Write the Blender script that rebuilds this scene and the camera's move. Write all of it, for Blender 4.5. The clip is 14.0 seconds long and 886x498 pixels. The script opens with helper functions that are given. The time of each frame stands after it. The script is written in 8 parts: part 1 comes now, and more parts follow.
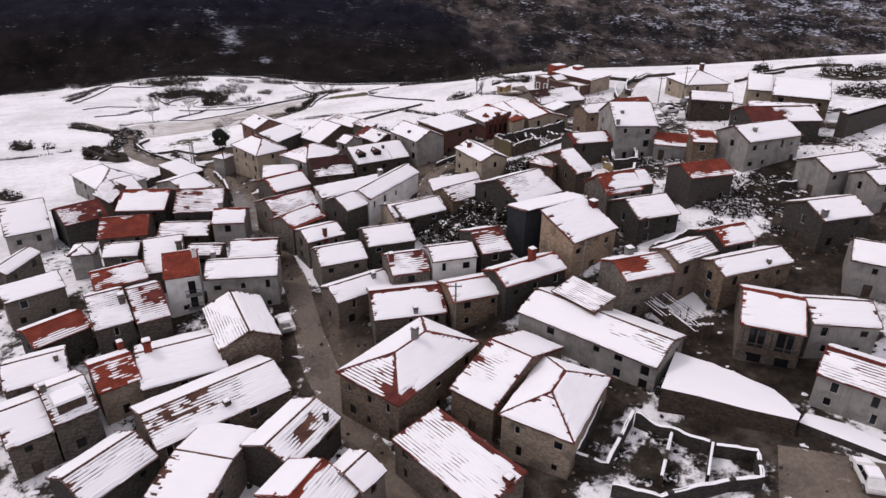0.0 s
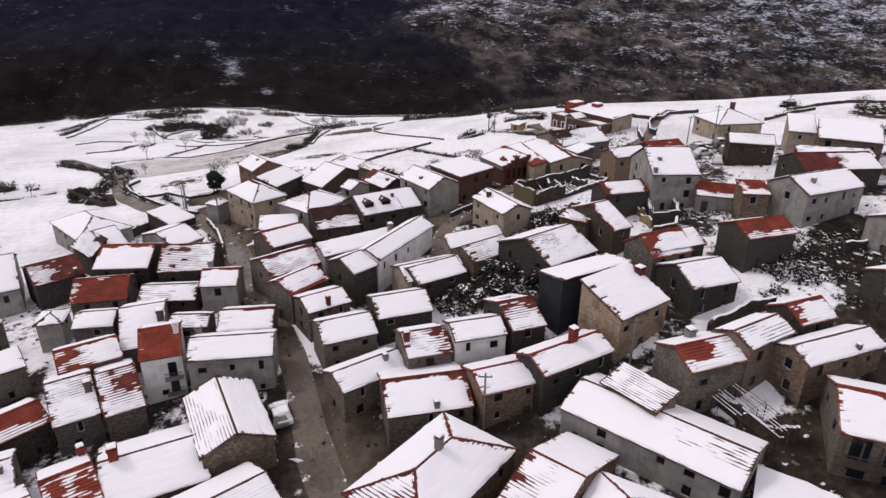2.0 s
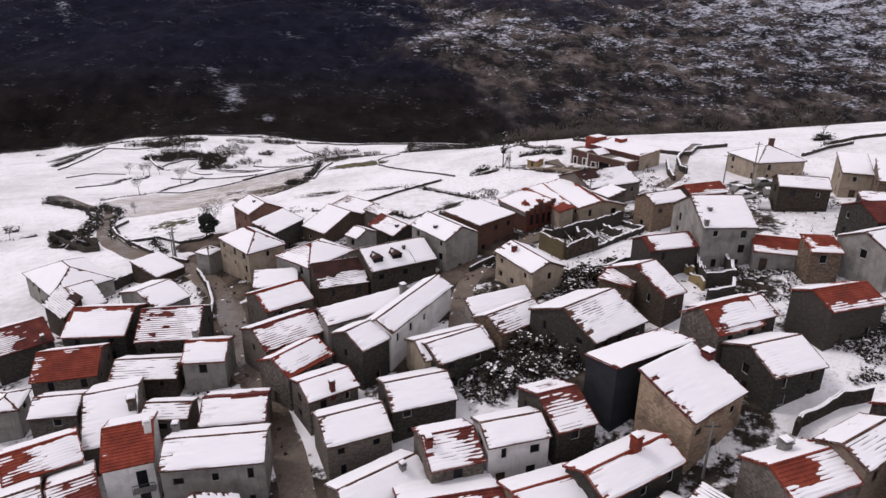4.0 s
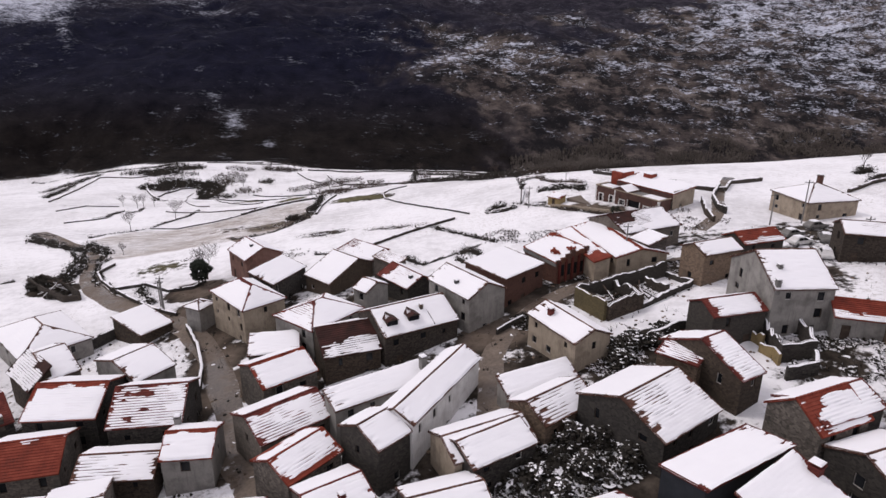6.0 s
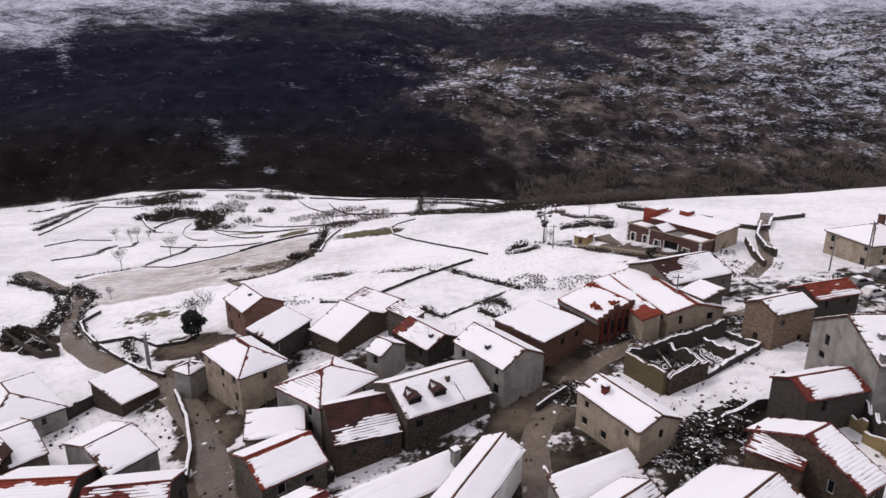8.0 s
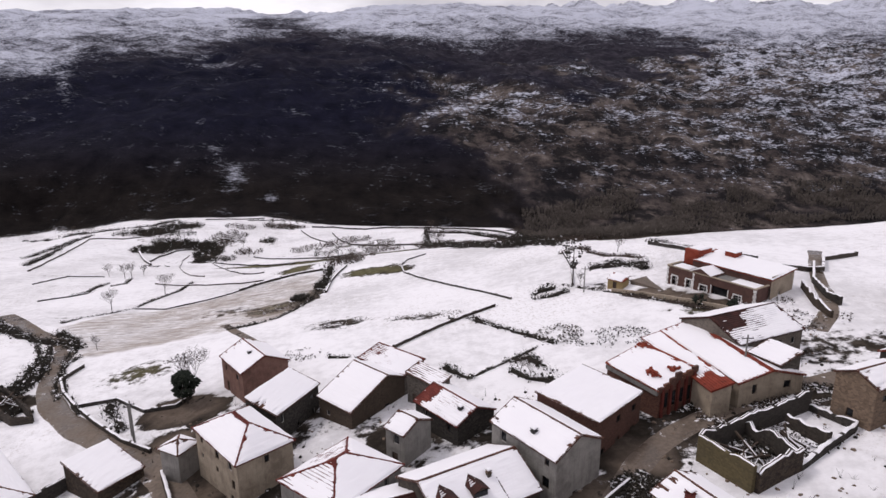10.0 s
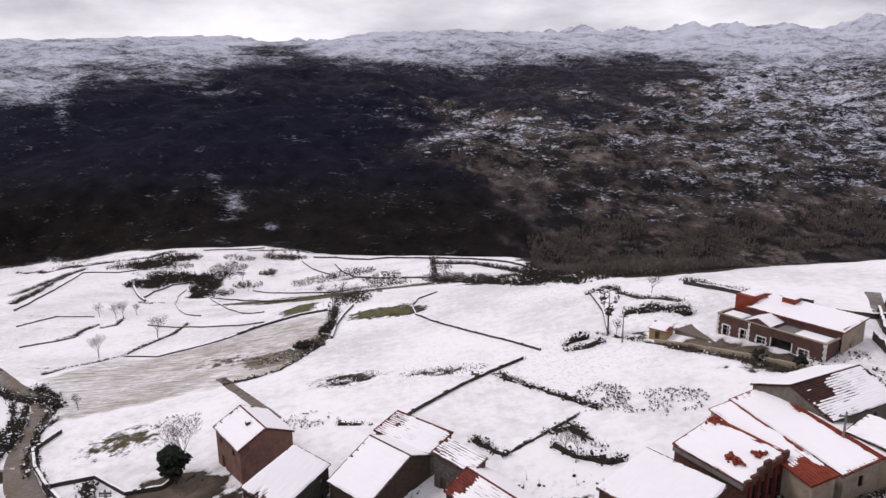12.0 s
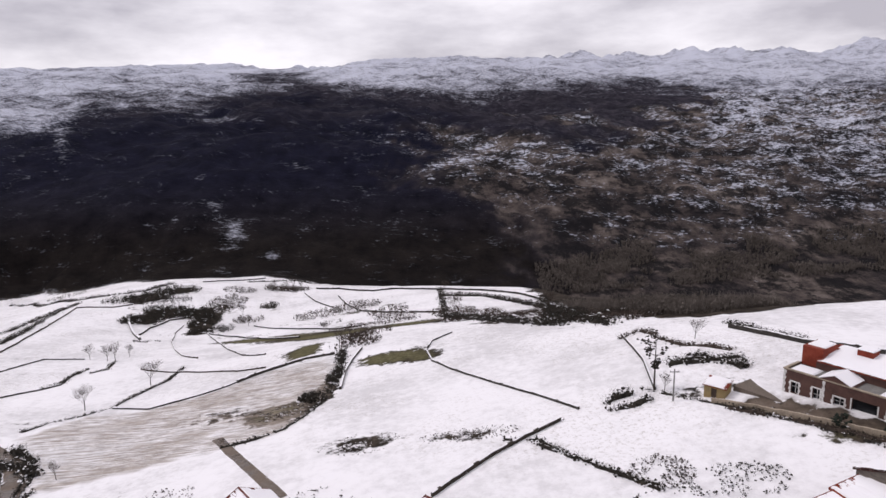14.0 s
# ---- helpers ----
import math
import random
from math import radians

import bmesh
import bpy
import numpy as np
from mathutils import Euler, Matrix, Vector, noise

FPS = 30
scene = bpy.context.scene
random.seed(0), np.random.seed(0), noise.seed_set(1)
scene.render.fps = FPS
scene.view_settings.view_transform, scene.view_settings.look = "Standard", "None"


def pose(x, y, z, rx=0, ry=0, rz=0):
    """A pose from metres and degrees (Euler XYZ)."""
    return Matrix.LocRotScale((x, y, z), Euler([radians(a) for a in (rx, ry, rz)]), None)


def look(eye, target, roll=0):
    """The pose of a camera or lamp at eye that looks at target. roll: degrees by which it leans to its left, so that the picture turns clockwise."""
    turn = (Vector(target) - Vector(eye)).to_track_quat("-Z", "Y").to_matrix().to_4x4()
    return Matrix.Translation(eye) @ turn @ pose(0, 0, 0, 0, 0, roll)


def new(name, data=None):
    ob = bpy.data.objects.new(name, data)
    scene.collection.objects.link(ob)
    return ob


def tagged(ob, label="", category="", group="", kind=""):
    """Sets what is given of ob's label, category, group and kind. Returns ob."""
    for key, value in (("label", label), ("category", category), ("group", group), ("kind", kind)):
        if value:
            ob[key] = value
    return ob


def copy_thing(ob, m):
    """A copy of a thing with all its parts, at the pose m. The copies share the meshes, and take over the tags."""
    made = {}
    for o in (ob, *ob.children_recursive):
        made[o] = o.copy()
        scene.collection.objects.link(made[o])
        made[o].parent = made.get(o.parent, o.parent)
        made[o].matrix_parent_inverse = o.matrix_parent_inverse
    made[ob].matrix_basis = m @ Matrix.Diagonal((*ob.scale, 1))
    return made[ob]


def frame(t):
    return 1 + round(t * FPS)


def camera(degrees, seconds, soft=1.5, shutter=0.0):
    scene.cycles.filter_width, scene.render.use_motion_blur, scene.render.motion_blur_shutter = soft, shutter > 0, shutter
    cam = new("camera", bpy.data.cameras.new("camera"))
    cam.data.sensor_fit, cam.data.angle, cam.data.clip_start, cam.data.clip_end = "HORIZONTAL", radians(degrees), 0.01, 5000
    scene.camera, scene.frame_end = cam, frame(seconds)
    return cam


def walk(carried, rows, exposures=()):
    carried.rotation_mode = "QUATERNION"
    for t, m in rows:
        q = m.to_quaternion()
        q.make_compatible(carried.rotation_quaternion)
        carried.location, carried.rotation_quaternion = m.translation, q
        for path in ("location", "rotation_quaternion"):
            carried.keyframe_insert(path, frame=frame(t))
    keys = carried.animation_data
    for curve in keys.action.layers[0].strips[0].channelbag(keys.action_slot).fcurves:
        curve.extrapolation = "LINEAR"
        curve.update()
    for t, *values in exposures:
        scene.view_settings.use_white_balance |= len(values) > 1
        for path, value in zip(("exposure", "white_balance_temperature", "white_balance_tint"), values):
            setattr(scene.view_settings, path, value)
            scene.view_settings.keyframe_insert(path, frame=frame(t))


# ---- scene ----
cam = camera(69.5, 14.0)
PATH = [
    (0, (0.992, -0.314, 49.798), (0.966, 1.486, 48.925), 0.6),
    (0.5, (0.229, 2.822, 49.634), (0.203, 4.631, 48.783), 0.7),
    (1, (-0.495, 6.06, 49.545), (-0.522, 7.878, 48.714), 0.7),
    (1.5, (-1.198, 9.369, 49.512), (-1.225, 11.197, 48.699), 0.7),
    (2, (-1.891, 12.725, 49.52), (-1.919, 14.56, 48.724), 0.6),
    (2.5, (-2.588, 16.105, 49.554), (-2.617, 17.947, 48.775), 0.6),
    (3, (-3.295, 19.492, 49.604), (-3.325, 21.341, 48.841), 0.6),
    (5.5, (-7.176, 36.186, 49.886), (-7.209, 38.065, 49.202), 0.3),
    (6, (-8.033, 39.447, 49.93), (-8.067, 41.332, 49.262), 0.3),
    (6.5, (-8.915, 42.683, 49.97), (-8.949, 44.573, 49.319), 0.2),
    (7, (-9.82, 45.897, 50.009), (-9.854, 47.793, 49.374), 0.2),
    (7.5, (-10.744, 49.093, 50.049), (-10.779, 50.995, 49.43), 0.1),
    (8, (-11.684, 52.276, 50.092), (-11.719, 54.183, 49.491), 0.1),
    (10.5, (-16.501, 68.131, 50.469), (-16.537, 70.064, 49.955), -0.3),
    (11, (-17.468, 71.305, 50.589), (-17.503, 73.243, 50.093), -0.4),
    (11.5, (-18.432, 74.479, 50.724), (-18.467, 76.42, 50.246), -0.5),
    (12, (-19.394, 77.644, 50.871), (-19.429, 79.591, 50.411), -0.6),
    (12.5, (-20.356, 80.795, 51.026), (-20.391, 82.745, 50.585), -0.8),
    (13, (-21.321, 83.917, 51.184), (-21.357, 85.871, 50.76), -0.9),
    (13.5, (-22.294, 86.994, 51.334), (-22.33, 88.953, 50.929), -1.0),
    (14, (-23.283, 90.008, 51.467), (-23.319, 91.971, 51.081), -1.0),
]
walk(cam, [(t, look(eye, target, roll)) for t, eye, target, roll in PATH], [(0, -0.03, 6500, 16), (14, -0.03, 6500, 15)])

# ---- light ----
SUN_FROM = Vector((-0.75, 0.25, 0.95)).normalized()   # towards the sun, veiled by cloud
world = bpy.data.worlds.new("sky")
scene.world = world
world.use_nodes = True
wt = world.node_tree
wt.nodes.clear()
w_out = wt.nodes.new("ShaderNodeOutputWorld")
w_bg = wt.nodes.new("ShaderNodeBackground")
w_sky = wt.nodes.new("ShaderNodeTexSky")
w_sky.sky_type = "NISHITA"
w_sky.sun_disc = False
w_sky.sun_elevation = math.asin(SUN_FROM.z)
w_sky.sun_rotation = math.atan2(SUN_FROM.x, SUN_FROM.y)
w_co = wt.nodes.new("ShaderNodeTexCoord")
w_map = wt.nodes.new("ShaderNodeMapping")
w_map.inputs["Scale"].default_value = (1.0, 1.0, 3.2)
w_noise = wt.nodes.new("ShaderNodeTexNoise")
w_noise.inputs["Scale"].default_value = 2.6
w_noise.inputs["Detail"].default_value = 7.0
w_noise.inputs["Roughness"].default_value = 0.55
w_ramp = wt.nodes.new("ShaderNodeValToRGB")
w_ramp.color_ramp.elements[0].position = 0.36
w_ramp.color_ramp.elements[0].color = (5.7, 5.5, 6.0, 1)
w_ramp.color_ramp.elements[1].position = 0.60
w_ramp.color_ramp.elements[1].color = (11.0, 10.8, 11.2, 1)
w_mix = wt.nodes.new("ShaderNodeMix")
w_mix.data_type = "RGBA"
w_mix.inputs[0].default_value = 0.92                   # the sky is all but closed
wt.links.new(w_co.outputs["Generated"], w_map.inputs["Vector"])
wt.links.new(w_map.outputs["Vector"], w_noise.inputs["Vector"])
wt.links.new(w_noise.outputs["Fac"], w_ramp.inputs["Fac"])
wt.links.new(w_sky.outputs["Color"], w_mix.inputs[6])
wt.links.new(w_ramp.outputs["Color"], w_mix.inputs[7])
wt.links.new(w_mix.outputs[2], w_bg.inputs["Color"])
wt.links.new(w_bg.outputs["Background"], w_out.inputs["Surface"])
w_bg.inputs["Strength"].default_value = 0.098

sun_data = bpy.data.lights.new("sun", "SUN")
sun_data.energy = 1.1
sun_data.angle = radians(12)
sun_data.color = (1.0, 0.95, 0.88)
sun = new("sun", sun_data)
sun.matrix_world = look(SUN_FROM * 300, (0, 0, 0))

# ---- materials ----
class Nodes:
    """A short way to write a node material."""

    def __init__(self, name, rough=0.9):
        self.m = bpy.data.materials.new(name)
        self.m.use_nodes = True
        self.t = self.m.node_tree
        self.b = self.t.nodes["Principled BSDF"]
        self.b.inputs["Roughness"].default_value = rough
        self.b.inputs["Specular IOR Level"].default_value = 0.25

    def add(self, kind, **sets):
        n = self.t.nodes.new(kind)
        for key, value in sets.items():
            n.inputs[key.replace("_", " ")].default_value = value
        return n

    def link(self, a, b):
        self.t.links.new(a, b)

    def coords(self, world=False):
        if world:
            return self.add("ShaderNodeNewGeometry").outputs["Position"]
        return self.add("ShaderNodeTexCoord").outputs["Object"]

    def noise(self, co, scale, detail=4.0, rough=0.55, stretch=None):
        n = self.add("ShaderNodeTexNoise", Scale=scale, Detail=detail, Roughness=rough)
        if stretch:
            mp = self.add("ShaderNodeMapping", Scale=stretch)
            self.link(co, mp.inputs["Vector"])
            co = mp.outputs["Vector"]
        self.link(co, n.inputs["Vector"])
        return n.outputs["Fac"]

    def ramp(self, fac, stops):
        r = self.t.nodes.new("ShaderNodeValToRGB")
        e = r.color_ramp.elements
        while len(e) < len(stops):
            e.new(0.5)
        for el, (p, c) in zip(e, stops):
            el.position = p
            el.color = (*c, 1) if len(c) == 3 else c
        self.link(fac, r.inputs["Fac"])
        return r.outputs["Color"]

    def mix(self, fac, a, b, blend="MIX"):
        n = self.t.nodes.new("ShaderNodeMix")
        n.data_type, n.blend_type = "RGBA", blend
        for sock, v in ((n.inputs[0], fac), (n.inputs[6], a), (n.inputs[7], b)):
            if isinstance(v, (int, float)):
                sock.default_value = v
            elif isinstance(v, tuple):
                sock.default_value = (*v, 1)
            else:
                self.link(v, sock)
        return n.outputs[2]

    def math(self, op, a, b=0.0, clamp=False):
        n = self.t.nodes.new("ShaderNodeMath")
        n.operation, n.use_clamp = op, clamp
        for sock, v in zip(n.inputs, (a, b)):
            if isinstance(v, (int, float)):
                sock.default_value = v
            else:
                self.link(v, sock)
        return n.outputs[0]

    def steps(self, v, lo, hi):
        n = self.t.nodes.new("ShaderNodeMapRange")
        n.interpolation_type = "SMOOTHSTEP"
        n.inputs["From Min"].default_value, n.inputs["From Max"].default_value = lo, hi
        self.link(v, n.inputs["Value"])
        return n.outputs["Result"]

    def attr(self, name):
        n = self.t.nodes.new("ShaderNodeAttribute")
        n.attribute_name = name
        return n.outputs["Fac"]

    def random(self):
        return self.add("ShaderNodeObjectInfo").outputs["Random"]

    def done(self, color, height=None, strength=0.4, distance=0.05):
        if isinstance(color, tuple):
            self.b.inputs["Base Color"].default_value = (*color, 1)
        else:
            self.link(color, self.b.inputs["Base Color"])
        if height is not None:
            bump = self.add("ShaderNodeBump", Strength=strength, Distance=distance)
            self.link(height, bump.inputs["Height"])
            self.link(bump.outputs["Normal"], self.b.inputs["Normal"])
        return self.m


def make_snow():
    n = Nodes("snow", 0.62)
    co = n.coords(True)
    a, f = n.noise(co, 0.35, 3), n.noise(co, 5.0, 5, 0.6)
    col = n.mix(a, (0.80, 0.79, 0.83), (0.86, 0.85, 0.88))
    n.b.inputs["Subsurface Weight"].default_value = 0.0
    return n.done(col, n.math("ADD", a, f), 0.25, 0.06)


def make_tile(name, dark, mid, light):
    n = Nodes(name, 0.85)
    co = n.coords()
    big, fine = n.noise(co, 0.7, 4), n.noise(co, 7.0, 3, 0.6)
    v = n.math("ADD", n.math("MULTIPLY", big, 0.6), n.math("MULTIPLY", fine, 0.4))
    col = n.ramp(v, ((0.34, dark), (0.5, mid), (0.66, light)))
    col = n.mix(n.math("MULTIPLY", n.random(), 0.35), col, dark)
    return n.done(col, fine, 0.5, 0.03)


def make_wall(name, mortar, dark, light, scale=2.6, stain=(0.035, 0.032, 0.029), wear=0.65):
    """Rubble or ashlar walling: cells with recessed joints, damp stains and lichen."""
    n = Nodes(name, 0.95)
    co = n.coords()
    mp = n.add("ShaderNodeMapping", Scale=(1, 1, 1.7))
    n.link(co, mp.inputs["Vector"])
    vo = n.add("ShaderNodeTexVoronoi", Scale=scale, Randomness=0.85)
    n.link(mp.outputs["Vector"], vo.inputs["Vector"])
    ed = n.add("ShaderNodeTexVoronoi", Scale=scale, Randomness=0.85)
    ed.feature = "DISTANCE_TO_EDGE"
    n.link(mp.outputs["Vector"], ed.inputs["Vector"])
    joint = n.steps(ed.outputs["Distance"], 0.02, 0.09)
    big = n.noise(co, 0.45, 5, 0.6)
    fine = n.noise(co, 9.0, 4, 0.65)
    sep = n.add("ShaderNodeSeparateColor")
    n.link(vo.outputs["Color"], sep.inputs["Color"])
    v = n.math("ADD", n.math("MULTIPLY", sep.outputs[0], 0.55), n.math("MULTIPLY", fine, 0.45))
    col = n.ramp(v, ((0.2, dark), (0.75, light)))
    col = n.mix(n.math("ADD", n.math("MULTIPLY", joint, 0.65), 0.35), mortar, col)
    col = n.mix(n.math("MULTIPLY", n.steps(big, 0.48, 0.68), wear), col, stain)
    tone = n.random()
    col = n.mix(n.math("MULTIPLY", n.steps(tone, 0.45, 0.0), 0.28), col, stain)
    col = n.mix(n.math("MULTIPLY", n.steps(tone, 0.55, 1.0), 0.45), col, light)
    other = n.math("FRACT", n.math("MULTIPLY", tone, 7.31))
    warm = n.mix(1.0, col, (1.35, 1.08, 0.86), "MULTIPLY")
    col = n.mix(n.math("MULTIPLY", n.steps(other, 0.45, 0.95), 0.8), col, warm)
    patch = n.noise(co, 0.9, 6, 0.7)
    pale = tuple(1.25 * c for c in light)
    col = n.mix(n.math("MULTIPLY", n.steps(patch, 0.56, 0.72), 0.45), col, pale)
    h = n.math("ADD", joint, n.math("MULTIPLY", fine, 0.6))
    return n.done(col, h, 0.6, 0.04)


def make_plain(name, a, b, scale=0.8, rough=0.9, bump=0.25, stain=None, wear=0.6):
    """Render, plaster, concrete, wood or paint: two scales of variation and streaks."""
    n = Nodes(name, rough)
    co = n.coords()
    big, fine = n.noise(co, scale, 5, 0.6), n.noise(co, scale * 11, 4, 0.6)
    streak = n.noise(co, 1.6, 3, 0.6, (3.0, 3.0, 0.25))
    v = n.math("ADD", n.math("MULTIPLY", big, 0.65), n.math("MULTIPLY", fine, 0.35))
    col = n.ramp(v, ((0.36, a), (0.64, b)))
    if stain:
        blot = n.noise(co, 0.5, 6, 0.7)
        col = n.mix(n.math("MULTIPLY", n.steps(blot, 0.46, 0.66), wear * 0.9), col, stain)
        wear = wear * 0.55
        col = n.mix(n.math("MULTIPLY", n.steps(streak, 0.5, 0.72), wear), col, stain)
    return n.done(col, fine, bump, 0.03)


SNOW = make_snow()
TILE_ORANGE = make_tile("orange_tile", (0.10, 0.021, 0.013), (0.205, 0.036, 0.020), (0.29, 0.068, 0.04))
TILE_RED = make_tile("red_tile", (0.055, 0.014, 0.012), (0.125, 0.026, 0.02), (0.20, 0.052, 0.038))
TILE_BROWN = make_tile("weathered_tile", (0.035, 0.018, 0.014), (0.10, 0.045, 0.032), (0.19, 0.09, 0.06))
TILE_DARK = make_tile("dark_tile", (0.020, 0.009, 0.008), (0.046, 0.017, 0.014), (0.092, 0.030, 0.024))
STONE = make_wall("granite_wall", (0.100, 0.088, 0.077), (0.054, 0.047, 0.042), (0.172, 0.148, 0.128), 3.4)
STONE_DARK = make_wall("dark_granite_wall", (0.033, 0.029, 0.027), (0.016, 0.015, 0.015), (0.066, 0.058, 0.051), 3.4)
STONE_MOSS = make_wall("mossy_ochre_wall", (0.070, 0.058, 0.030), (0.040, 0.033, 0.020), (0.125, 0.100, 0.052), 3.0)
STONE_TAN = make_wall("tan_granite_wall", (0.27, 0.215, 0.165), (0.18, 0.142, 0.108), (0.36, 0.285, 0.22), 3.4)
PLASTER = make_plain("grey_render", (0.20, 0.19, 0.18), (0.30, 0.285, 0.265), stain=(0.10, 0.09, 0.085))
PLASTER_BEIGE = make_plain("beige_render", (0.27, 0.22, 0.17), (0.38, 0.32, 0.25), stain=(0.14, 0.11, 0.085))
OCHRE = make_plain("ochre_paint", (0.22, 0.16, 0.07), (0.32, 0.24, 0.12), stain=(0.14, 0.11, 0.07))
TAR = make_plain("tarred_render", (0.012, 0.014, 0.018), (0.024, 0.027, 0.034), stain=(0.02, 0.02, 0.022))
WHITE = make_plain("white_paint", (0.58, 0.57, 0.57), (0.74, 0.73, 0.72), stain=(0.36, 0.34, 0.32), wear=0.5)
CONCRETE = make_plain("grey_concrete", (0.14, 0.135, 0.13), (0.24, 0.23, 0.22), stain=(0.07, 0.068, 0.065))
TIMBER = make_plain("dark_timber", (0.035, 0.025, 0.02), (0.09, 0.065, 0.05), 2.0)
IRON = make_plain("dark_iron", (0.03, 0.03, 0.032), (0.06, 0.058, 0.056), 4.0, 0.6)
GLASS = make_plain("dark_window_glass", (0.008, 0.009, 0.011), (0.016, 0.017, 0.02), 1.0, 0.12, 0.0)
FRAME_PAINT = make_plain("pale_frame_paint", (0.34, 0.32, 0.30), (0.5, 0.48, 0.46), 3.0)
BRICK = make_wall("red_brickwork", (0.10, 0.062, 0.050), (0.055, 0.026, 0.021), (0.13, 0.065, 0.050), 6.0, (0.05, 0.025, 0.021), 0.35)
CLAY = make_plain("red_brown_plaster", (0.14, 0.072, 0.058), (0.22, 0.125, 0.10), 0.8, stain=(0.09, 0.055, 0.045))
VILLA = make_plain("brown_render", (0.075, 0.040, 0.034), (0.115, 0.063, 0.053), 0.8, stain=(0.05, 0.03, 0.026))
EARTH = make_plain("bare_earth", (0.10, 0.078, 0.062), (0.19, 0.155, 0.13), 0.5, 0.8, 0.4, stain=(0.06, 0.048, 0.04))
BARK = make_plain("grey_bark", (0.035, 0.028, 0.024), (0.085, 0.07, 0.06), 3.0)
TWIG = make_plain("brown_twigs", (0.03, 0.022, 0.018), (0.075, 0.055, 0.045), 2.0)
EVERGREEN = make_plain("dark_evergreen_leaf", (0.009, 0.013, 0.010), (0.022, 0.028, 0.019), 1.5)
BRAMBLE = make_plain("dark_bramble", (0.012, 0.011, 0.010), (0.045, 0.038, 0.03), 1.3)


def make_mud():
    n = Nodes("wet_mud_road", 0.55)
    co = n.coords(True)
    big, fine = n.noise(co, 0.16, 5, 0.6), n.noise(co, 2.4, 5, 0.65)
    col = n.ramp(n.math("ADD", n.math("MULTIPLY", big, 0.6), n.math("MULTIPLY", fine, 0.4)),
                 ((0.34, (0.062, 0.048, 0.038)), (0.5, (0.130, 0.102, 0.082)), (0.66, (0.205, 0.166, 0.138))))
    spots = n.steps(n.math("ADD", n.noise(co, 0.5, 5, 0.7), n.math("MULTIPLY", n.attr("verge"), 0.14)), 0.66, 0.74)
    col = n.mix(spots, col, (0.78, 0.77, 0.80))
    n.link(n.steps(big, 0.35, 0.65), n.b.inputs["Roughness"])
    return n.done(col, fine, 0.5, 0.05)


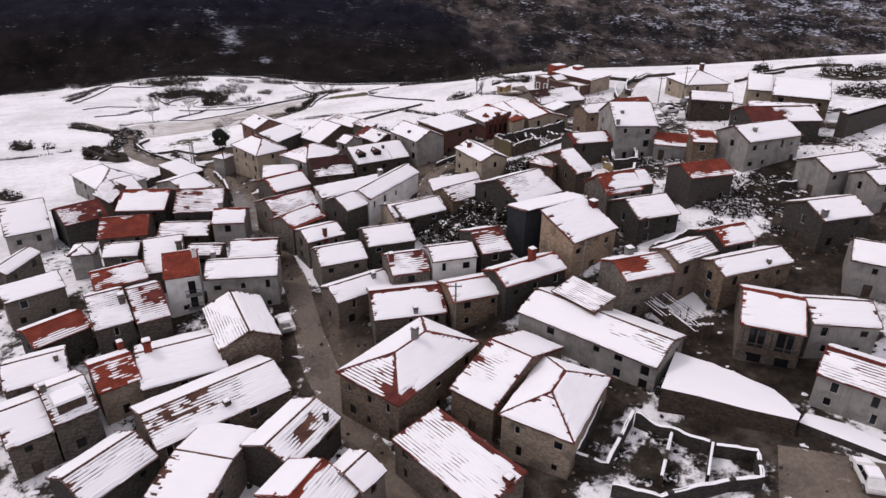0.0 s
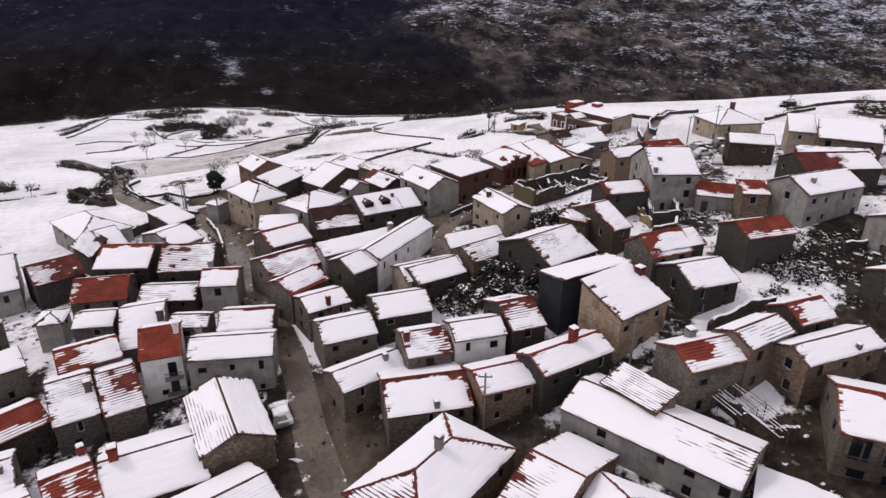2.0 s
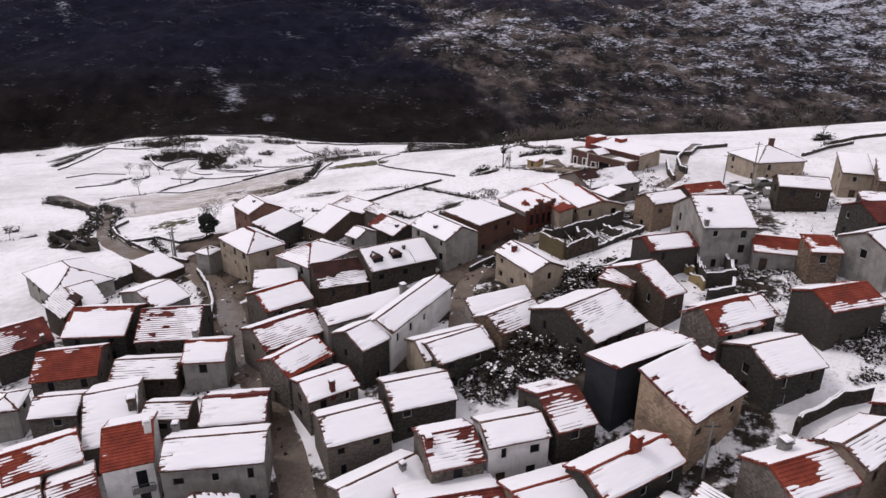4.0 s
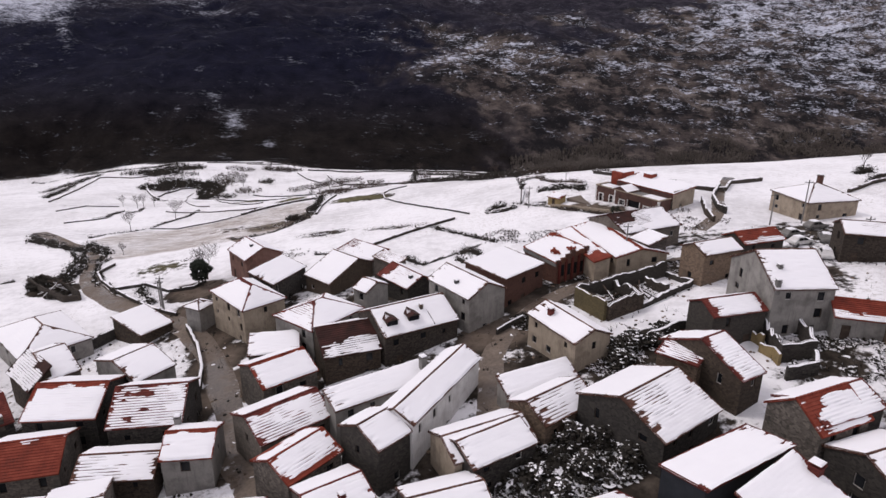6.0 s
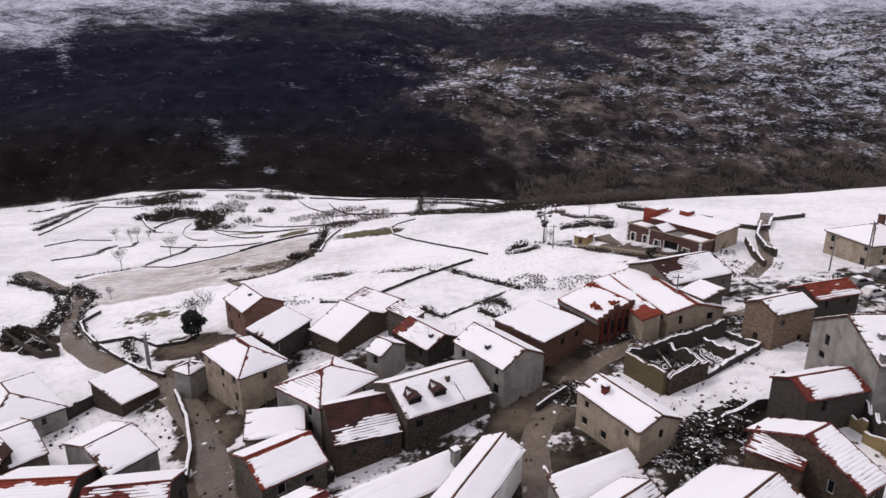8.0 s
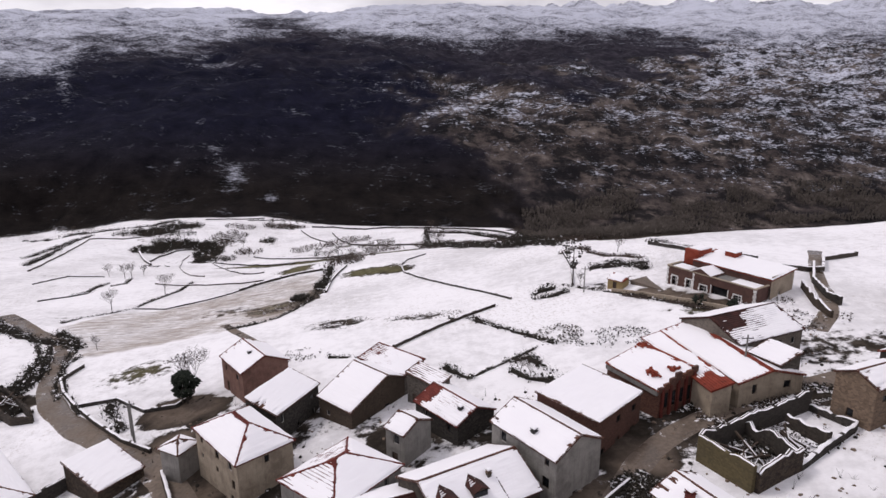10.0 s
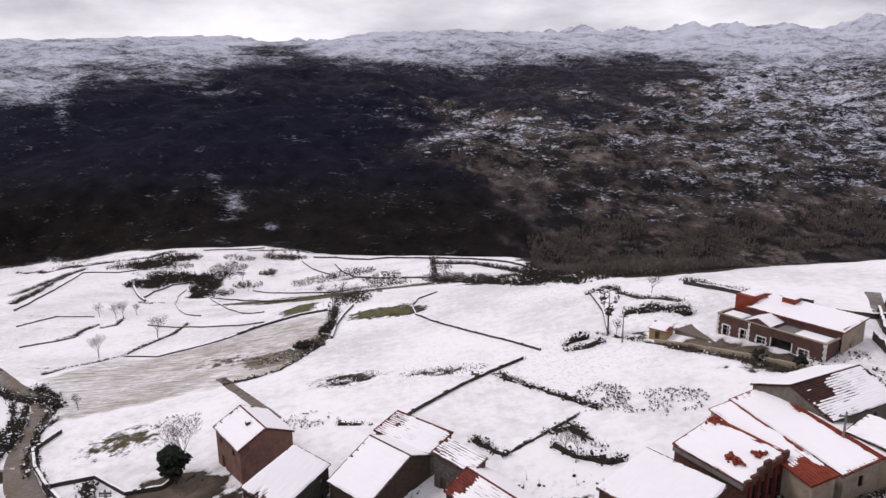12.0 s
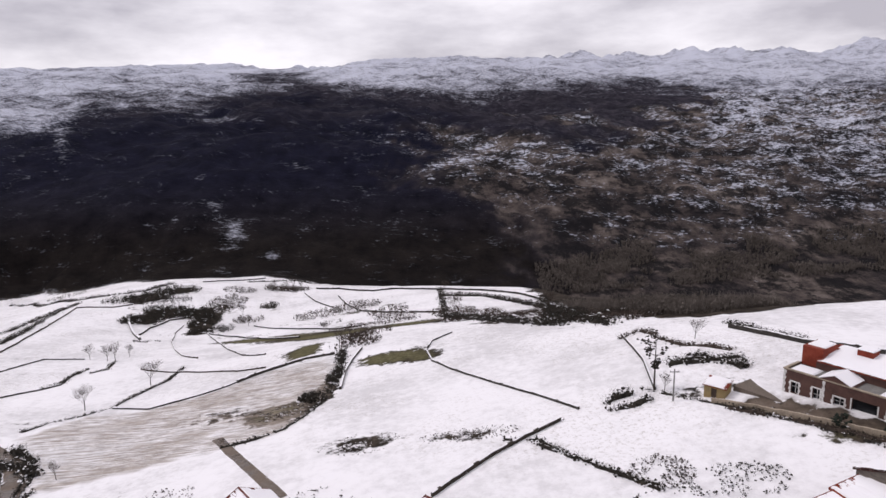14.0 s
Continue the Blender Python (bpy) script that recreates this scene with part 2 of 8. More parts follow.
def make_ground():
    """Snow over grass, heather and rock: how much lies is carried by the sheet (cover), and what grows by (wood). Blue
    in the far colours is painted haze.
    """
    n = Nodes("snowy_ground", 0.95)
    n.b.inputs["Specular IOR Level"].default_value = 0.04
    co = n.coords(True)
    far = n.steps(n.attr("far"), 0.0, 1.0)
    near_n = n.noise(co, 0.55, 6, 0.68)
    near_b = n.noise(co, 0.07, 4, 0.55)
    tilt = n.add("ShaderNodeMapping", Scale=(0.17, 0.34, 0.66), Rotation=(0.0, 0.10, 0.0))
    n.link(co, tilt.inputs["Vector"])
    ledge = n.noise(tilt.outputs["Vector"], 1.0, 6, 0.74)
    lump = n.noise(co, 0.045, 7, 0.68, stretch=(0.7, 1.0, 2.2))
    a = n.math("ADD", n.math("MULTIPLY", near_n, 0.7), n.math("MULTIPLY", near_b, 0.3))
    b = n.math("ADD", n.math("MULTIPLY", ledge, 2.3), n.math("MULTIPLY", lump, 1.9))
    b = n.math("ADD", b, -1.6)
    cover = n.attr("cover")
    on_near = n.steps(n.math("ADD", a, cover), 0.96, 1.06)
    on_far = n.steps(n.math("ADD", b, cover), 0.82, 1.18)
    # Wide soft range: high snow blends into grey to imitate haze.
    on_high = n.steps(n.math("ADD", n.math("MULTIPLY", b, 0.8), cover), 0.50, 1.30)
    on_far = n.mix(n.steps(n.attr("rocks"), 0.1, 0.6), on_high, on_far)
    mixed = n.add("ShaderNodeMix")
    n.link(far, mixed.inputs[0]), n.link(on_near, mixed.inputs[2]), n.link(on_far, mixed.inputs[3])
    lies = mixed.outputs[0]
    grit = n.noise(co, 0.35, 6, 0.7)
    soil = n.ramp(grit, ((0.30, (0.011, 0.009, 0.008)), (0.5, (0.034, 0.028, 0.023)), (0.7, (0.088, 0.072, 0.060))))
    patch = n.noise(co, 0.05, 8, 0.75)
    tone = n.noise(co, 0.014, 5, 0.65, stretch=(0.7, 1.0, 2.0))
    both = n.math("ADD", n.math("MULTIPLY", patch, 0.5), n.math("MULTIPLY", tone, 0.5))
    # Shade of the relief is put into these rock tones as raised contrast.
    slabs = n.ramp(both, ((0.38, (0.008, 0.008, 0.010)), (0.46, (0.034, 0.029, 0.030)),
                          (0.53, (0.086, 0.070, 0.064)), (0.62, (0.19, 0.162, 0.148))))
    shrub = n.steps(n.noise(co, 0.032, 8, 0.76, stretch=(1.0, 1.0, 1.8)), 0.47, 0.56)
    slabs = n.mix(n.math("MULTIPLY", shrub, 0.9), slabs, (0.0115, 0.011, 0.0125))
    # Blue in the high heath and woods is haze painted into their colour.
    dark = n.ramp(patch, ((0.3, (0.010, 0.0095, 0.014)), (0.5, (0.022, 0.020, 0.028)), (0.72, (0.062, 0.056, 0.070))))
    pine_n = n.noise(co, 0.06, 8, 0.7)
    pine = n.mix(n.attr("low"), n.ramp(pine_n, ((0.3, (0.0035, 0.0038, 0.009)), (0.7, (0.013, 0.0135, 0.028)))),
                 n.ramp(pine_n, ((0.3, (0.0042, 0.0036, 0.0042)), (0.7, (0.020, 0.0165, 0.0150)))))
    heath = n.mix(n.steps(n.attr("rocks"), 0.15, 0.85), dark, slabs)
    grass = n.ramp(n.noise(co, 0.8, 5, 0.7), ((0.3, (0.055, 0.050, 0.025)), (0.7, (0.16, 0.148, 0.085))))
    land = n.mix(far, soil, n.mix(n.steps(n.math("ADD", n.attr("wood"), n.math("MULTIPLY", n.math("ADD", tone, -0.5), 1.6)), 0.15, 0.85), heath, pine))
    land = n.mix(n.steps(n.attr("grass"), 0.2, 0.8), land, grass)
    mp = n.add("ShaderNodeMapping", Scale=(0.16, 2.2, 1.0), Rotation=(0.0, 0.0, -0.58))
    n.link(co, mp.inputs["Vector"])
    rows = n.noise(mp.outputs["Vector"], 1.0, 5, 0.7)
    worn = n.math("MULTIPLY", n.attr("graze"), n.math("MULTIPLY", n.steps(n.math("ADD", rows, n.math("MULTIPLY", near_b, 0.5)), 0.60, 0.84), 0.85))
    straw = n.ramp(near_n, ((0.35, (0.20, 0.165, 0.14)), (0.65, (0.38, 0.33, 0.29))))
    soft = n.steps(n.math("ADD", n.math("MULTIPLY", n.noise(co, 0.035, 6, 0.65), 0.6), n.math("MULTIPLY", near_n, 0.4)), 0.36, 0.58)
    white = n.mix(soft, (0.62, 0.61, 0.63), (0.84, 0.83, 0.86))
    stubble = n.math("MULTIPLY", n.steps(n.noise(co, 1.6, 5, 0.75), 0.50, 0.66), n.steps(n.noise(co, 0.028, 5, 0.65), 0.44, 0.62))
    white = n.mix(n.math("MULTIPLY", stubble, 0.55), white, (0.34, 0.31, 0.28))
    # Snow far off is greyed and blued to imitate haze over distance.
    far_snow = n.mix(far, white, (0.53, 0.55, 0.64))
    col = n.mix(lies, land, far_snow)
    wet = n.ramp(n.math("ADD", n.math("MULTIPLY", near_b, 0.5), n.math("MULTIPLY", near_n, 0.5)), ((0.36, (0.058, 0.045, 0.036)), (0.5, (0.120, 0.094, 0.076)), (0.64, (0.19, 0.154, 0.128))))
    col = n.mix(n.math("MULTIPLY", n.attr("mud"), n.steps(near_n, 0.66, 0.60)), col, wet)
    col = n.mix(worn, col, straw)
    h = n.math("ADD", n.math("MULTIPLY", lies, 0.5), grit)
    h = n.math("ADD", h, n.math("MULTIPLY", n.math("MULTIPLY", far, b), 14.0))
    return n.done(col, h, 0.45, 0.25)


MUD = make_mud()
GROUND = make_ground()

# ---- the lie of the land ----
SLOPE = (9.75, 9.68, 0.36, -0.03, -0.94, -4.44, 0.16, -0.59, -0.85, -1.13, -0.04, 0.28)
RISES = {45: (0.47, -0.59, -2.66, -1.4, -1.79), 85: (-0.39, 0.33, 0.48, 1.21, 1.48), 125: (-2.43, -1.64, 0.4, 1.16, 1.68),
         165: (-0.29, 0.69, 0.08, -0.73, -0.19), 205: (-3.34, -0.99, -1.45, 3.31, 0.65)}
KNOLLS = ((-160, 340, 60, -2.31), (-190, 440, 60, 8.83), (-60, 300, 50, -3.48), (20, 330, 50, -5.59), (-20, 260, 40, 0.16), (32, 178, 15, 2.0),
          (-105, 250, 32, -2.78), (-110, 225, 28, -0.47), (-150, 330, 45, -2.89), (-115, 360, 45, -8.26), (-75, 300, 36, -2.01), (-180, 400, 50, 2.63),
          (-120, 430, 55, -2.77), (-60, 430, 55, 1.21), (-250, 550, 70, 4.73), (-190, 320, 45, 3.91), (-48, 262, 30, 0.91))


def lattice(ix, iy, seed):
    h = (ix.astype(np.int64) * 374761393 + iy.astype(np.int64) * 668265263 + seed * 1442695041) & 0x7FFFFFFF
    h = ((h ^ (h >> 13)) * 1274126177) & 0x7FFFFFFF
    return ((h ^ (h >> 16)) & 0xFFFF) / 65535.0


def soft_noise(x, y, seed=0):
    """Value noise from 0 to 1 over arrays."""
    x, y = np.asarray(x, float), np.asarray(y, float)
    ix, iy = np.floor(x), np.floor(y)
    fx, fy = x - ix, y - iy
    fx, fy = fx * fx * (3 - 2 * fx), fy * fy * (3 - 2 * fy)
    a, b = lattice(ix, iy, seed), lattice(ix + 1, iy, seed)
    c, d = lattice(ix, iy + 1, seed), lattice(ix + 1, iy + 1, seed)
    return (a * (1 - fx) + b * fx) * (1 - fy) + (c * (1 - fx) + d * fx) * fy


def cloud_noise(x, y, seed=0, octaves=4, gain=0.5):
    total, amp, norm = 0.0, 1.0, 0.0
    for k in range(octaves):
        total = total + amp * soft_noise(np.asarray(x) * 2**k, np.asarray(y) * 2**k, seed + 17 * k)
        norm += amp
        amp *= gain
    return total / norm


def smooth(v, lo, hi):
    t = np.clip((np.asarray(v, float) - lo) / (hi - lo), 0, 1)
    return t * t * (3 - 2 * t)


def shelf(x, y):
    """The shelf of land that carries the village and its fields."""
    x, y = np.asarray(x, float), np.asarray(y, float)
    x, y = np.clip(x, -330, 210), np.clip(y, -60, 560)
    u, v = x / 100, (y - 130) / 100
    terms = (1, u, v, u * u, u * v, v * v, u**3, u * u * v, u * v * v, v**3, u * u * v * v, v**4)
    z = sum(k * t for k, t in zip(SLOPE, terms))
    for cy, row in RISES.items():
        for cx, k in zip((-80, -45, -10, 25, 60), row):
            z = z + k * np.exp(-((x - cx) ** 2 + (y - cy) ** 2) / (2 * 26.0**2))
    for cx, cy, s, k in KNOLLS:
        z = z + k * np.exp(-((x - cx) ** 2 + (y - cy) ** 2) / (2 * s * s))
    return z


def rim(x):
    """How far the shelf reaches before it drops to the valley."""
    x = np.asarray(x, float)
    return np.interp(x, (-400, -340, -285, -262, -238, -190, -160, -130, -100, -62, -6, 10, 20, 26, 33, 47, 62, 76, 110, 200, 400),
                     (520, 556, 545, 548, 530, 528, 536, 512, 486, 476, 474, 462, 425, 380, 300, 244, 240, 242, 246, 265, 330))


def view_slope(x, y, z):
    """Slope of the line of sight from the camera's last place: sideways and upwards."""
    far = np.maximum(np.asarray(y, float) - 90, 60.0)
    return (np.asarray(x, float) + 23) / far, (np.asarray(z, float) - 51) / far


def stony(x, z, y):
    """1 where rock outcrops break the heath of the far slope, 0 in the dark woods. Its edges are fitted to the camera's
    view.
    """
    u, v = view_slope(x, y, z)
    u = u + 0.42 * (cloud_noise(x / 90, y / 90, 81, 6, 0.75) - 0.5)
    w = v + 0.09 * (cloud_noise(x / 120, y / 120, 85, 4, 0.6) - 0.5)
    side = np.interp(w, (-0.30, -0.234, -0.187, -0.141, -0.109, -0.069, -0.034, -0.011), (0.12, 0.09, 0.02, -0.015, -0.085, -0.10, -0.11, -0.16))
    top = np.interp(u, (-0.2, 0.0, 0.17, 0.30, 0.345, 0.42, 0.5), (-0.012, -0.010, -0.018, -0.014, 0.015, 0.05, 0.10))
    return smooth(u - side, -0.06, 0.17) * (1 - smooth(w - top, -0.022, 0.022))


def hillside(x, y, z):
    """How much snow lies on the far slope, where its dark woods stand and where rock shows. Laid out to fit the
    camera's last view.
    """
    u, v = view_slope(x, y, z)
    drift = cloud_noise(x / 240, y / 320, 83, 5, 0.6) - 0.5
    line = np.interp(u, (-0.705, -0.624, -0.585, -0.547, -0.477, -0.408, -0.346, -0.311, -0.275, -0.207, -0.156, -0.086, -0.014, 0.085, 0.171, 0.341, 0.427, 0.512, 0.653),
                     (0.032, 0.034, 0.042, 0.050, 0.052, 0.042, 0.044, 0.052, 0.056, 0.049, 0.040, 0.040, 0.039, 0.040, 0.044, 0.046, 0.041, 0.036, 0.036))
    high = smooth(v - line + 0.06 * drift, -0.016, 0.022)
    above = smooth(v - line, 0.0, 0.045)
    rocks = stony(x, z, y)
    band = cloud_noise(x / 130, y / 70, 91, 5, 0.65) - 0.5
    # thin dustings under the snow line, on the western spur and along the crest of the rocky spur, fitted to the
    # camera's view
    far_snow = 0.36 * smooth(-u, 0.30, 0.42) * smooth(v - line, -0.045, -0.004) * smooth(-u + 0.3 * drift, 0.30, 0.44)
    far_snow = far_snow + 0.30 * smooth(-u, 0.52, 0.64) * smooth(v, -0.03, 0.02) + 0.10 * smooth(-u, 0.55, 0.68) * smooth(band, 0.0, 0.2)
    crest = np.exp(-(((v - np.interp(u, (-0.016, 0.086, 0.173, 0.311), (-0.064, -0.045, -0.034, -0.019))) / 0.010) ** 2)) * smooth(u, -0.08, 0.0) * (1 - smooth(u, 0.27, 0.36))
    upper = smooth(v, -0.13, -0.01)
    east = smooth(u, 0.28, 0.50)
    hill = -0.10 + 0.08 * band + high * (0.60 + 0.22 * above + 0.80 * band) + far_snow * (1 - high) * (1 + 1.2 * band)
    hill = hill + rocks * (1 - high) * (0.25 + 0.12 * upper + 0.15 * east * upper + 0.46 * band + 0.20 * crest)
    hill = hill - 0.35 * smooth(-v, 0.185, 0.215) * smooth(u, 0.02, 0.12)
    # snow specks among the woods, placed to fit the camera's view
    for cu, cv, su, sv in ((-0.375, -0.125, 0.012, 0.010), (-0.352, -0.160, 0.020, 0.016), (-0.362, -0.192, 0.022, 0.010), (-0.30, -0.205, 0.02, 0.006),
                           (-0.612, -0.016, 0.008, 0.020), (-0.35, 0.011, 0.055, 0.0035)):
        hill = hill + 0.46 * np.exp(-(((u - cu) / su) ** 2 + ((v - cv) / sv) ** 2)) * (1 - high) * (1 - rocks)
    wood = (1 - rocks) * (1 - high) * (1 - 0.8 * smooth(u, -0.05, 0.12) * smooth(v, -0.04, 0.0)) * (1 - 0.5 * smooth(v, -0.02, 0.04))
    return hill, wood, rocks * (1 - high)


RIDGE = (-22, -22, -38, -62, -46, -18, 10, -12, -12, 0)


def mountain(x, y):
    """The far side of the valley, rising to the snowy ridge."""
    d = np.asarray(y, float) - 0.22 * np.clip(x, -300, 500)
    z = np.interp(d, (300, 430, 520, 575, 700, 820, 1000, 1300, 1700, 2300, 2700, 3400),
                  (-60, -88, -78, -62, -8, 34, 66, 112, 172, 262, 250, 180))
    tall = smooth(d, 560, 900)
    z = z + tall * (cloud_noise(x / 420, y / 420, 3, 4) - 0.5) * 46
    ridged = 1 - np.abs(2 * cloud_noise(x / 170, y / 170, 9, 5, 0.55) - 1)
    z = z + tall * (ridged - 0.7) * 46
    crag = stony(x, z, y) * (1 - 0.7 * smooth(d, 1200, 1900))
    z = z + smooth(d, 540, 640) * (cloud_noise(x / 34, y / 34, 21, 3, 0.6) - 0.5) * (8 + 7 * crag)
    z = z + smooth(d, 560, 640) * crag * (np.abs(2 * cloud_noise(x / 46 + y / 90, y / 24, 23, 3, 0.6) - 1) - 0.25) * -13
    crest = smooth(d, 1900, 2250)
    z = z + crest * (cloud_noise(x / 110, y / 200, 31, 4, 0.6) - 0.45) * 62
    z = z + crest * np.interp(x, (-1900, -1400, -1000, -700, -350, -50, 400, 900, 1500, 2300), RIDGE)
    for cx, r, tall_ in ((-690, 26, 22), (-735, 16, 12), (-500, 34, 20), (-455, 18, 10), (905, 24, 24), (1415, 34, 48), (1350, 30, 20), (1470, 26, 26), (330, 22, 14)):
        z = z + tall_ * crest * np.exp(-(((x - cx) / r) ** 2))
    return z


def ground(x, y):
    x, y = np.asarray(x, float), np.asarray(y, float)
    s = shelf(x, y)
    s = s + (cloud_noise(x / 9, y / 9, 41, 3) - 0.5) * 0.5 * smooth(y, 150, 190)
    edge = rim(x) + (cloud_noise(x / 30, y / 30, 51, 3) - 0.5) * np.interp(x, (-20, 15), (40, 10))
    k = smooth(y - edge, -10, 70)
    side = smooth(np.abs(x + 60), 300, 420)
    low = np.minimum(s, mountain(x, np.maximum(y, 560.0)) * 0 - 84)
    m = mountain(x, y)
    drop = s * (1 - k) + np.maximum(low, m) * k
    return np.where(y > edge + 60, np.maximum(m, -90), drop) * 1.0


def spread(lo, hi, fine_lo, fine_hi, step, grow, dense):
    """Lines close together in the middle, wider apart outside."""
    mid = list(np.arange(fine_lo, fine_hi + step, step))
    up, s = [mid[-1]], step
    while up[-1] < hi:
        s = min(s * grow, 7.0 if up[-1] < dense else 18.0)
        up.append(up[-1] + s)
    down, s = [mid[0]], step
    while down[-1] > lo:
        s = min(s * grow, 7.0 if down[-1] > -0.55 * dense else 18.0)
        down.append(down[-1] - s)
    return np.array(down[:0:-1] + mid + up[1:])


def mesh_from(name, verts, faces, material, smooth_shade=False):
    me = bpy.data.meshes.new(name)
    me.from_pydata(np.asarray(verts, float).tolist(), [], [list(f) for f in faces] if isinstance(faces, list) else faces.tolist())
    me.materials.append(material)
    if smooth_shade:
        me.shade_smooth()
    me.update()
    return me


def grid_faces(nu, nv):
    """Faces of a grid stored row by row, nu verts in a row."""
    i, j = np.meshgrid(np.arange(nu - 1), np.arange(nv - 1))
    a = (j * nu + i).ravel()
    return np.stack([a, a + 1, a + nu + 1, a + nu], 1)


def village(x, y):
    """1 among the houses, 0 in the fields."""
    reach = np.interp(x, (-110, -70, -45, -20, 0, 30, 60, 100), (60, 128, 150, 140, 140, 150, 150, 120))
    return (1 - smooth(y, reach - 6, reach + 8)) * smooth(x, -80, -64)


GRAZED = ((-106.5, 202.5), (-100.6, 214.3), (-88.8, 216.2), (-76.1, 226.8), (-68.0, 235.1), (-53.3, 238.0), (-49.4, 224.1), (-49.6, 209.2), (-50.8, 197.5), (-53.4, 191.8),
          (-59.8, 187.1), (-69.8, 184.0), (-80.7, 178.7), (-87.1, 176.3), (-98.8, 192.1))


def inside(x, y, ring):
    """1 inside a ring on the plan, 0 outside."""
    hit = np.zeros(np.shape(x), bool)
    for (x0, y0), (x1, y1) in zip(ring, ring[1:] + ring[:1]):
        cross = (y0 > y) != (y1 > y)
        with np.errstate(all="ignore"):
            hit ^= cross & (x < (x1 - x0) * (y - y0) / (y1 - y0 + 1e-9) + x0)
    return hit.astype(float)


SHEET = []


def build_ground():
    xs = spread(-2300, 2500, -130, 100, 2.0, 1.035, 800)
    ys = spread(-120, 3300, 10, 330, 2.0, 1.02, 1250)
    gx, gy = np.meshgrid(xs, ys)
    x, y = gx.ravel(), gy.ravel()
    z = ground(x, y)
    me = mesh_from("ground", np.stack([x, y, z], 1), grid_faces(len(xs), len(ys)), GROUND, True)
    edge = rim(x)
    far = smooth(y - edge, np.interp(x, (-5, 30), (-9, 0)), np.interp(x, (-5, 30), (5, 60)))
    vil = village(x, y)
    cover = 0.74 + 0.14 * (cloud_noise(x / 22, y / 15, 77, 4) - 0.5) - vil * (0.235 + 0.50 * (cloud_noise(x / 5, y / 5, 79, 3) - 0.5))
    for cx, cy, r in ((39.2, 86.3, 4), (42.2, 82.2, 3), (31.6, 78.6, 4), (37.5, 77.6, 3), (28.6, 66.8, 3.0), (18.6, 117.6, 6), (21.0, 124.6, 4), (-31.0, 133.5, 3.5), (25.8, 123.9, 5), (11.1, 116.4, 5),
                      (-63.0, 130.4, 6), (-64.0, 131.0, 5), (-53.0, 123.0, 4.5), (-57.0, 122.0, 4), (-50.5, 118.5, 3.5), (-60, 122, 6), (34, 118, 5), (40, 112, 5), (55, 118, 8), (62, 100, 6)):
        cover = cover + 0.62 * np.exp(-(((x - cx) ** 2 + (y - cy) ** 2) / r**2) ** 2) * vil
    rough = cloud_noise(x / 30, y / 11, 87, 4, 0.6)
    cover = cover - 0.08 * smooth(rough, 0.56, 0.70) * (1 - vil) * smooth(y, 150, 200)
    near = np.interp(x, (0, 15, 24, 30, 40, 47, 62, 76, 110), (285, 246, 226, 219, 220, 224, 232, 238, 242))
    brush = smooth(y - near + 14 * (cloud_noise(x / 9, y / 9, 57, 3) - 0.5), 0, 5) * smooth(x, 6, 26)
    cover = cover - 0.55 * brush
    graze = inside(x, y, GRAZED)
    cover = cover - 0.02 * graze
    for cx, cy, rx, ry, k in ((-178, 400, 9, 13, 0.5), (-172, 421, 10, 10, 0.4), (-160, 361, 7, 10, 0.5), (-157, 376, 10, 9, 0.5), (-146, 378, 7, 9, 0.5), (-136, 364, 6, 14, 0.5), (-131, 345, 4, 9, 0.5),
                              (-165, 358, 4, 9, 0.45), (-139, 400, 10, 20, 0.22), (-121, 445, 14, 12, 0.28), (-117, 400, 5, 7, 0.3), (-50, 213, 2.5, 9, 0.45), (-57, 201, 6, 5, 0.35), (-51, 207, 3, 3, 0.5),
                              (-20, 285, 10, 14, 0.25), (-8, 262, 12, 9, 0.28), (6, 268, 6, 22, 0.3),
                              (-88, 156, 6, 3.5, 0.6), (33.5, 57.5, 5.5, 5.5, 0.45), (29.5, 60.5, 2.5, 3.0, 0.4), (39, 56, 5, 5, 0.4), (28.5, 48.2, 6, 2.5, 0.4), (42, 63, 4, 4, 0.3), (46, 70, 6, 5, 0.25), (15.5, 109.5, 5, 3.5, 0.5), (19, 112, 3, 2.5, 0.4), (19, 54, 4, 3, 0.3), (33, 67, 3, 3, 0.2), (53.7, 91.3, 7, 6, 0.35), (8, 88, 6, 5, 0.12), (14, 80, 5, 5, 0.12), (18, 100, 4, 4, 0.15), (48, 82, 6, 5, 0.3), (56, 100, 5, 5, 0.3), (106, 172, 9, 12, 0.4), (96, 148, 8, 8, 0.4), (-37.9, 179.5, 7, 4, 0.30), (-21.6, 178.0, 8, 2.5, 0.33), (-55.7, 148.4, 6, 3.5, 0.7), (-70, 205, 9, 5, 0.2), (15, 180, 7, 3, 0.3)):
        cover = cover - k * np.exp(-(((x - cx) / rx) ** 2 + ((y - cy) / ry) ** 2) ** 2)
    bush = cloud_noise(x / 14, y / 14, 61, 4)
    cover = cover - 0.12 * smooth(bush, 0.62, 0.74) * smooth(y, 200, 260)
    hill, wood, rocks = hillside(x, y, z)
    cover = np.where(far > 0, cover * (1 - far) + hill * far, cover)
    mud = np.zeros_like(x)
    wob = 0.9 * (cloud_noise(x / 2.2, y / 2.2, 47, 4) - 0.5)
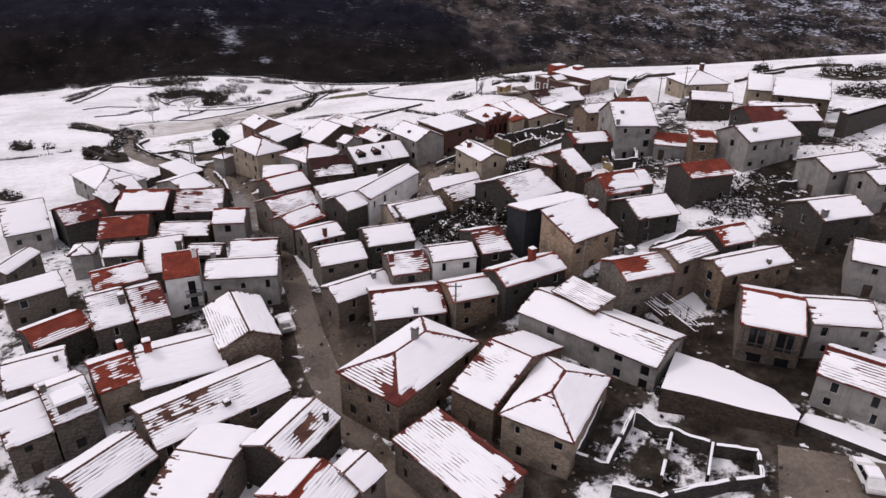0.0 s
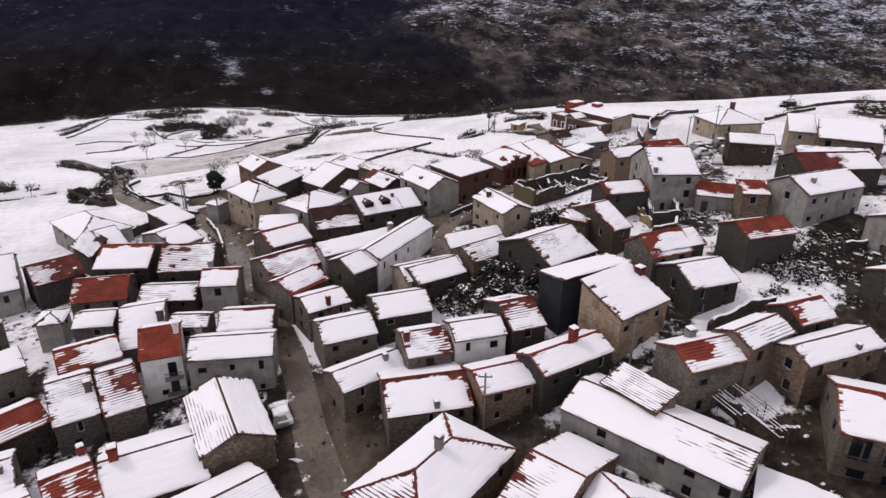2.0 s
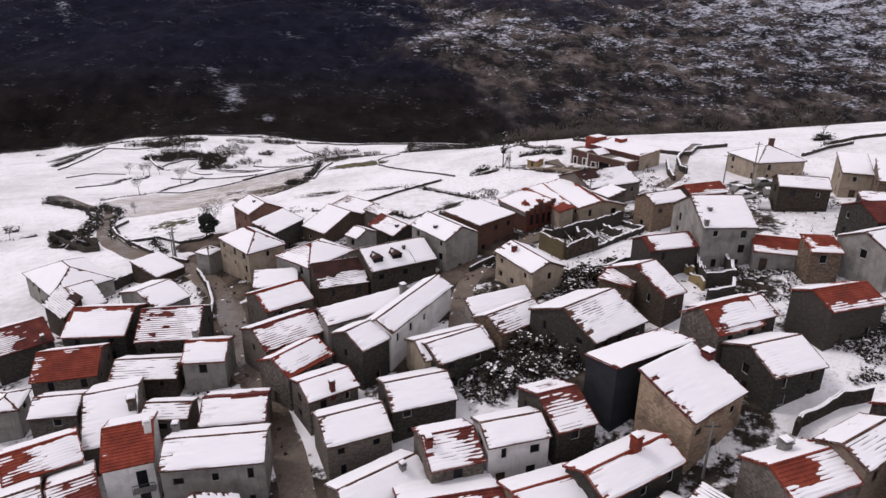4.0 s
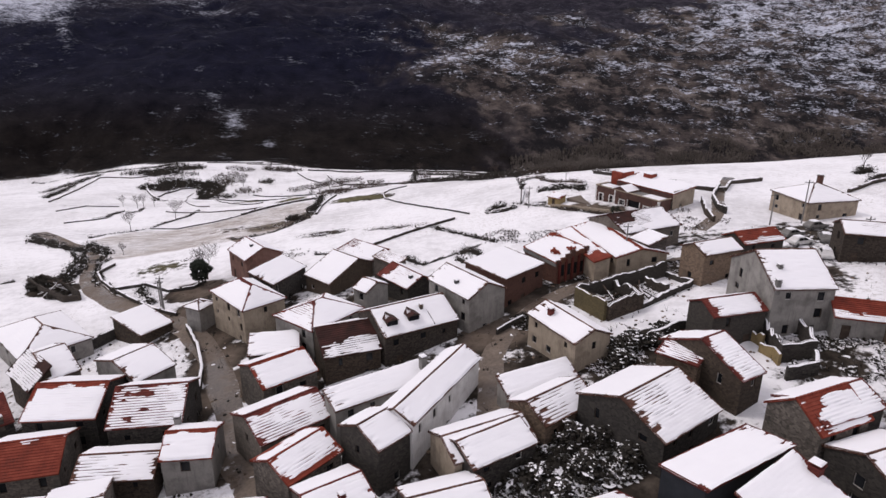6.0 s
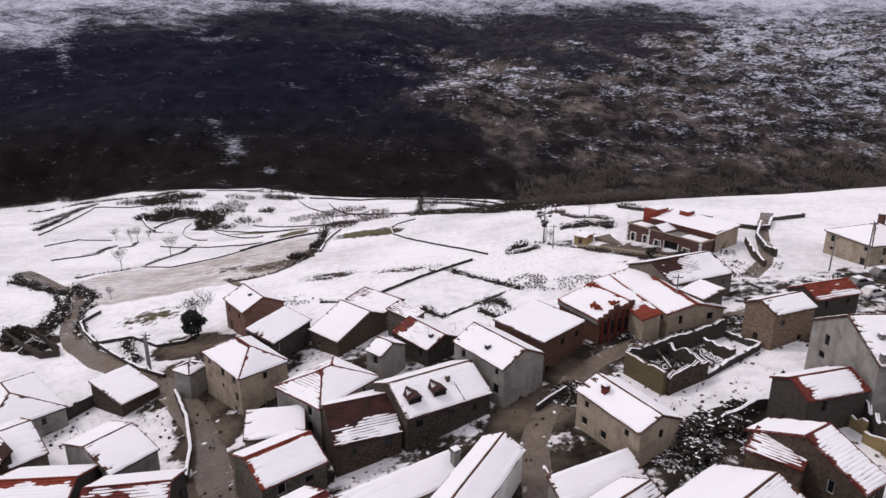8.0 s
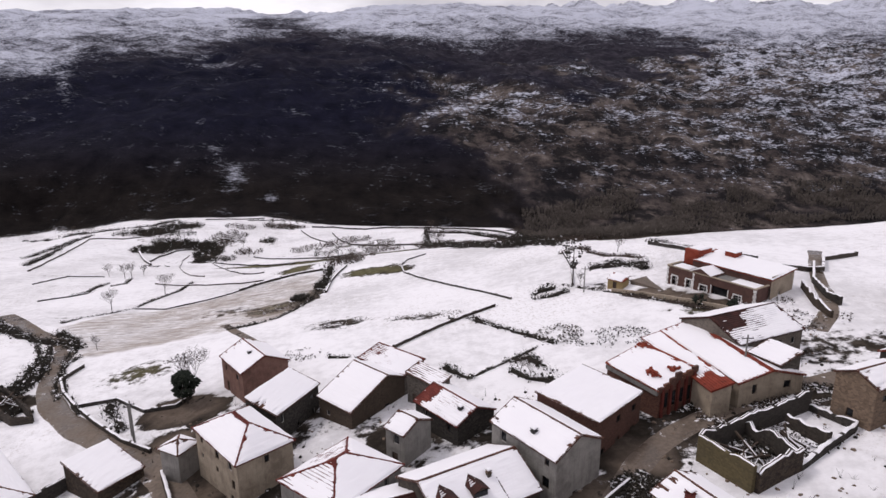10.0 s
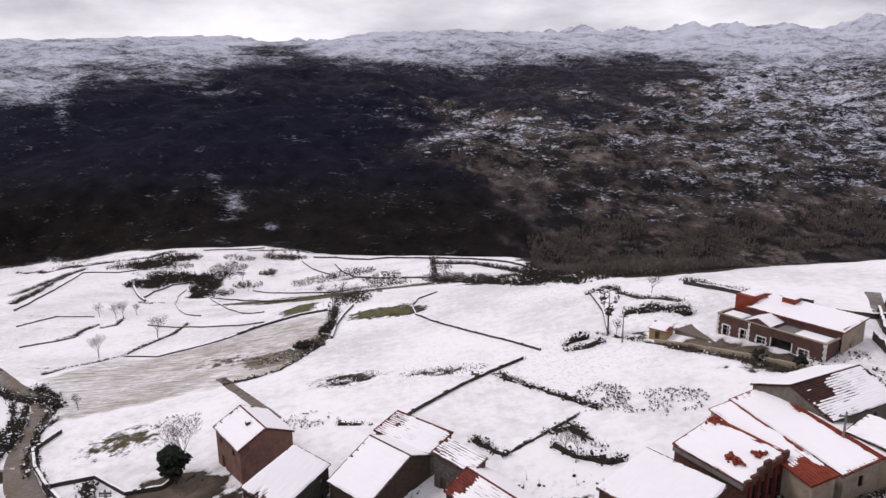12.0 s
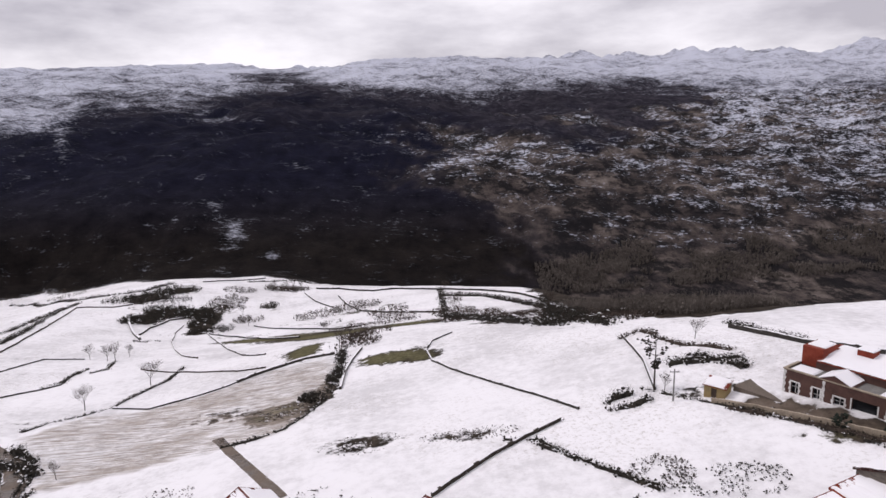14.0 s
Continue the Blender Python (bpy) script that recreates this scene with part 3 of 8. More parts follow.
    for cx, cy, rx, ry in ((-2.3, 116.4, 5.0, 3.6), (-55.7, 149.3, 6.0, 3.4), (-53.4, 139.6, 3.8, 3.6), (-49.4, 134.0, 3.2, 4.2), (-45.4, 127.4, 3.2, 4.4), (-42.0, 121.0, 2.8, 4.6), (-37.6, 111.0, 3.0, 5.0),
                           (19.0, 173.4, 2.2, 2.4), (21.8, 170.2, 2.2, 2.4), (24.6, 167.0, 2.2, 2.4), (27.4, 163.8, 2.2, 2.4), (4.0, 123.6, 3.6, 3.0), (-15.6, 69.0, 4.6, 5.6), (-12.6, 62.0, 3.8, 5.0), (-9.5, 55.0, 3.6, 5.0)):
        mud = np.maximum(mud, 1 - smooth(((x - cx) / rx) ** 2 + ((y - cy) / ry) ** 2 + wob, 0.6, 1.25))
    cover = cover - 0.5 * mud
    grass = np.zeros_like(x)
    for cx, cy, rx, ry, k in ((-70.0, 165.0, 9.0, 7.5, 0.62), (-92, 312, 24, 13, 0.9), (-68, 297, 22, 14, 0.9), (-64, 253, 6, 18, 0.9), (-38, 230, 11, 7, 1.0), (-31, 226, 4, 4, 0.9),
                              (-38, 297, 13, 10, 0.9), (-57, 202, 6, 7, 0.9), (-70, 364, 12, 6, 0.5), (-53, 371, 12, 5, 0.5), (-112, 330, 14, 4, 0.5), (24, 163, 9, 1.6, 0.8)):
        g = np.exp(-(((x - cx) / rx) ** 2 + ((y - cy) / ry) ** 2) * 1.4)
        grass = np.maximum(grass, g * k)
        cover = cover - 0.55 * k * g
    # low grows downwards in the camera's view and fades the haze tint.
    for key, vals in (("cover", cover), ("far", far), ("wood", wood), ("rocks", rocks), ("grass", grass), ("mud", mud), ("graze", graze), ("low", smooth(-view_slope(x, y, z)[1], 0.06, 0.20))):
        me.attributes.new(key, "FLOAT", "POINT").data.foreach_set("value", vals.astype(np.float32))
    ob = new("ground", me)
    SHEET.extend((xs.tolist(), ys.tolist(), z.reshape(len(ys), len(xs)).tolist()))
    tagged(ob, "snow-covered fields, village ground and heather mountainside", "ground", kind="structure")


def height(x, y):
    """The height of the sheet at a place on the plan."""
    xs, ys, zs = SHEET
    i = min(max(bisect(xs, x) - 1, 0), len(xs) - 2)
    j = min(max(bisect(ys, y) - 1, 0), len(ys) - 2)
    u, v = (x - xs[i]) / (xs[i + 1] - xs[i]), (y - ys[j]) / (ys[j + 1] - ys[j])
    return (zs[j][i] * (1 - u) + zs[j][i + 1] * u) * (1 - v) + (zs[j + 1][i] * (1 - u) + zs[j + 1][i + 1] * u) * v


def bisect(line, value):
    lo, hi = 0, len(line)
    while lo < hi:
        mid = (lo + hi) // 2
        if line[mid] <= value:
            lo = mid + 1
        else:
            hi = mid
    return lo


build_ground()

# ---- building kit ----
def part(name, me, parent, label="", m=None):
    """Links a mesh as one part under a thing or a part."""
    ob = new(name, me)
    ob.parent = parent
    if m is not None:
        ob.matrix_basis = m
    if label:
        ob["label"] = label
    return ob


def thing(name, m, label, category, group=""):
    ob = new(name)
    ob.empty_display_size = 0.5
    ob.matrix_basis = m
    return tagged(ob, label, category, group)


class Soup:
    """Collects boxes and faces for one mesh."""

    def __init__(self):
        self.v, self.f = [], []

    def face(self, *pts):
        n = len(self.v)
        self.v += [tuple(p) for p in pts]
        self.f.append(tuple(range(n, n + len(pts))))

    def box(self, x0, y0, z0, x1, y1, z1, m=None, taper=0.0):
        c = [(x0, y0, z0), (x1, y0, z0), (x1, y1, z0), (x0, y1, z0),
             (x0 + taper, y0 + taper, z1), (x1 - taper, y0 + taper, z1), (x1 - taper, y1 - taper, z1), (x0 + taper, y1 - taper, z1)]
        if m is not None:
            c = [tuple(m @ Vector(p)) for p in c]
        n = len(self.v)
        self.v += c
        for q in ((3, 2, 1, 0), (4, 5, 6, 7), (0, 1, 5, 4), (1, 2, 6, 5), (2, 3, 7, 6), (3, 0, 4, 7)):
            self.f.append(tuple(n + k for k in q))

    def beam(self, a, b, w, h=None):
        """A square bar from a to b."""
        a, b = Vector(a), Vector(b)
        d = b - a
        m = Matrix.Translation(a) @ d.to_track_quat("Z", "Y").to_matrix().to_4x4()
        h = h or w
        self.box(-w / 2, -h / 2, 0, w / 2, h / 2, d.length, m)

    def rod(self, a, b, ra, rb, n=5):
        a, b = Vector(a), Vector(b)
        q = (b - a).to_track_quat("Z", "Y")
        k = len(self.v)
        for p, r in ((a, ra), (b, rb)):
            for i in range(n):
                t = 2 * math.pi * i / n
                self.v.append(tuple(p + q @ Vector((r * math.cos(t), r * math.sin(t), 0))))
        for i in range(n):
            j = (i + 1) % n
            self.f.append((k + i, k + j, k + n + j, k + n + i))
        self.f.append(tuple(k + n + i for i in range(n)))

    def mesh(self, name, material, soft=False):
        return mesh_from(name, self.v, self.f, material, soft)


def wall_panel(s, p0, p1, z0, z1, holes, deep=0.22):
    """An upright wall from p0 to p1 (outside to the right of that way), with openings (u, z, w, h) that have reveals."""
    p0, p1 = Vector(p0), Vector(p1)
    run = (p1 - p0).length
    if run < 0.05:
        return
    d = (p1 - p0) / run
    inn = Vector((-d.y, d.x, 0))

    def at(u, z, k=0.0):
        q = p0 + d * u + inn * k
        return (q.x, q.y, z)

    us = sorted({0.0, run, *(h[0] for h in holes), *(h[0] + h[2] for h in holes)})
    zs = sorted({z0, z1, *(h[1] for h in holes), *(h[1] + h[3] for h in holes)})
    for a, b in zip(us, us[1:]):
        for c, e in zip(zs, zs[1:]):
            um, zm = (a + b) / 2, (c + e) / 2
            if any(h[0] < um < h[0] + h[2] and h[1] < zm < h[1] + h[3] for h in holes):
                continue
            s.face(at(a, c), at(b, c), at(b, e), at(a, e))
    for u, z, w, h in holes:
        s.face(at(u, z), at(u, z, deep), at(u, z + h, deep), at(u, z + h))
        s.face(at(u + w, z, deep), at(u + w, z), at(u + w, z + h), at(u + w, z + h, deep))
        s.face(at(u, z + h), at(u, z + h, deep), at(u + w, z + h, deep), at(u + w, z + h))
        s.face(at(u, z, deep), at(u, z), at(u + w, z), at(u + w, z, deep))


UNIT = {}


def window_meshes(w, h, door, frame_mat, pane_mat):
    key = (round(w, 2), round(h, 2), door, frame_mat.name, pane_mat.name)
    if key not in UNIT:
        s, g = Soup(), Soup()
        t = 0.07
        ring = ((0, 0, t, t), (w, 0, w - t, t), (w, h, w - t, h - t), (0, h, t, h - t))
        for ox, oz, ix, iz in ring:
            s.v += [(ox, 0.10, oz), (ix, 0.10, iz), (ix, 0.16, iz)]
        for k in range(4):
            a, b = 3 * k, 3 * ((k + 1) % 4)
            s.f += [(a, b, b + 1, a + 1), (a + 1, b + 1, b + 2, a + 2)]
        g.box(t, 0.14, t, w - t, 0.17, h - t)
        UNIT[key] = (s.mesh("window", frame_mat), g.mesh("pane", pane_mat))
    return UNIT[key]


COURSE = 0.34


def slope(el, er, tr, tl, snow, tile, seed, thick, ledge_side=1.0):
    """One roof slope between its eave corners el, er and its top corners tr, tl: the deck of lapped tile courses and the snow that lies on it."""
    el, er, tr, tl = (np.array(p, float) for p in (el, er, tr, tl))
    run = np.linalg.norm(er - el)
    rise = np.linalg.norm((tl + tr) / 2 - (el + er) / 2)
    along = (er - el) / max(run, 1e-6)
    up = np.cross(along, (tl + tr) / 2 - (el + er) / 2)
    up = up / np.linalg.norm(up)
    if up[2] < 0:
        up = -up

    def surface(cols, rows):
        a = np.asarray(cols)[None, :, None]
        b = np.asarray(rows)[:, None, None]
        p = (el * (1 - a) + er * a) * (1 - b) + (tl * (1 - a) + tr * a) * b
        u = (p - el) @ along
        return p, u, b[:, :, 0] * rise + 0 * u, a[:, :, 0] + 0 * u, b[:, :, 0] + 0 * u

    n = max(2, int(round(rise / COURSE)))
    rows = np.repeat(np.linspace(0, 1, n + 1), 2)[1:-1]
    lift = np.tile((0.055, 0.0), n)
    nu = max(3, int(run / 1.2) + 1)
    p, u, *_ = surface(np.linspace(0, 1, nu), rows)
    sag = 0.05 * (cloud_noise(u / 2.5 + seed, rows[:, None] * rise / 1.5, seed + 3, 2) - 0.5)
    deck = (p + up * (lift[:, None] + sag)[:, :, None]).reshape(-1, 3)
    verts, faces = list(deck), list(grid_faces(nu, len(rows)))
    k = len(verts)
    for q in (el, er, tr, tl):
        verts += [q - up * 0.03, q - up * 0.03 - np.array((0, 0, thick))]
    faces += [(k, k + 2, k + 3, k + 1), (k + 2, k + 4, k + 5, k + 3), (k + 6, k, k + 1, k + 7), (k + 1, k + 3, k + 5, k + 7)]
    deck_me = mesh_from("roof_tiles", verts, faces, tile)

    nv = n * 4 + 1
    nu = max(6, int(run / 0.36) + 1)
    p, u, v, a, b = surface(np.linspace(0, 1, nu), np.linspace(0, 1, nv))
    base, ribs, bare = snow
    n1 = cloud_noise(u / 1.7 + seed * 7.3, v / 1.9, seed, 3) - 0.5
    n2 = cloud_noise(u / 0.9 + seed * 3.1, v / 0.35, seed + 5, 3) - 0.5
    t = base + 0.09 * n1 + 0.075 * n2
    patch = cloud_noise(u / 1.9 + seed, v / 1.1 + seed * 2, seed + 11, 4) - 0.5
    melt = 0 * u
    for side, extent, depth in bare:
        away = {"l": a, "r": 1 - a, "t": 1 - b, "b": b, "all": 0 * a, "lt": np.maximum(a, 1 - b), "rt": np.maximum(1 - a, 1 - b),
                "lb": np.maximum(a, b), "rb": np.maximum(1 - a, b), "m": np.maximum(np.abs(a - 0.5), np.abs(b - 0.5)) * 2}[side]
        gone = 1 - smooth(away + 0.6 * patch * min(1.0, extent / 0.3), extent * 0.6, extent * 1.2)
        t = t - depth * gone
        melt = np.maximum(melt, 4 * gone * (1 - gone))
    phase = np.mod(v / (rise / n) + 0.12 * n1, 1.0)
    ledge = 1 - 2 * smooth(np.abs(phase - 0.5) * 2, 0.35, 0.95)
    course = np.floor(v / (rise / n) + 0.12 * n1)
    dash = cloud_noise(u / 1.3 + course * 7.7, course * 3.1 + seed, seed + 21, 2) - 0.5
    worn = cloud_noise(u / 3.2 + seed * 5, v / 2.4, seed + 31, 3) - 0.5
    thin = ribs * (0.12 + 0.95 * smooth(patch + 0.5 * worn, -0.10, 0.14)) * (0.75 + 1.6 * dash)
    t = t - ribs * 0.55 * smooth(worn + 0.6 * dash, 0.10, 0.30)
    t = t + np.maximum(thin, 0.06 * melt) * ledge
    odd = lattice(course, course * 0 + 3, seed)
    comb = 0.40 * odd * (0.25 + 1.2 * smooth(worn, -0.15, 0.15))
    sunny = min(1.1, 0.16 * run) * odd**2 * (0.35 + 1.3 * lattice(course * 0, course * 0 + 5, seed)) * ledge_side
    rimd = np.minimum(np.minimum(u - u[:, :1] - np.maximum(comb, sunny), u[:, -1:] - u - comb[:, ::-1]), np.minimum(v, rise - v))
    rimd = np.maximum(rimd, -0.2)
    t = t * (0.30 + 0.70 * smooth(rimd, 0.0, 0.30)) - 0.06 * (1 - smooth(rimd, 0, 0.22)) * (0.7 + n2 * 4)
    live = t > -0.012
    z = np.clip(t, -0.05, 0.6)
    sv = (p + up * (0.045 + z)[:, :, None]).reshape(-1, 3)
    f = grid_faces(nu, nv)
    f = f[(live.ravel()[f]).any(1)]
    snow_me = None
    if len(f):
        used = np.unique(f)
        back = np.zeros(len(sv), int)
        back[used] = np.arange(len(used))
        snow_me = mesh_from("snow_cover", sv[used], back[f], SNOW, True)
    return deck_me, snow_me


def ridge_cap(a, b, tile, seed, width=0.14):
    """A line of half-round cap tiles, each lapping the next, with snow left on some."""
    s = Soup()
    a, b = Vector(a), Vector(b)
    n = max(1, int((b - a).length / 0.45))
    turn = (b - a).to_track_quat("Z", "Y")
    k = 6
    for i in range(n):
        for at, r in ((i / n, 0.95), ((i + 0.97) / n, 0.72)):
            mid = a.lerp(b, at)
            s.v += [tuple(mid + turn @ Vector((width * r * math.cos(6.2832 * j / k), width * r * math.sin(6.2832 * j / k), 0))) for j in range(k)]
    for i in range(2 * n - 1):
        for j in range(k):
            s.f.append((i * k + j, i * k + (j + 1) % k, (i + 1) * k + (j + 1) % k, (i + 1) * k + j))
    s.f += [tuple(range(k))[::-1], tuple((2 * n - 1) * k + j for j in range(k))]
    return s.mesh("ridge_cap", tile)


def chimney(parent, x, y, z, h, w, mat, snow=True):
    s = Soup()
    s.box(x - w / 2, y - w / 2, z - 0.9, x + w / 2, y + w / 2, z + h)
    st = part("chimney", s.mesh("chimney", mat), parent)
    c = Soup()
    c.box(x - w * 0.62, y - w * 0.62, z + h, x + w * 0.62, y + w * 0.62, z + h + 0.09)
    for dx in (-1, 1):
        for dy in (-1, 1):
            c.box(x + dx * w * 0.36 - 0.05, y + dy * w * 0.36 - 0.05, z + h + 0.09, x + dx * w * 0.36 + 0.05, y + dy * w * 0.36 + 0.05, z + h + 0.28)
    c.box(x - w * 0.58, y - w * 0.58, z + h + 0.28, x + w * 0.58, y + w * 0.58, z + h + 0.35)
    part("cowl", c.mesh("cowl", mat), st)
    if snow:
        t = Soup()
        t.box(x - w * 0.55, y - w * 0.55, z + h + 0.352, x + w * 0.55, y + w * 0.55, z + h + 0.47, None, w * 0.14)
        part("snow_cap", t.mesh("snow_cap", SNOW), st)
    return st


FULL = (0.125, 0.006, ())
THIN = (0.075, 0.07, ())
RIBBED = (0.025, 0.075, ())
HOUSES = {}


def house(key, label, kind, x, y, yaw, length, deep, eave, pitch, wall=None, tile=None, front=FULL, back=FULL, windows=True,
          stacks=(), ends=None, group="village houses"):
    """A house on its eave rectangle: x, y is the near eave's start, yaw its way, deep the span away from it.
    kind: G gable, S one slope rising from the near eave, H hipped. ends: snow of the two hips."""
    wall, tile = wall or STONE, tile or TILE_BROWN
    rnd = random.Random(key * 7919)
    seed = rnd.randrange(900)
    c, s = math.cos(radians(yaw)), math.sin(radians(yaw))
    corners = [(x + u * c - v * s, y + u * s + v * c) for u, v in ((0, 0), (length, 0), (length, deep), (0, deep))]
    base = min(height(*q) for q in corners) - 0.5
    root = thing("house", pose(x, y, base, 0, 0, yaw), label, "house", group)
    e = eave - base
    i, g = 0.28, 0.16
    W, L = deep, length
    walls = Soup()
    tall = max(0.6, e - 0.12)
    storeys = 1 if tall < 3.6 else 2 if tall < 6.4 else 3
    openings = {"front": [], "left": [], "right": []}
    spots = []
    if windows and tall > 1.9:
        for side, run in (("front", L - 2 * g), ("left", W - 2 * i), ("right", W - 2 * i)):
            n = int(run / (2.7 if side == "front" else 3.6))
            for st in range(storeys):
                zb = 0.5 + st * (tall - 0.5) / storeys
                room = (tall - 0.5) / storeys
                for k in range(n):
                    if rnd.random() < (0.28 if side == "front" else 0.50):
                        continue
                    isdoor = st == 0 and rnd.random() < 0.35 and room > 2.15
                    w = 0.95 if isdoor else rnd.choice((0.6, 0.75, 0.95))
                    h = min(1.95 if isdoor else rnd.choice((0.75, 0.95, 1.2)), room - 0.5)
                    u = run * (k + 0.5) / n - w / 2 + rnd.uniform(-0.35, 0.35)
                    u = min(max(u, 0.35), run - w - 0.35)
                    zz = zb + (0.05 if isdoor else min(0.95, room - h - 0.3))
                    if zz + h > tall - 0.1 or h < 0.4:
                        continue
                    openings[side].append((u, zz, w, h))
                    spots.append((side, u, zz, w, h, isdoor))
    x0, x1, y0, y1 = g, L - g, i, W - i
    if kind == "H":
        x0, x1 = i, L - i
    ends_at = {"front": ((x0, y0, 0), (x1, y0, 0)), "right": ((x1, y0, 0), (x1, y1, 0)), "back": ((x1, y1, 0), (x0, y1, 0)), "left": ((x0, y1, 0), (x0, y0, 0))}
    rise = pitch * (W / 2 if kind == "G" else W)
    low = tall - 0.02 + pitch * i * 0.8
    for side, (a, b) in ends_at.items():
        z1 = low
        if kind == "S" and side == "back":
            z1 = tall + pitch * (W - i) - 0.1
        wall_panel(walls, a, b, 0, z1, openings.get(side, []))
    if kind == "G":
        mid, peak = W / 2, tall + rise - 0.08
        for xx in (x0, x1):
            tri = [(xx, y0, low), (xx, y1, low), (xx, mid, peak)]
            walls.face(*(tri if xx == x1 else tri[::-1]))
    if kind == "S":
        peak = tall + pitch * (W - i) - 0.1
        for xx in (x0, x1):
            tri = [(xx, y0, low), (xx, y1, low), (xx, y1, peak)]
            walls.face(*(tri if xx == x1 else tri[::-1]))
    part("wall", walls.mesh("wall", wall), root)
    for side, u, zz, w, h, isdoor in spots:
        a, b = (Vector(q) for q in ends_at[side])
        d = (b - a).normalized()
        fm, pm = window_meshes(w, h, isdoor, TIMBER if isdoor else rnd.choice((FRAME_PAINT, TIMBER, TIMBER)), TIMBER if isdoor else GLASS)
        m = Matrix.Translation(a + d * u + Vector((0, 0, zz))) @ Matrix.Rotation(math.atan2(d.y, d.x), 4, "Z")
        win = part("door" if isdoor else "window", fm, root, "", m)
        part("door_leaf" if isdoor else "pane", pm, win)

    def lay(el, er, tr, tl, snow, k):
        deck, cover = slope(el, er, tr, tl, snow, tile, seed + k, 0.10, 1.0 if k == 1 and kind != "H" else 0.25)
        r = part("roof", deck, root)
        if cover:
            part("snow_cover", cover, r, "settled snow")

    if kind == "G":
        zr = e + rise
        lay((0, 0, e), (L, 0, e), (L, W / 2, zr), (0, W / 2, zr), front, 1)
        lay((L, W, e), (0, W, e), (0, W / 2, zr), (L, W / 2, zr), back, 2)
        part("ridge_cap", ridge_cap((0.05, W / 2, zr + 0.03), (L - 0.05, W / 2, zr + 0.03), tile, seed), root)
        for xx in (0.06, L - 0.06):
            for yy in (0.0, W):
                part("verge_tiles", ridge_cap((xx, yy, e + 0.06), (xx, W / 2, zr + 0.06), tile, seed, 0.065), root)
    elif kind == "S":
        zr = e + rise
        lay((0, 0, e), (L, 0, e), (L, W, zr), (0, W, zr), front, 1)
        for xx in (0.06, L - 0.06):
            part("verge_tiles", ridge_cap((xx, 0, e + 0.06), (xx, W, zr + 0.06), tile, seed, 0.065), root)
    else:
        if L >= W:
            zr = e + pitch * W / 2
            ra, rb = (W / 2, W / 2, zr), (L - W / 2, W / 2, zr)
        else:
            zr = e + pitch * L / 2
            ra, rb = (L / 2, L / 2, zr), (L / 2, W - L / 2, zr)
        hips = ends or (front, back)
        c0, c1, c2, c3 = (0, 0, e), (L, 0, e), (L, W, e), (0, W, e)
        if L >= W:
            lay(c0, c1, rb, ra, front, 1), lay(c2, c3, ra, rb, back, 2)
            lay(c1, c2, rb, rb, hips[1], 3), lay(c3, c0, ra, ra, hips[0], 4)
            lines = ((c0, ra), (c3, ra), (c1, rb), (c2, rb), (ra, rb))
        else:
            lay(c0, c1, ra, ra, front, 1), lay(c2, c3, rb, rb, back, 2)
            lay(c1, c2, rb, ra, hips[1], 3), lay(c3, c0, ra, rb, hips[0], 4)
            lines = ((c0, ra), (c1, ra), (c2, rb), (c3, rb), (ra, rb))
        for a, b in lines:
            if (Vector(a) - Vector(b)).length > 0.3:
                part("ridge_cap", ridge_cap(a, b, tile, seed, 0.15), root)
    for u, v, h, w, mat in stacks:
        zz = e + pitch * (min(v, W - v) if kind == "G" else v if kind == "S" else min(v, W - v, u, L - u))
        chimney(root, u, v, zz, h, w, mat)
    HOUSES[root.name] = (L, W, e, pitch)
    return root


# ---- outdoor kit ----
def along_line(points, step):
    """Points at even steps along a line on the plan, with the way and the run at each."""
    out, run = [], 0.0
    pts = [Vector(p) for p in points]
    for a, b in zip(pts, pts[1:]):
        n = max(1, int((b - a).length / step))
        for i in range(n):
            out.append((a.lerp(b, i / n), (b - a).normalized(), run + (b - a).length * i / n))
        run += (b - a).length
    out.append((pts[-1], (pts[-1] - pts[-2]).normalized(), run))
    return out


def rounded_line(points, rounds=2):
    """Cuts the corners of a line."""
    pts = [Vector(p) for p in points]
    for _ in range(rounds):
        cut = [pts[0]]
        for a, b in zip(pts, pts[1:]):
            cut += [a.lerp(b, 0.25), a.lerp(b, 0.75)]
        pts = cut + [pts[-1]]
    return pts


def road(label, points, width, seed=0):
    """A strip of wet road that follows the ground."""
    rows = along_line(rounded_line(points), 1.4)
    k = 7
    verts, faces, verge = [], [], []
    for n, (p, d, run) in enumerate(rows):
        side = Vector((-d.y, d.x))
        half = width / 2 * (0.88 + 0.35 * float(cloud_noise(run / 6, seed, seed, 2)))
        for j in range(k):
            t = -1 + 2 * j / (k - 1)
            q = p + side * (half * t)
            sag = 0.05 - 0.05 * abs(t) ** 3
            verts.append((q.x, q.y, max(height(q.x, q.y), height(p.x, p.y) - 0.25) + sag + (0.03 if abs(t) < 0.9 else -0.12)))
            verge.append(abs(t) ** 2)
        if n:
            for j in range(k - 1):
                a = (n - 1) * k + j
                faces.append((a, a + 1, a + k + 1, a + k))
    me = mesh_from("road", verts, faces, MUD, True)
    me.attributes.new("verge", "FLOAT", "POINT").data.foreach_set("value", np.array(verge, np.float32))
    return tagged(new("road", me), label, "road", kind="structure")


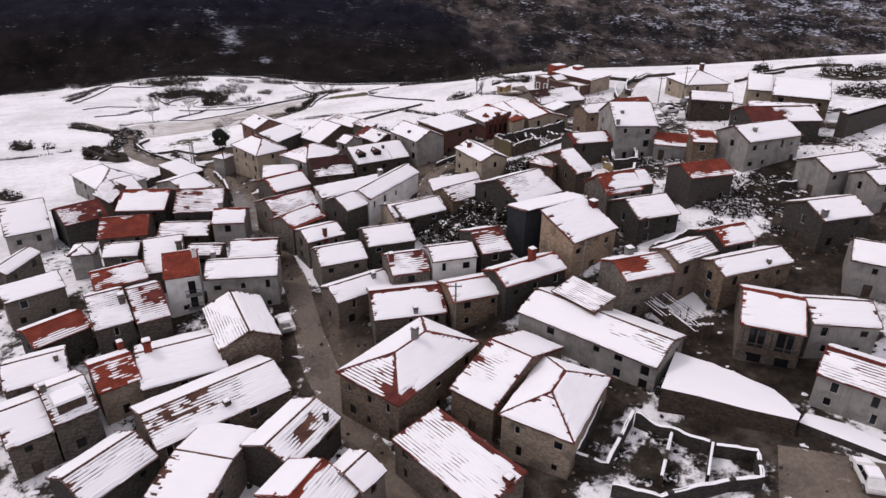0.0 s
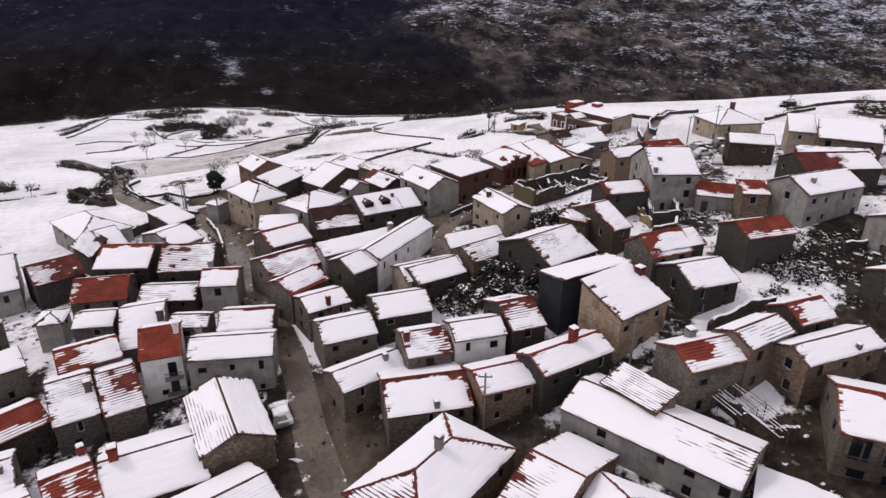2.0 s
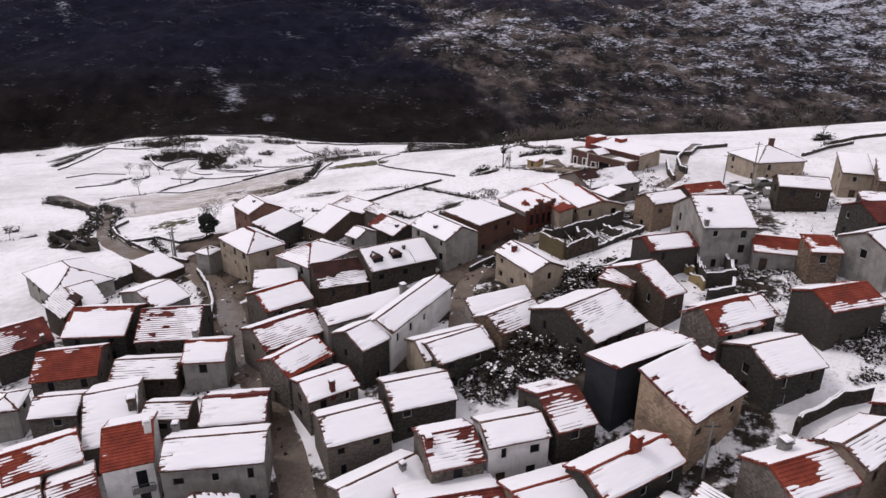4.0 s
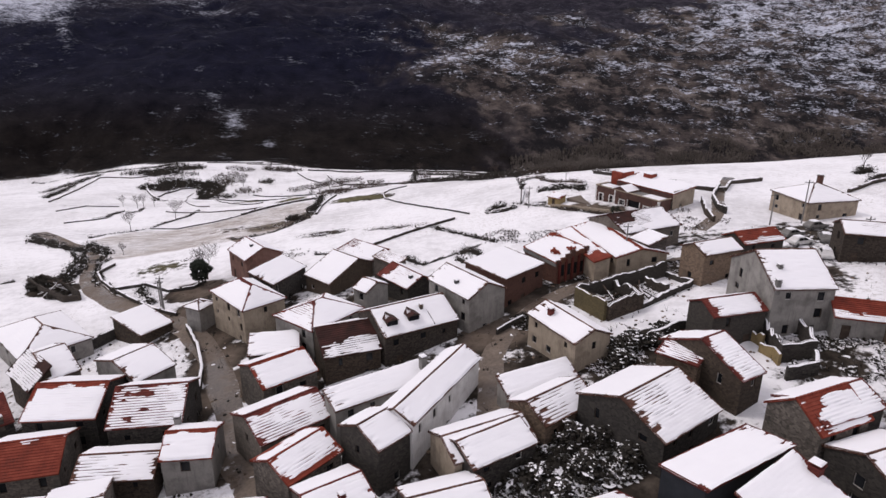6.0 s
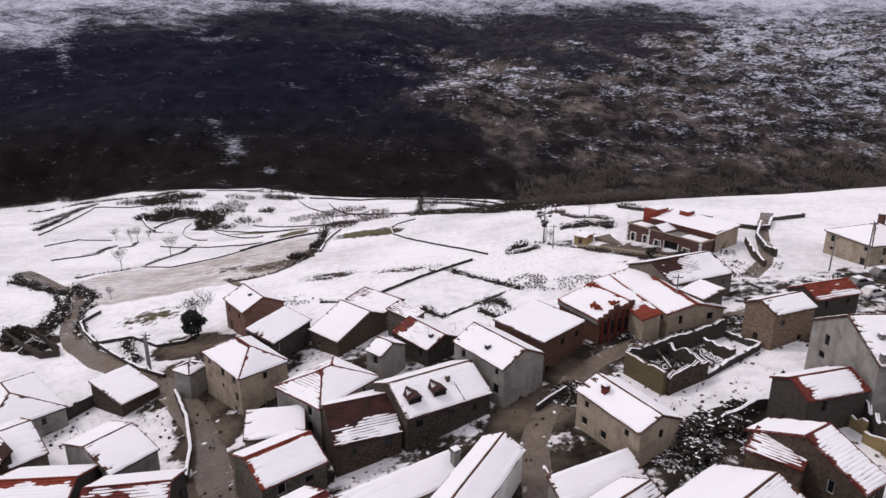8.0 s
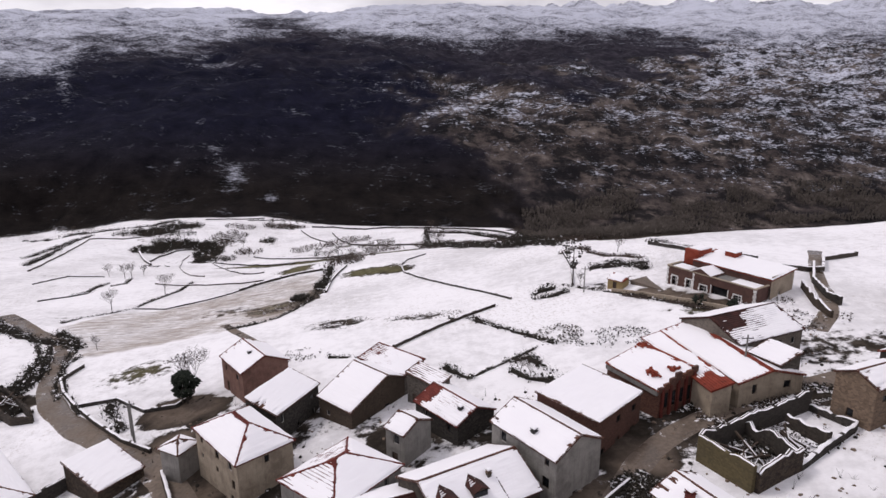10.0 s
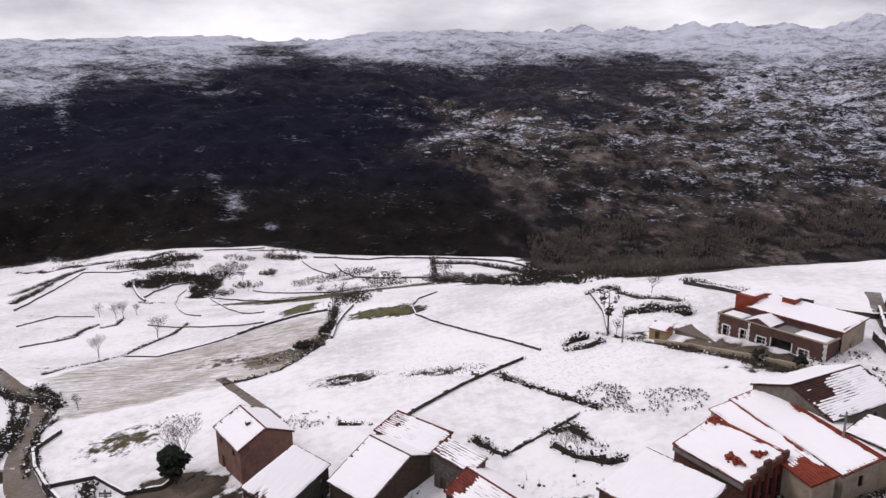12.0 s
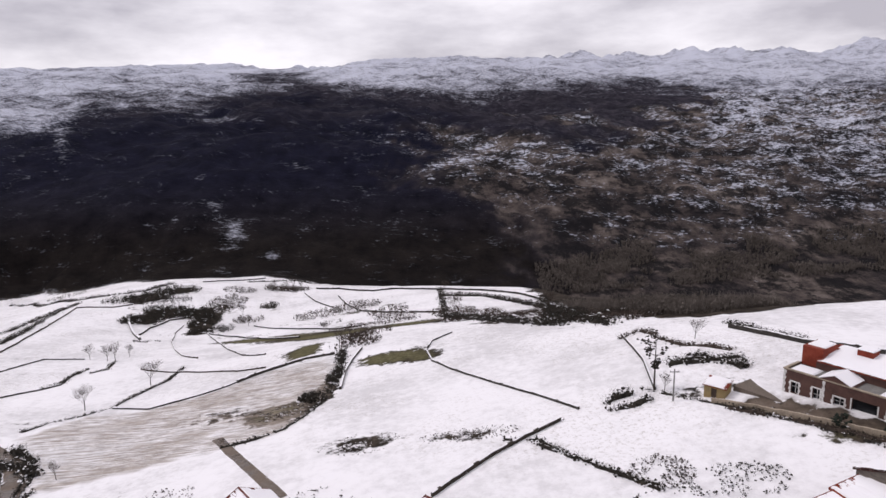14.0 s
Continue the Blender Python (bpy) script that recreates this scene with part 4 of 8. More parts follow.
def stone_wall(label, points, tall, thick, capped=True, mat=None, closed=False, ragged=0.25, floor=None, group="stone walls"):
    """A dry-stone wall along the ground, its top uneven, with snow lying on it."""
    pts = list(points) + ([points[0]] if closed else [])
    rows = along_line(pts, 0.5)
    a0 = rows[0][0]
    root = thing("stone_wall", pose(a0.x, a0.y, 0), label, "stone wall", group)
    wv, wf, sv, sf = [], [], [], []
    for n, (p, d, run) in enumerate(rows):
        side = Vector((-d.y, d.x))
        bit = float(cloud_noise(run / 1.1 + p.x * 3, p.y, 7, 3)) - 0.5
        big = float(cloud_noise(run / 4.5, p.y, 13, 2)) - 0.5
        top = tall * (1 + ragged * (0.45 * bit + 1.3 * big))
        g = height(p.x, p.y) if floor is None else floor
        w = thick / 2 * (1 + 0.25 * bit)
        for s, z in ((-w * 1.15, g - 0.6), (-w, g + top * 0.96), (0, g + top * 1.02), (w, g + top * 0.96), (w * 1.15, g - 0.6)):
            q = p + side * s
            wv.append((q.x - a0.x, q.y - a0.y, z))
        lie = 0.035 + 0.10 * float(cloud_noise(run / 1.3 + p.y, p.x, 19, 3))
        for s, z in ((-w * 0.98, 0.0), (-w * 0.5, lie * 0.8), (w * 0.5, lie * 0.8), (w * 0.98, 0.0)):
            q = p + side * s
            sv.append((q.x - a0.x, q.y - a0.y, g + top * 0.97 + 0.012 + z))
        if n:
            for j in range(4):
                b = (n - 1) * 5 + j
                wf.append((b, b + 1, b + 6, b + 5))
            if lie > 0.066:
                for j in range(3):
                    b = (n - 1) * 4 + j
                    sf.append((b, b + 1, b + 5, b + 4))
    e = len(rows) - 1
    wf += [(0, 1, 2, 3, 4), tuple(e * 5 + k for k in (4, 3, 2, 1, 0))]
    w = part("wall", mesh_from("wall", wv, wf, mat or STONE_DARK), root)
    if capped and sf:
        part("snow_cap", mesh_from("snow_cap", sv, sf, SNOW, True), w, "settled snow")
    return root


def blob(s, c, r, rnd, squash=0.8):
    """A small uneven clump of twigs or leaves."""
    k = len(s.v)
    ring = 5
    turn = rnd.random() * 6.28
    s.v.append((c[0], c[1], c[2] + r * squash * rnd.uniform(0.8, 1.3)))
    for lv, rad in ((0.35, 0.85), (-0.35, 0.9)):
        for i in range(ring):
            t = turn + 2 * math.pi * (i + 0.5 * (lv < 0)) / ring
            q = r * rad * rnd.uniform(0.6, 1.35)
            s.v.append((c[0] + q * math.cos(t), c[1] + q * math.sin(t), c[2] + r * squash * (lv + rnd.uniform(-0.3, 0.3))))
    for i in range(ring):
        j = (i + 1) % ring
        s.f.append((k, k + 1 + i, k + 1 + j))
        s.f.append((k + 1 + i, k + 6 + i, k + 1 + j))
        s.f.append((k + 1 + j, k + 6 + i, k + 6 + j))


def drift(s, c, r, rnd):
    """A thin ragged scrap of snow lying on twigs."""
    k = len(s.v)
    turn, long_, n = rnd.random() * 6.28, rnd.uniform(1.0, 2.6), 7
    s.v.append((c[0], c[1], c[2] + 0.25 * r))
    for i in range(n):
        t = 2 * math.pi * i / n
        a, b = r * long_ * math.cos(t) * rnd.uniform(0.35, 1.2), r * math.sin(t) * rnd.uniform(0.35, 1.2)
        s.v.append((c[0] + a * math.cos(turn) - b * math.sin(turn), c[1] + a * math.sin(turn) + b * math.cos(turn), c[2] - rnd.uniform(0, 0.3) * r))
    for i in range(n):
        s.f.append((k, k + 1 + i, k + 1 + (i + 1) % n))


def twigs(s, c, n, tall, spread_, rnd, thin=0.025):
    for _ in range(n):
        a = rnd.random() * 6.28
        lean = rnd.random() * spread_
        top = (c[0] + lean * math.cos(a), c[1] + lean * math.sin(a), c[2] + tall * rnd.uniform(0.5, 1.1))
        s.rod(c, top, thin, thin * 0.4, 3)


def hedge(label, points, width, tall, per_metre=5.0, seed=1, mat=None, snowy=0.25, name="hedge", group="hedges"):
    """A line of brambles and scrub: many small clumps, bare shoots, and snow caught on top."""
    rnd = random.Random(seed * 31 + 5)
    rows = along_line(points, 1.0)
    a0 = rows[0][0]
    s, w = Soup(), Soup()
    last = None
    for p, d, run in rows:
        side = Vector((-d.y, d.x))
        thick = float(cloud_noise(run / 3.5, seed, seed, 3))
        # a low dark strip added under the shoots to join them into one line
        half = width * 0.30 * (0.25 + 1.5 * thick) * rnd.uniform(0.7, 1.3)
        k = len(s.v)
        for j, lift in ((-1.0, -0.1), (-0.45, rnd.uniform(0.15, 0.4)), (0.35, rnd.uniform(0.2, 0.5)), (1.0, -0.1)):
            q = p + side * (half * j * rnd.uniform(0.7, 1.3))
            s.v.append((q.x - a0.x, q.y - a0.y, height(q.x, q.y) + (lift * tall * (0.3 + thick) if lift > 0 else lift)))
        if last is not None and thick > 0.34:
            for j in range(3):
                s.f.append((last + j, last + j + 1, k + j + 1, k + j))
        last = k
        for _ in range(int(2.4 * per_metre * (0.15 + 1.7 * thick) + rnd.random())):
            q = p + side * rnd.gauss(0, width / 4) + d * rnd.uniform(-0.5, 0.5)
            z = height(q.x, q.y)
            r = rnd.uniform(0.06, 0.20) * (0.6 + tall / 2)
            up = rnd.random() ** 1.5 * tall * 0.75 * (0.4 + thick)
            c = (q.x - a0.x, q.y - a0.y, z + up)
            if rnd.random() < 0.8:
                blob(s, c, r, rnd)
            if rnd.random() < 0.6:
                twigs(s, (c[0], c[1], z), 3, tall * 0.85, 0.7 * tall, rnd, 0.016)
            if rnd.random() < snowy:
                drift(w, (c[0], c[1], c[2] + r * 0.3), r * rnd.uniform(0.5, 1.5), rnd)
    root = thing(name, pose(a0.x, a0.y, 0), label, name, group)
    part("scrub", s.mesh("scrub", mat or BRAMBLE), root)["kind"] = "stuff"
    if w.f:
        part("snow_clumps", w.mesh("snow_clumps", SNOW), root)
    return root


def scrub_patch(label, cx, cy, rx, ry, count, tall, seed=1, snowy=0.3, mat=None):
    """A patch of rough scrub round a middle."""
    rnd = random.Random(seed * 77 + 3)
    s, w = Soup(), Soup()
    low = tall <= 1.4
    for _ in range(int(count * (3.4 if low else 1.7))):
        a, q = rnd.random() * 6.28, math.sqrt(rnd.random())
        x, y = rx * q * math.cos(a), ry * q * math.sin(a)
        if float(cloud_noise((cx + x) / 2.5, (cy + y) / 2.5, seed, 2)) < 0.42:
            continue
        z = height(cx + x, cy + y)
        r = rnd.uniform(0.06, 0.22) * (0.6 + tall / 2) * (0.75 if low else 1.0)
        up = rnd.random() ** 1.6 * tall * (0.5 if low else 0.7)
        blob(s, (x, y, z + up), r, rnd)
        if rnd.random() < (0.45 if low else 0.7):
            twigs(s, (x, y, z), 4, tall * (0.6 if low else 0.95), 0.6 * tall, rnd, 0.012)
        if rnd.random() < snowy:
            drift(w, (x, y, z + up * rnd.random()), r * rnd.uniform(0.6, 2.4), rnd)
    root = thing("scrub", pose(cx, cy, 0), label, "scrub", "scrub patches")
    root["kind"] = "stuff"
    part("scrub_clumps", s.mesh("scrub_clumps", mat or BRAMBLE), root)
    if w.f:
        part("snow_clumps", w.mesh("snow_clumps", SNOW), root)
    return root


def limb(s, a, way, length, r, depth, rnd):
    """One bough and what grows from it."""
    bend = way
    p = Vector(a)
    parts = 3
    for i in range(parts):
        bend = (bend + Vector((rnd.gauss(0, 0.13), rnd.gauss(0, 0.13), 0.05))).normalized()
        q = p + bend * (length / parts)
        r2 = r * (0.80 if i < parts - 1 else 0.62)
        s.rod(p, q, r, r2, 4 if r > 0.006 else 3)
        if depth > 0:
            for _ in range(2 if i else 1):
                t = rnd.random() * 6.28
                off = Vector((math.cos(t), math.sin(t), 0))
                new_way = (bend * 0.75 + off * 0.75 + Vector((0, 0, 0.15))).normalized()
                limb(s, q, new_way, length * rnd.uniform(0.45, 0.7), max(r2 * 0.6, 0.0022), depth - 1, rnd)
        p, r = q, r2


TREES = {}


def bare_tree(label, x, y, tall, seed=0, depth=3, group="bare trees"):
    """A leafless tree: a tapered trunk, boughs and fine shoots."""
    key = (seed, depth)
    if key not in TREES:
        rnd = random.Random(seed * 13 + 1)
        t, b = Soup(), Soup()
        t.rod((0, 0, -0.3), (0.03, 0.0, 0.34), 0.022, 0.015, 6)
        stem = Vector((0.03, 0, 0.34))
        for k in range(5):
            a = 6.28 * k / 5 + rnd.random()
            w = Vector((math.cos(a) * 0.6, math.sin(a) * 0.6, 0.9 + 0.3 * rnd.random())).normalized()
            limb(b, stem + Vector((0, 0, -0.02 * k)), w, rnd.uniform(0.32, 0.45), 0.0075, depth, rnd)
        root = thing("bare_tree", pose(x, y, height(x, y)), label, "tree", group)
        root.scale = (tall,) * 3
        part("trunk", t.mesh("trunk", BARK), root)
        part("crown", b.mesh("crown", TWIG), root)
        TREES[key] = root
        return root
    ob = copy_thing(TREES[key], pose(x, y, height(x, y), 0, 0, (x * 37 + y * 11) % 360))
    ob.scale = (tall,) * 3
    ob["label"] = label
    return ob


def leafy_tree(label, x, y, tall, wide, clumps, seed, mat, base=0.25, stems=1, flat=False, snowy=0.0, name="evergreen_tree", group="evergreens"):
    """An evergreen: stem or stems, and a crown of many small clumps with gaps."""
    rnd = random.Random(seed)
    t, c, w = Soup(), Soup(), Soup()
    for k in range(stems):
        ox = (k - (stems - 1) / 2) * 0.8
        t.rod((ox, 0, -0.4), (ox * 0.8, 0.1, tall * 0.55), 0.16, 0.11, 6)
        t.rod((ox * 0.8, 0.1, tall * 0.55), (ox * 0.5, 0, tall * 0.93), 0.11, 0.03, 6)
    for k in range(10):
        a, z = rnd.random() * 6.28, tall * rnd.uniform(base + 0.08, 0.9)
        r = wide / 2 * rnd.uniform(0.5, 0.9)
        t.rod((0, 0, z), (r * math.cos(a), r * math.sin(a), z + r * 0.35), 0.05, 0.02, 4)
    for _ in range(clumps):
        h = rnd.random()
        prof = (0.25 + 0.75 * math.sin(math.pi * min(1, h * 0.9 + 0.10)) ** 0.7) if not flat else (0.3 + 0.7 * h)
        a, q = rnd.random() * 6.28, math.sqrt(rnd.uniform(0.15, 1))
        r = wide / 2 * prof * q * (0.35 + 1.25 * float(cloud_noise(math.cos(a) * 1.6 + 5, math.sin(a) * 1.6 + h * 4, seed + 4, 2)))
        p = (r * math.cos(a), r * math.sin(a), tall * (base + (1 - base) * h * 0.97))
        if float(cloud_noise(p[0] / 1.1 + seed, p[2] / 1.1 + p[1], seed, 2)) < (0.40 if not flat else 0.47):
            continue
        s = rnd.uniform(0.10, 0.27)
        blob(c, p, s, rnd)
        if rnd.random() < snowy:
            drift(w, (p[0], p[1], p[2] + s * 0.6), s * rnd.uniform(0.35, 1.0), rnd)
    root = thing(name, pose(x, y, height(x, y)), label, "bush" if "bush" in name else "tree", group)
    part("trunk", t.mesh("trunk", BARK), root)
    part("crown", c.mesh("crown", mat), root)
    if w.f:
        part("snow_clumps", w.mesh("snow_clumps", SNOW), root)
    return root


def pole(x, y, tall, label="grey concrete street pole with a short cross arm", lamp=False):
    z = height(x, y)
    root = thing("street_pole", pose(x, y, z), label, "pole", "street poles")
    s = Soup()
    s.rod((0, 0, -0.5), (0, 0, tall), 0.14, 0.09, 8)
    part("post", s.mesh("post", CONCRETE), root)
    a = Soup()
    a.box(-0.7, -0.05, tall - 0.5, 0.7, 0.05, tall - 0.4)
    for u in (-0.6, 0, 0.6):
        a.rod((u, 0, tall - 0.4), (u, 0, tall - 0.2), 0.04, 0.03, 5)
    part("cross_arm", a.mesh("cross_arm", IRON), root)
    return root


def car(x, y, yaw, paint, label):
    """A parked car under a lid of snow."""
    z = height(x, y) + 0.02
    root = thing("car", pose(x, y, z, 0, 0, yaw), label, "car", "parked cars")
    prof = ((-2.0, 0.35), (-2.05, 0.62), (-1.95, 0.85), (-1.75, 0.95), (-1.35, 1.36), (-0.9, 1.46), (0.15, 1.46), (0.85, 1.02), (1.75, 0.86), (2.02, 0.65), (2.02, 0.35))
    verts, faces = [], []
    for side, wd in ((-1, 0.80), (1, 0.80)):
        for u, h in prof:
            verts.append((u, side * (wd if h < 1.05 else 0.62), h))
    n = len(prof)
    faces += [tuple(range(n - 1, -1, -1)), tuple(range(n, 2 * n))]
    for i in range(n):
        j = (i + 1) % n
        faces.append((i, j, n + j, n + i))
    part("body", mesh_from("body", verts, faces, paint), root)
    for k, (u0, u1, h0, h1) in enumerate(((-1.25, -0.3, 1.0, 1.36), (-0.22, 0.62, 1.0, 1.36))):
        for side in (-1, 1):
            g = Soup()
            y0 = side * 0.80
            y1 = side * 0.665
            cut = 0.42 if k else 0.0
            g.face((u0, y0 * 1.012, h0), (u1 + 0.1 * k, y0 * 1.012, h0), (u1 - cut, y1 * 1.02, h1), (u0 + (0.18 if not k else 0), y1 * 1.02, h1))
            part("side_window", g.mesh("side_window", GLASS), root)
    for u in (-1.3, 1.3):
        for side in (-1, 1):
            s, r = Soup(), Soup()
            s.rod((u, side * 0.60, 0.31), (u, side * 0.83, 0.31), 0.31, 0.31, 14)
            r.rod((u, side * 0.80, 0.31), (u, side * 0.84, 0.31), 0.18, 0.18, 10)
            wheel = part("wheel", s.mesh("wheel", IRON), root)
            part("rim", r.mesh("rim", CONCRETE), wheel)
    s = Soup()
    s.box(-1.25, -0.60, 1.455, 0.15, 0.60, 1.58, None, 0.10)
    s.box(0.9, -0.72, 0.93, 1.8, 0.72, 1.04, pose(0, 0, 0.06, 0, 6, 0), 0.10)
    part("snow_cover", s.mesh("snow_cover", SNOW), root, "settled snow")
    return root


def trellis(label, a, b, rows_, tall, gap, group="vine trellises"):
    """A vine pergola: posts, beams and wires with old shoots and snow."""
    a, b = Vector(a), Vector(b)
    d = (b - a).normalized()
    side = Vector((-d.y, d.x))
    root = thing("vine_trellis", pose(a.x, a.y, 0), label, "trellis", group)
    n = max(2, int((b - a).length / 2.6) + 1)
    tops = {}
    for r in range(rows_):
        for i in range(n):
            p = a.lerp(b, i / (n - 1)) + side * (gap * r)
            z = height(p.x, p.y)
            s = Soup()
            s.rod((p.x - a.x, p.y - a.y, z - 0.3), (p.x - a.x, p.y - a.y, z + tall), 0.07, 0.06, 5)
            part("post", s.mesh("post", TIMBER), root)
            tops[r, i] = Vector((p.x - a.x, p.y - a.y, z + tall))
    rnd = random.Random(int(a.x * 10) + 3)
    for r in range(rows_):
        for i in range(n - 1):
            s = Soup()
            s.rod(tops[r, i], tops[r, i + 1], 0.035, 0.035, 4)
            part("beam", s.mesh("beam", TIMBER), root)
    w, sn = Soup(), Soup()
    for j in range(3 * rows_ - 2):
        r, f = divmod(j, 3)
        for i in range(n - 1):
            p, q = (tops[r, k].lerp(tops[min(r + 1, rows_ - 1), k], f / 3) for k in (i, i + 1))
            w.rod(p, q, 0.028, 0.028, 3)
            if rnd.random() < 0.6:
                sn.beam(p + Vector((0, 0, 0.05)), p.lerp(q, rnd.uniform(0.4, 1.0)) + Vector((0, 0, 0.05)), 0.06, 0.05)
    for i in range(n * 3):
        t = i / (n * 3 - 1)
        k = min(int(t * (n - 1)), n - 2)
        f = t * (n - 1) - k
        p, q = tops[0, k].lerp(tops[0, k + 1], f), tops[rows_ - 1, k].lerp(tops[rows_ - 1, k + 1], f)
        w.rod(p, q, 0.02, 0.02, 3)
        for _ in range(3):
            c = p.lerp(q, rnd.random())
            w.rod(c, c + Vector((rnd.gauss(0, 0.5), rnd.gauss(0, 0.5), rnd.uniform(-0.1, 0.4))), 0.018, 0.008, 3)
            if rnd.random() < 0.5:
                blob(sn, c, 0.13, rnd, 0.35)
    part("vine_growth", w.mesh("vine_growth", TWIG), root)["kind"] = "stuff"
    part("snow_clumps", sn.mesh("snow_clumps", SNOW), root)
    return root


def rough_growth():
    """Weeds, brambles, fallen stones and scraps of snow on the ground between the houses."""
    rnd = random.Random(909)
    g, st, w = Soup(), Soup(), Soup()
    n = 0
    while n < 6500:
        x, y = rnd.uniform(-78, 82), rnd.uniform(12, 150)
        if float(village(x, y)) < 0.4 or float(cloud_noise(x / 6, y / 6, 71, 3)) < 0.46:
            continue
        n += 1
        z = height(x, y)
        kind = rnd.random()
        if kind < 0.45:
            if n % 2:
                blob(g, (x, y, z + 0.08), rnd.uniform(0.10, 0.32), rnd, 0.7)
            twigs(g, (x, y, z - 0.05), 4, rnd.uniform(0.4, 1.1), 0.6, rnd, 0.016)
        elif kind < 0.72:
            blob(st, (x, y, z + 0.02), rnd.uniform(0.10, 0.28), rnd, 0.6)
        elif n % 3 == 0:
            drift(w, (x, y, z + 0.06), rnd.uniform(0.15, 0.45), rnd)
    tagged(new("weeds", g.mesh("weeds", BRAMBLE)), "dead weeds and brambles between the houses", "weeds", kind="stuff")
    tagged(new("fallen_stones", st.mesh("fallen_stones", STONE)), "fallen stones lying between the houses", "stones", kind="stuff")
    tagged(new("snow_scraps", w.mesh("snow_scraps", SNOW)), "ragged scraps of old snow between the houses", "snow", kind="stuff")


rough_growth()

# ---- the houses, street by street ----

house(1, "grey granite house with a snow-covered gabled weathered tile roof", "G", -40.79, 44.80, 41.7, 4.26, 8.26, 5.93, 0.407, STONE, TILE_BROWN, FULL)
roof_box_house = house(2, "grey granite house with a thinly snowed gabled weathered tile roof", "G", -37.66, 47.54, 43.2, 4.37, 8.54, 6.49, 0.420, STONE, TILE_BROWN, (0.075, 0.07, (('l', 0.25, 0.06),)), stacks=((0.5, 4.02, 0.6, 0.5, STONE),))
house(3, "grey granite house with a snow-covered gabled weathered tile roof", "G", -45.68, 52.23, 32.3, 6.30, 6.52, 6.69, 0.415, STONE, TILE_BROWN, FULL, stacks=((5.32, 2.04, 0.5, 0.4, STONE),))
house(4, "tan granite house with a partly bare gabled orange tile roof", "G", -35.70, 52.48, 38.9, 4.41, 7.05, 6.59, 0.429, STONE_TAN, TILE_ORANGE, (0.125, 0.006, (('t', 0.10, 0.2), ('m', 1.2, 0.16),)), stacks=((3.91, 6.65, 1.0, 0.6, TILE_ORANGE),))
house(5, "grey granite house with a snow-covered gabled weathered tile roof", "G", -31.99, 53.96, 29.2, 9.20, 9.35, 5.91, 0.399, STONE, TILE_BROWN, FULL, stacks=((1.51, 4.62, 1.2, 0.8, TILE_ORANGE),))
house(6, "grey granite house with a snow-covered gabled weathered tile roof", "G", -18.65, 62.43, 119.6, 10.71, 7.32, 7.69, 0.466, STONE, TILE_BROWN, FULL, back=RIBBED)
house(7, "grey granite house with a thinly snowed gabled weathered tile roof", "G", -26.39, 44.82, 41.7, 14.38, 8.08, 6.30, 0.401, STONE, TILE_BROWN, (0.075, 0.07, (('lt', 0.6, 0.1),)), stacks=((7.64, 1.32, 0.35, 0.6, TIMBER),))
house(8, "dark granite house with a snow-striped gabled weathered tile roof", "G", -29.77, 38.39, 59.2, 7.28, 6.28, 5.88, 0.493, STONE_DARK, TILE_BROWN, (0.025, 0.075, (('b', 0.6, -0.05),)))
house(9, "grey granite house with a snow-covered gabled weathered tile roof", "G", -25.29, 39.39, -10.9, 5.99, 10.03, 6.23, 0.164, STONE, TILE_BROWN, FULL)
house(10, "dark granite house with a thinly snowed gabled weathered tile roof", "G", -12.87, 42.26, 64.4, 7.82, 6.29, 6.96, 0.422, STONE_DARK, TILE_BROWN, (0.075, 0.07, (('m', 0.6, 0.12),)), stacks=((6.3, 0.89, 0.8, 0.4, STONE_DARK),))
house(11, "grey granite house with a snow-covered gabled weathered tile roof", "G", -6.12, 39.08, 57.3, 3.42, 4.45, 7.47, 0.475, STONE, TILE_BROWN, FULL)
house(12, "grey granite house with a thinly snowed gabled orange tile roof", "G", -8.30, 35.65, 65.2, 4.81, 7.87, 7.20, 0.438, STONE, TILE_ORANGE, (0.075, 0.07, (('t', 0.15, 0.15),)))
house(13, "grey granite house with a thinly snowed hipped red tile roof", "H", -10.82, 53.50, -36.8, 8.73, 13.92, 9.29, 0.450, STONE, TILE_RED, (0.012, 0.062, (('r', 0.10, 0.12), ('rb', 0.3, 0.08))), stacks=((4.37, 7.65, 1.2, 0.6, CONCRETE),), ends=(FULL, (0.125, 0.006, (('lb', 0.22, 0.2), ('r', 0.06, 0.1)))))
house(14, "grey granite house with a partly bare gabled red tile roof", "G", 0.97, 51.44, -37.9, 5.46, 13.81, 9.11, 0.351, STONE, TILE_RED, (0.125, 0.006, (('lt', 0.6, 0.13),)))
house(15, "tan granite house with a snow-covered hipped red tile roof", "H", 5.62, 46.70, -29.5, 7.42, 11.10, 9.91, 0.450, STONE_TAN, TILE_RED, (0.125, 0.006, (('t', 0.11, 0.2),)))
house(16, "grey granite house with a thinly snowed single-slope red tile roof", "S", -4.33, 45.26, -46.0, 11.64, 5.81, 7.97, 0.106, STONE, TILE_RED, (0.075, 0.07, (('t', 0.10, 0.2), ('l', 0.4, 0.05),)), stacks=((11.14, 3.86, 0.4, 0.7, TILE_RED),))
house(17, "grey rendered house with a partly bare gabled weathered tile roof", "G", 8.76, 63.63, -38.7, 17.08, 7.85, 10.83, 0.360, PLASTER, TILE_BROWN, (0.125, 0.006, (('rt', 0.45, 0.1),)))
house(18, "grey granite house with a snow-striped single-slope weathered tile roof", "S", 12.80, 65.45, -49.3, 6.43, 3.94, 12.67, 0.161, STONE, TILE_BROWN, (0.025, 0.075, (('l', 0.3, -0.06),)))
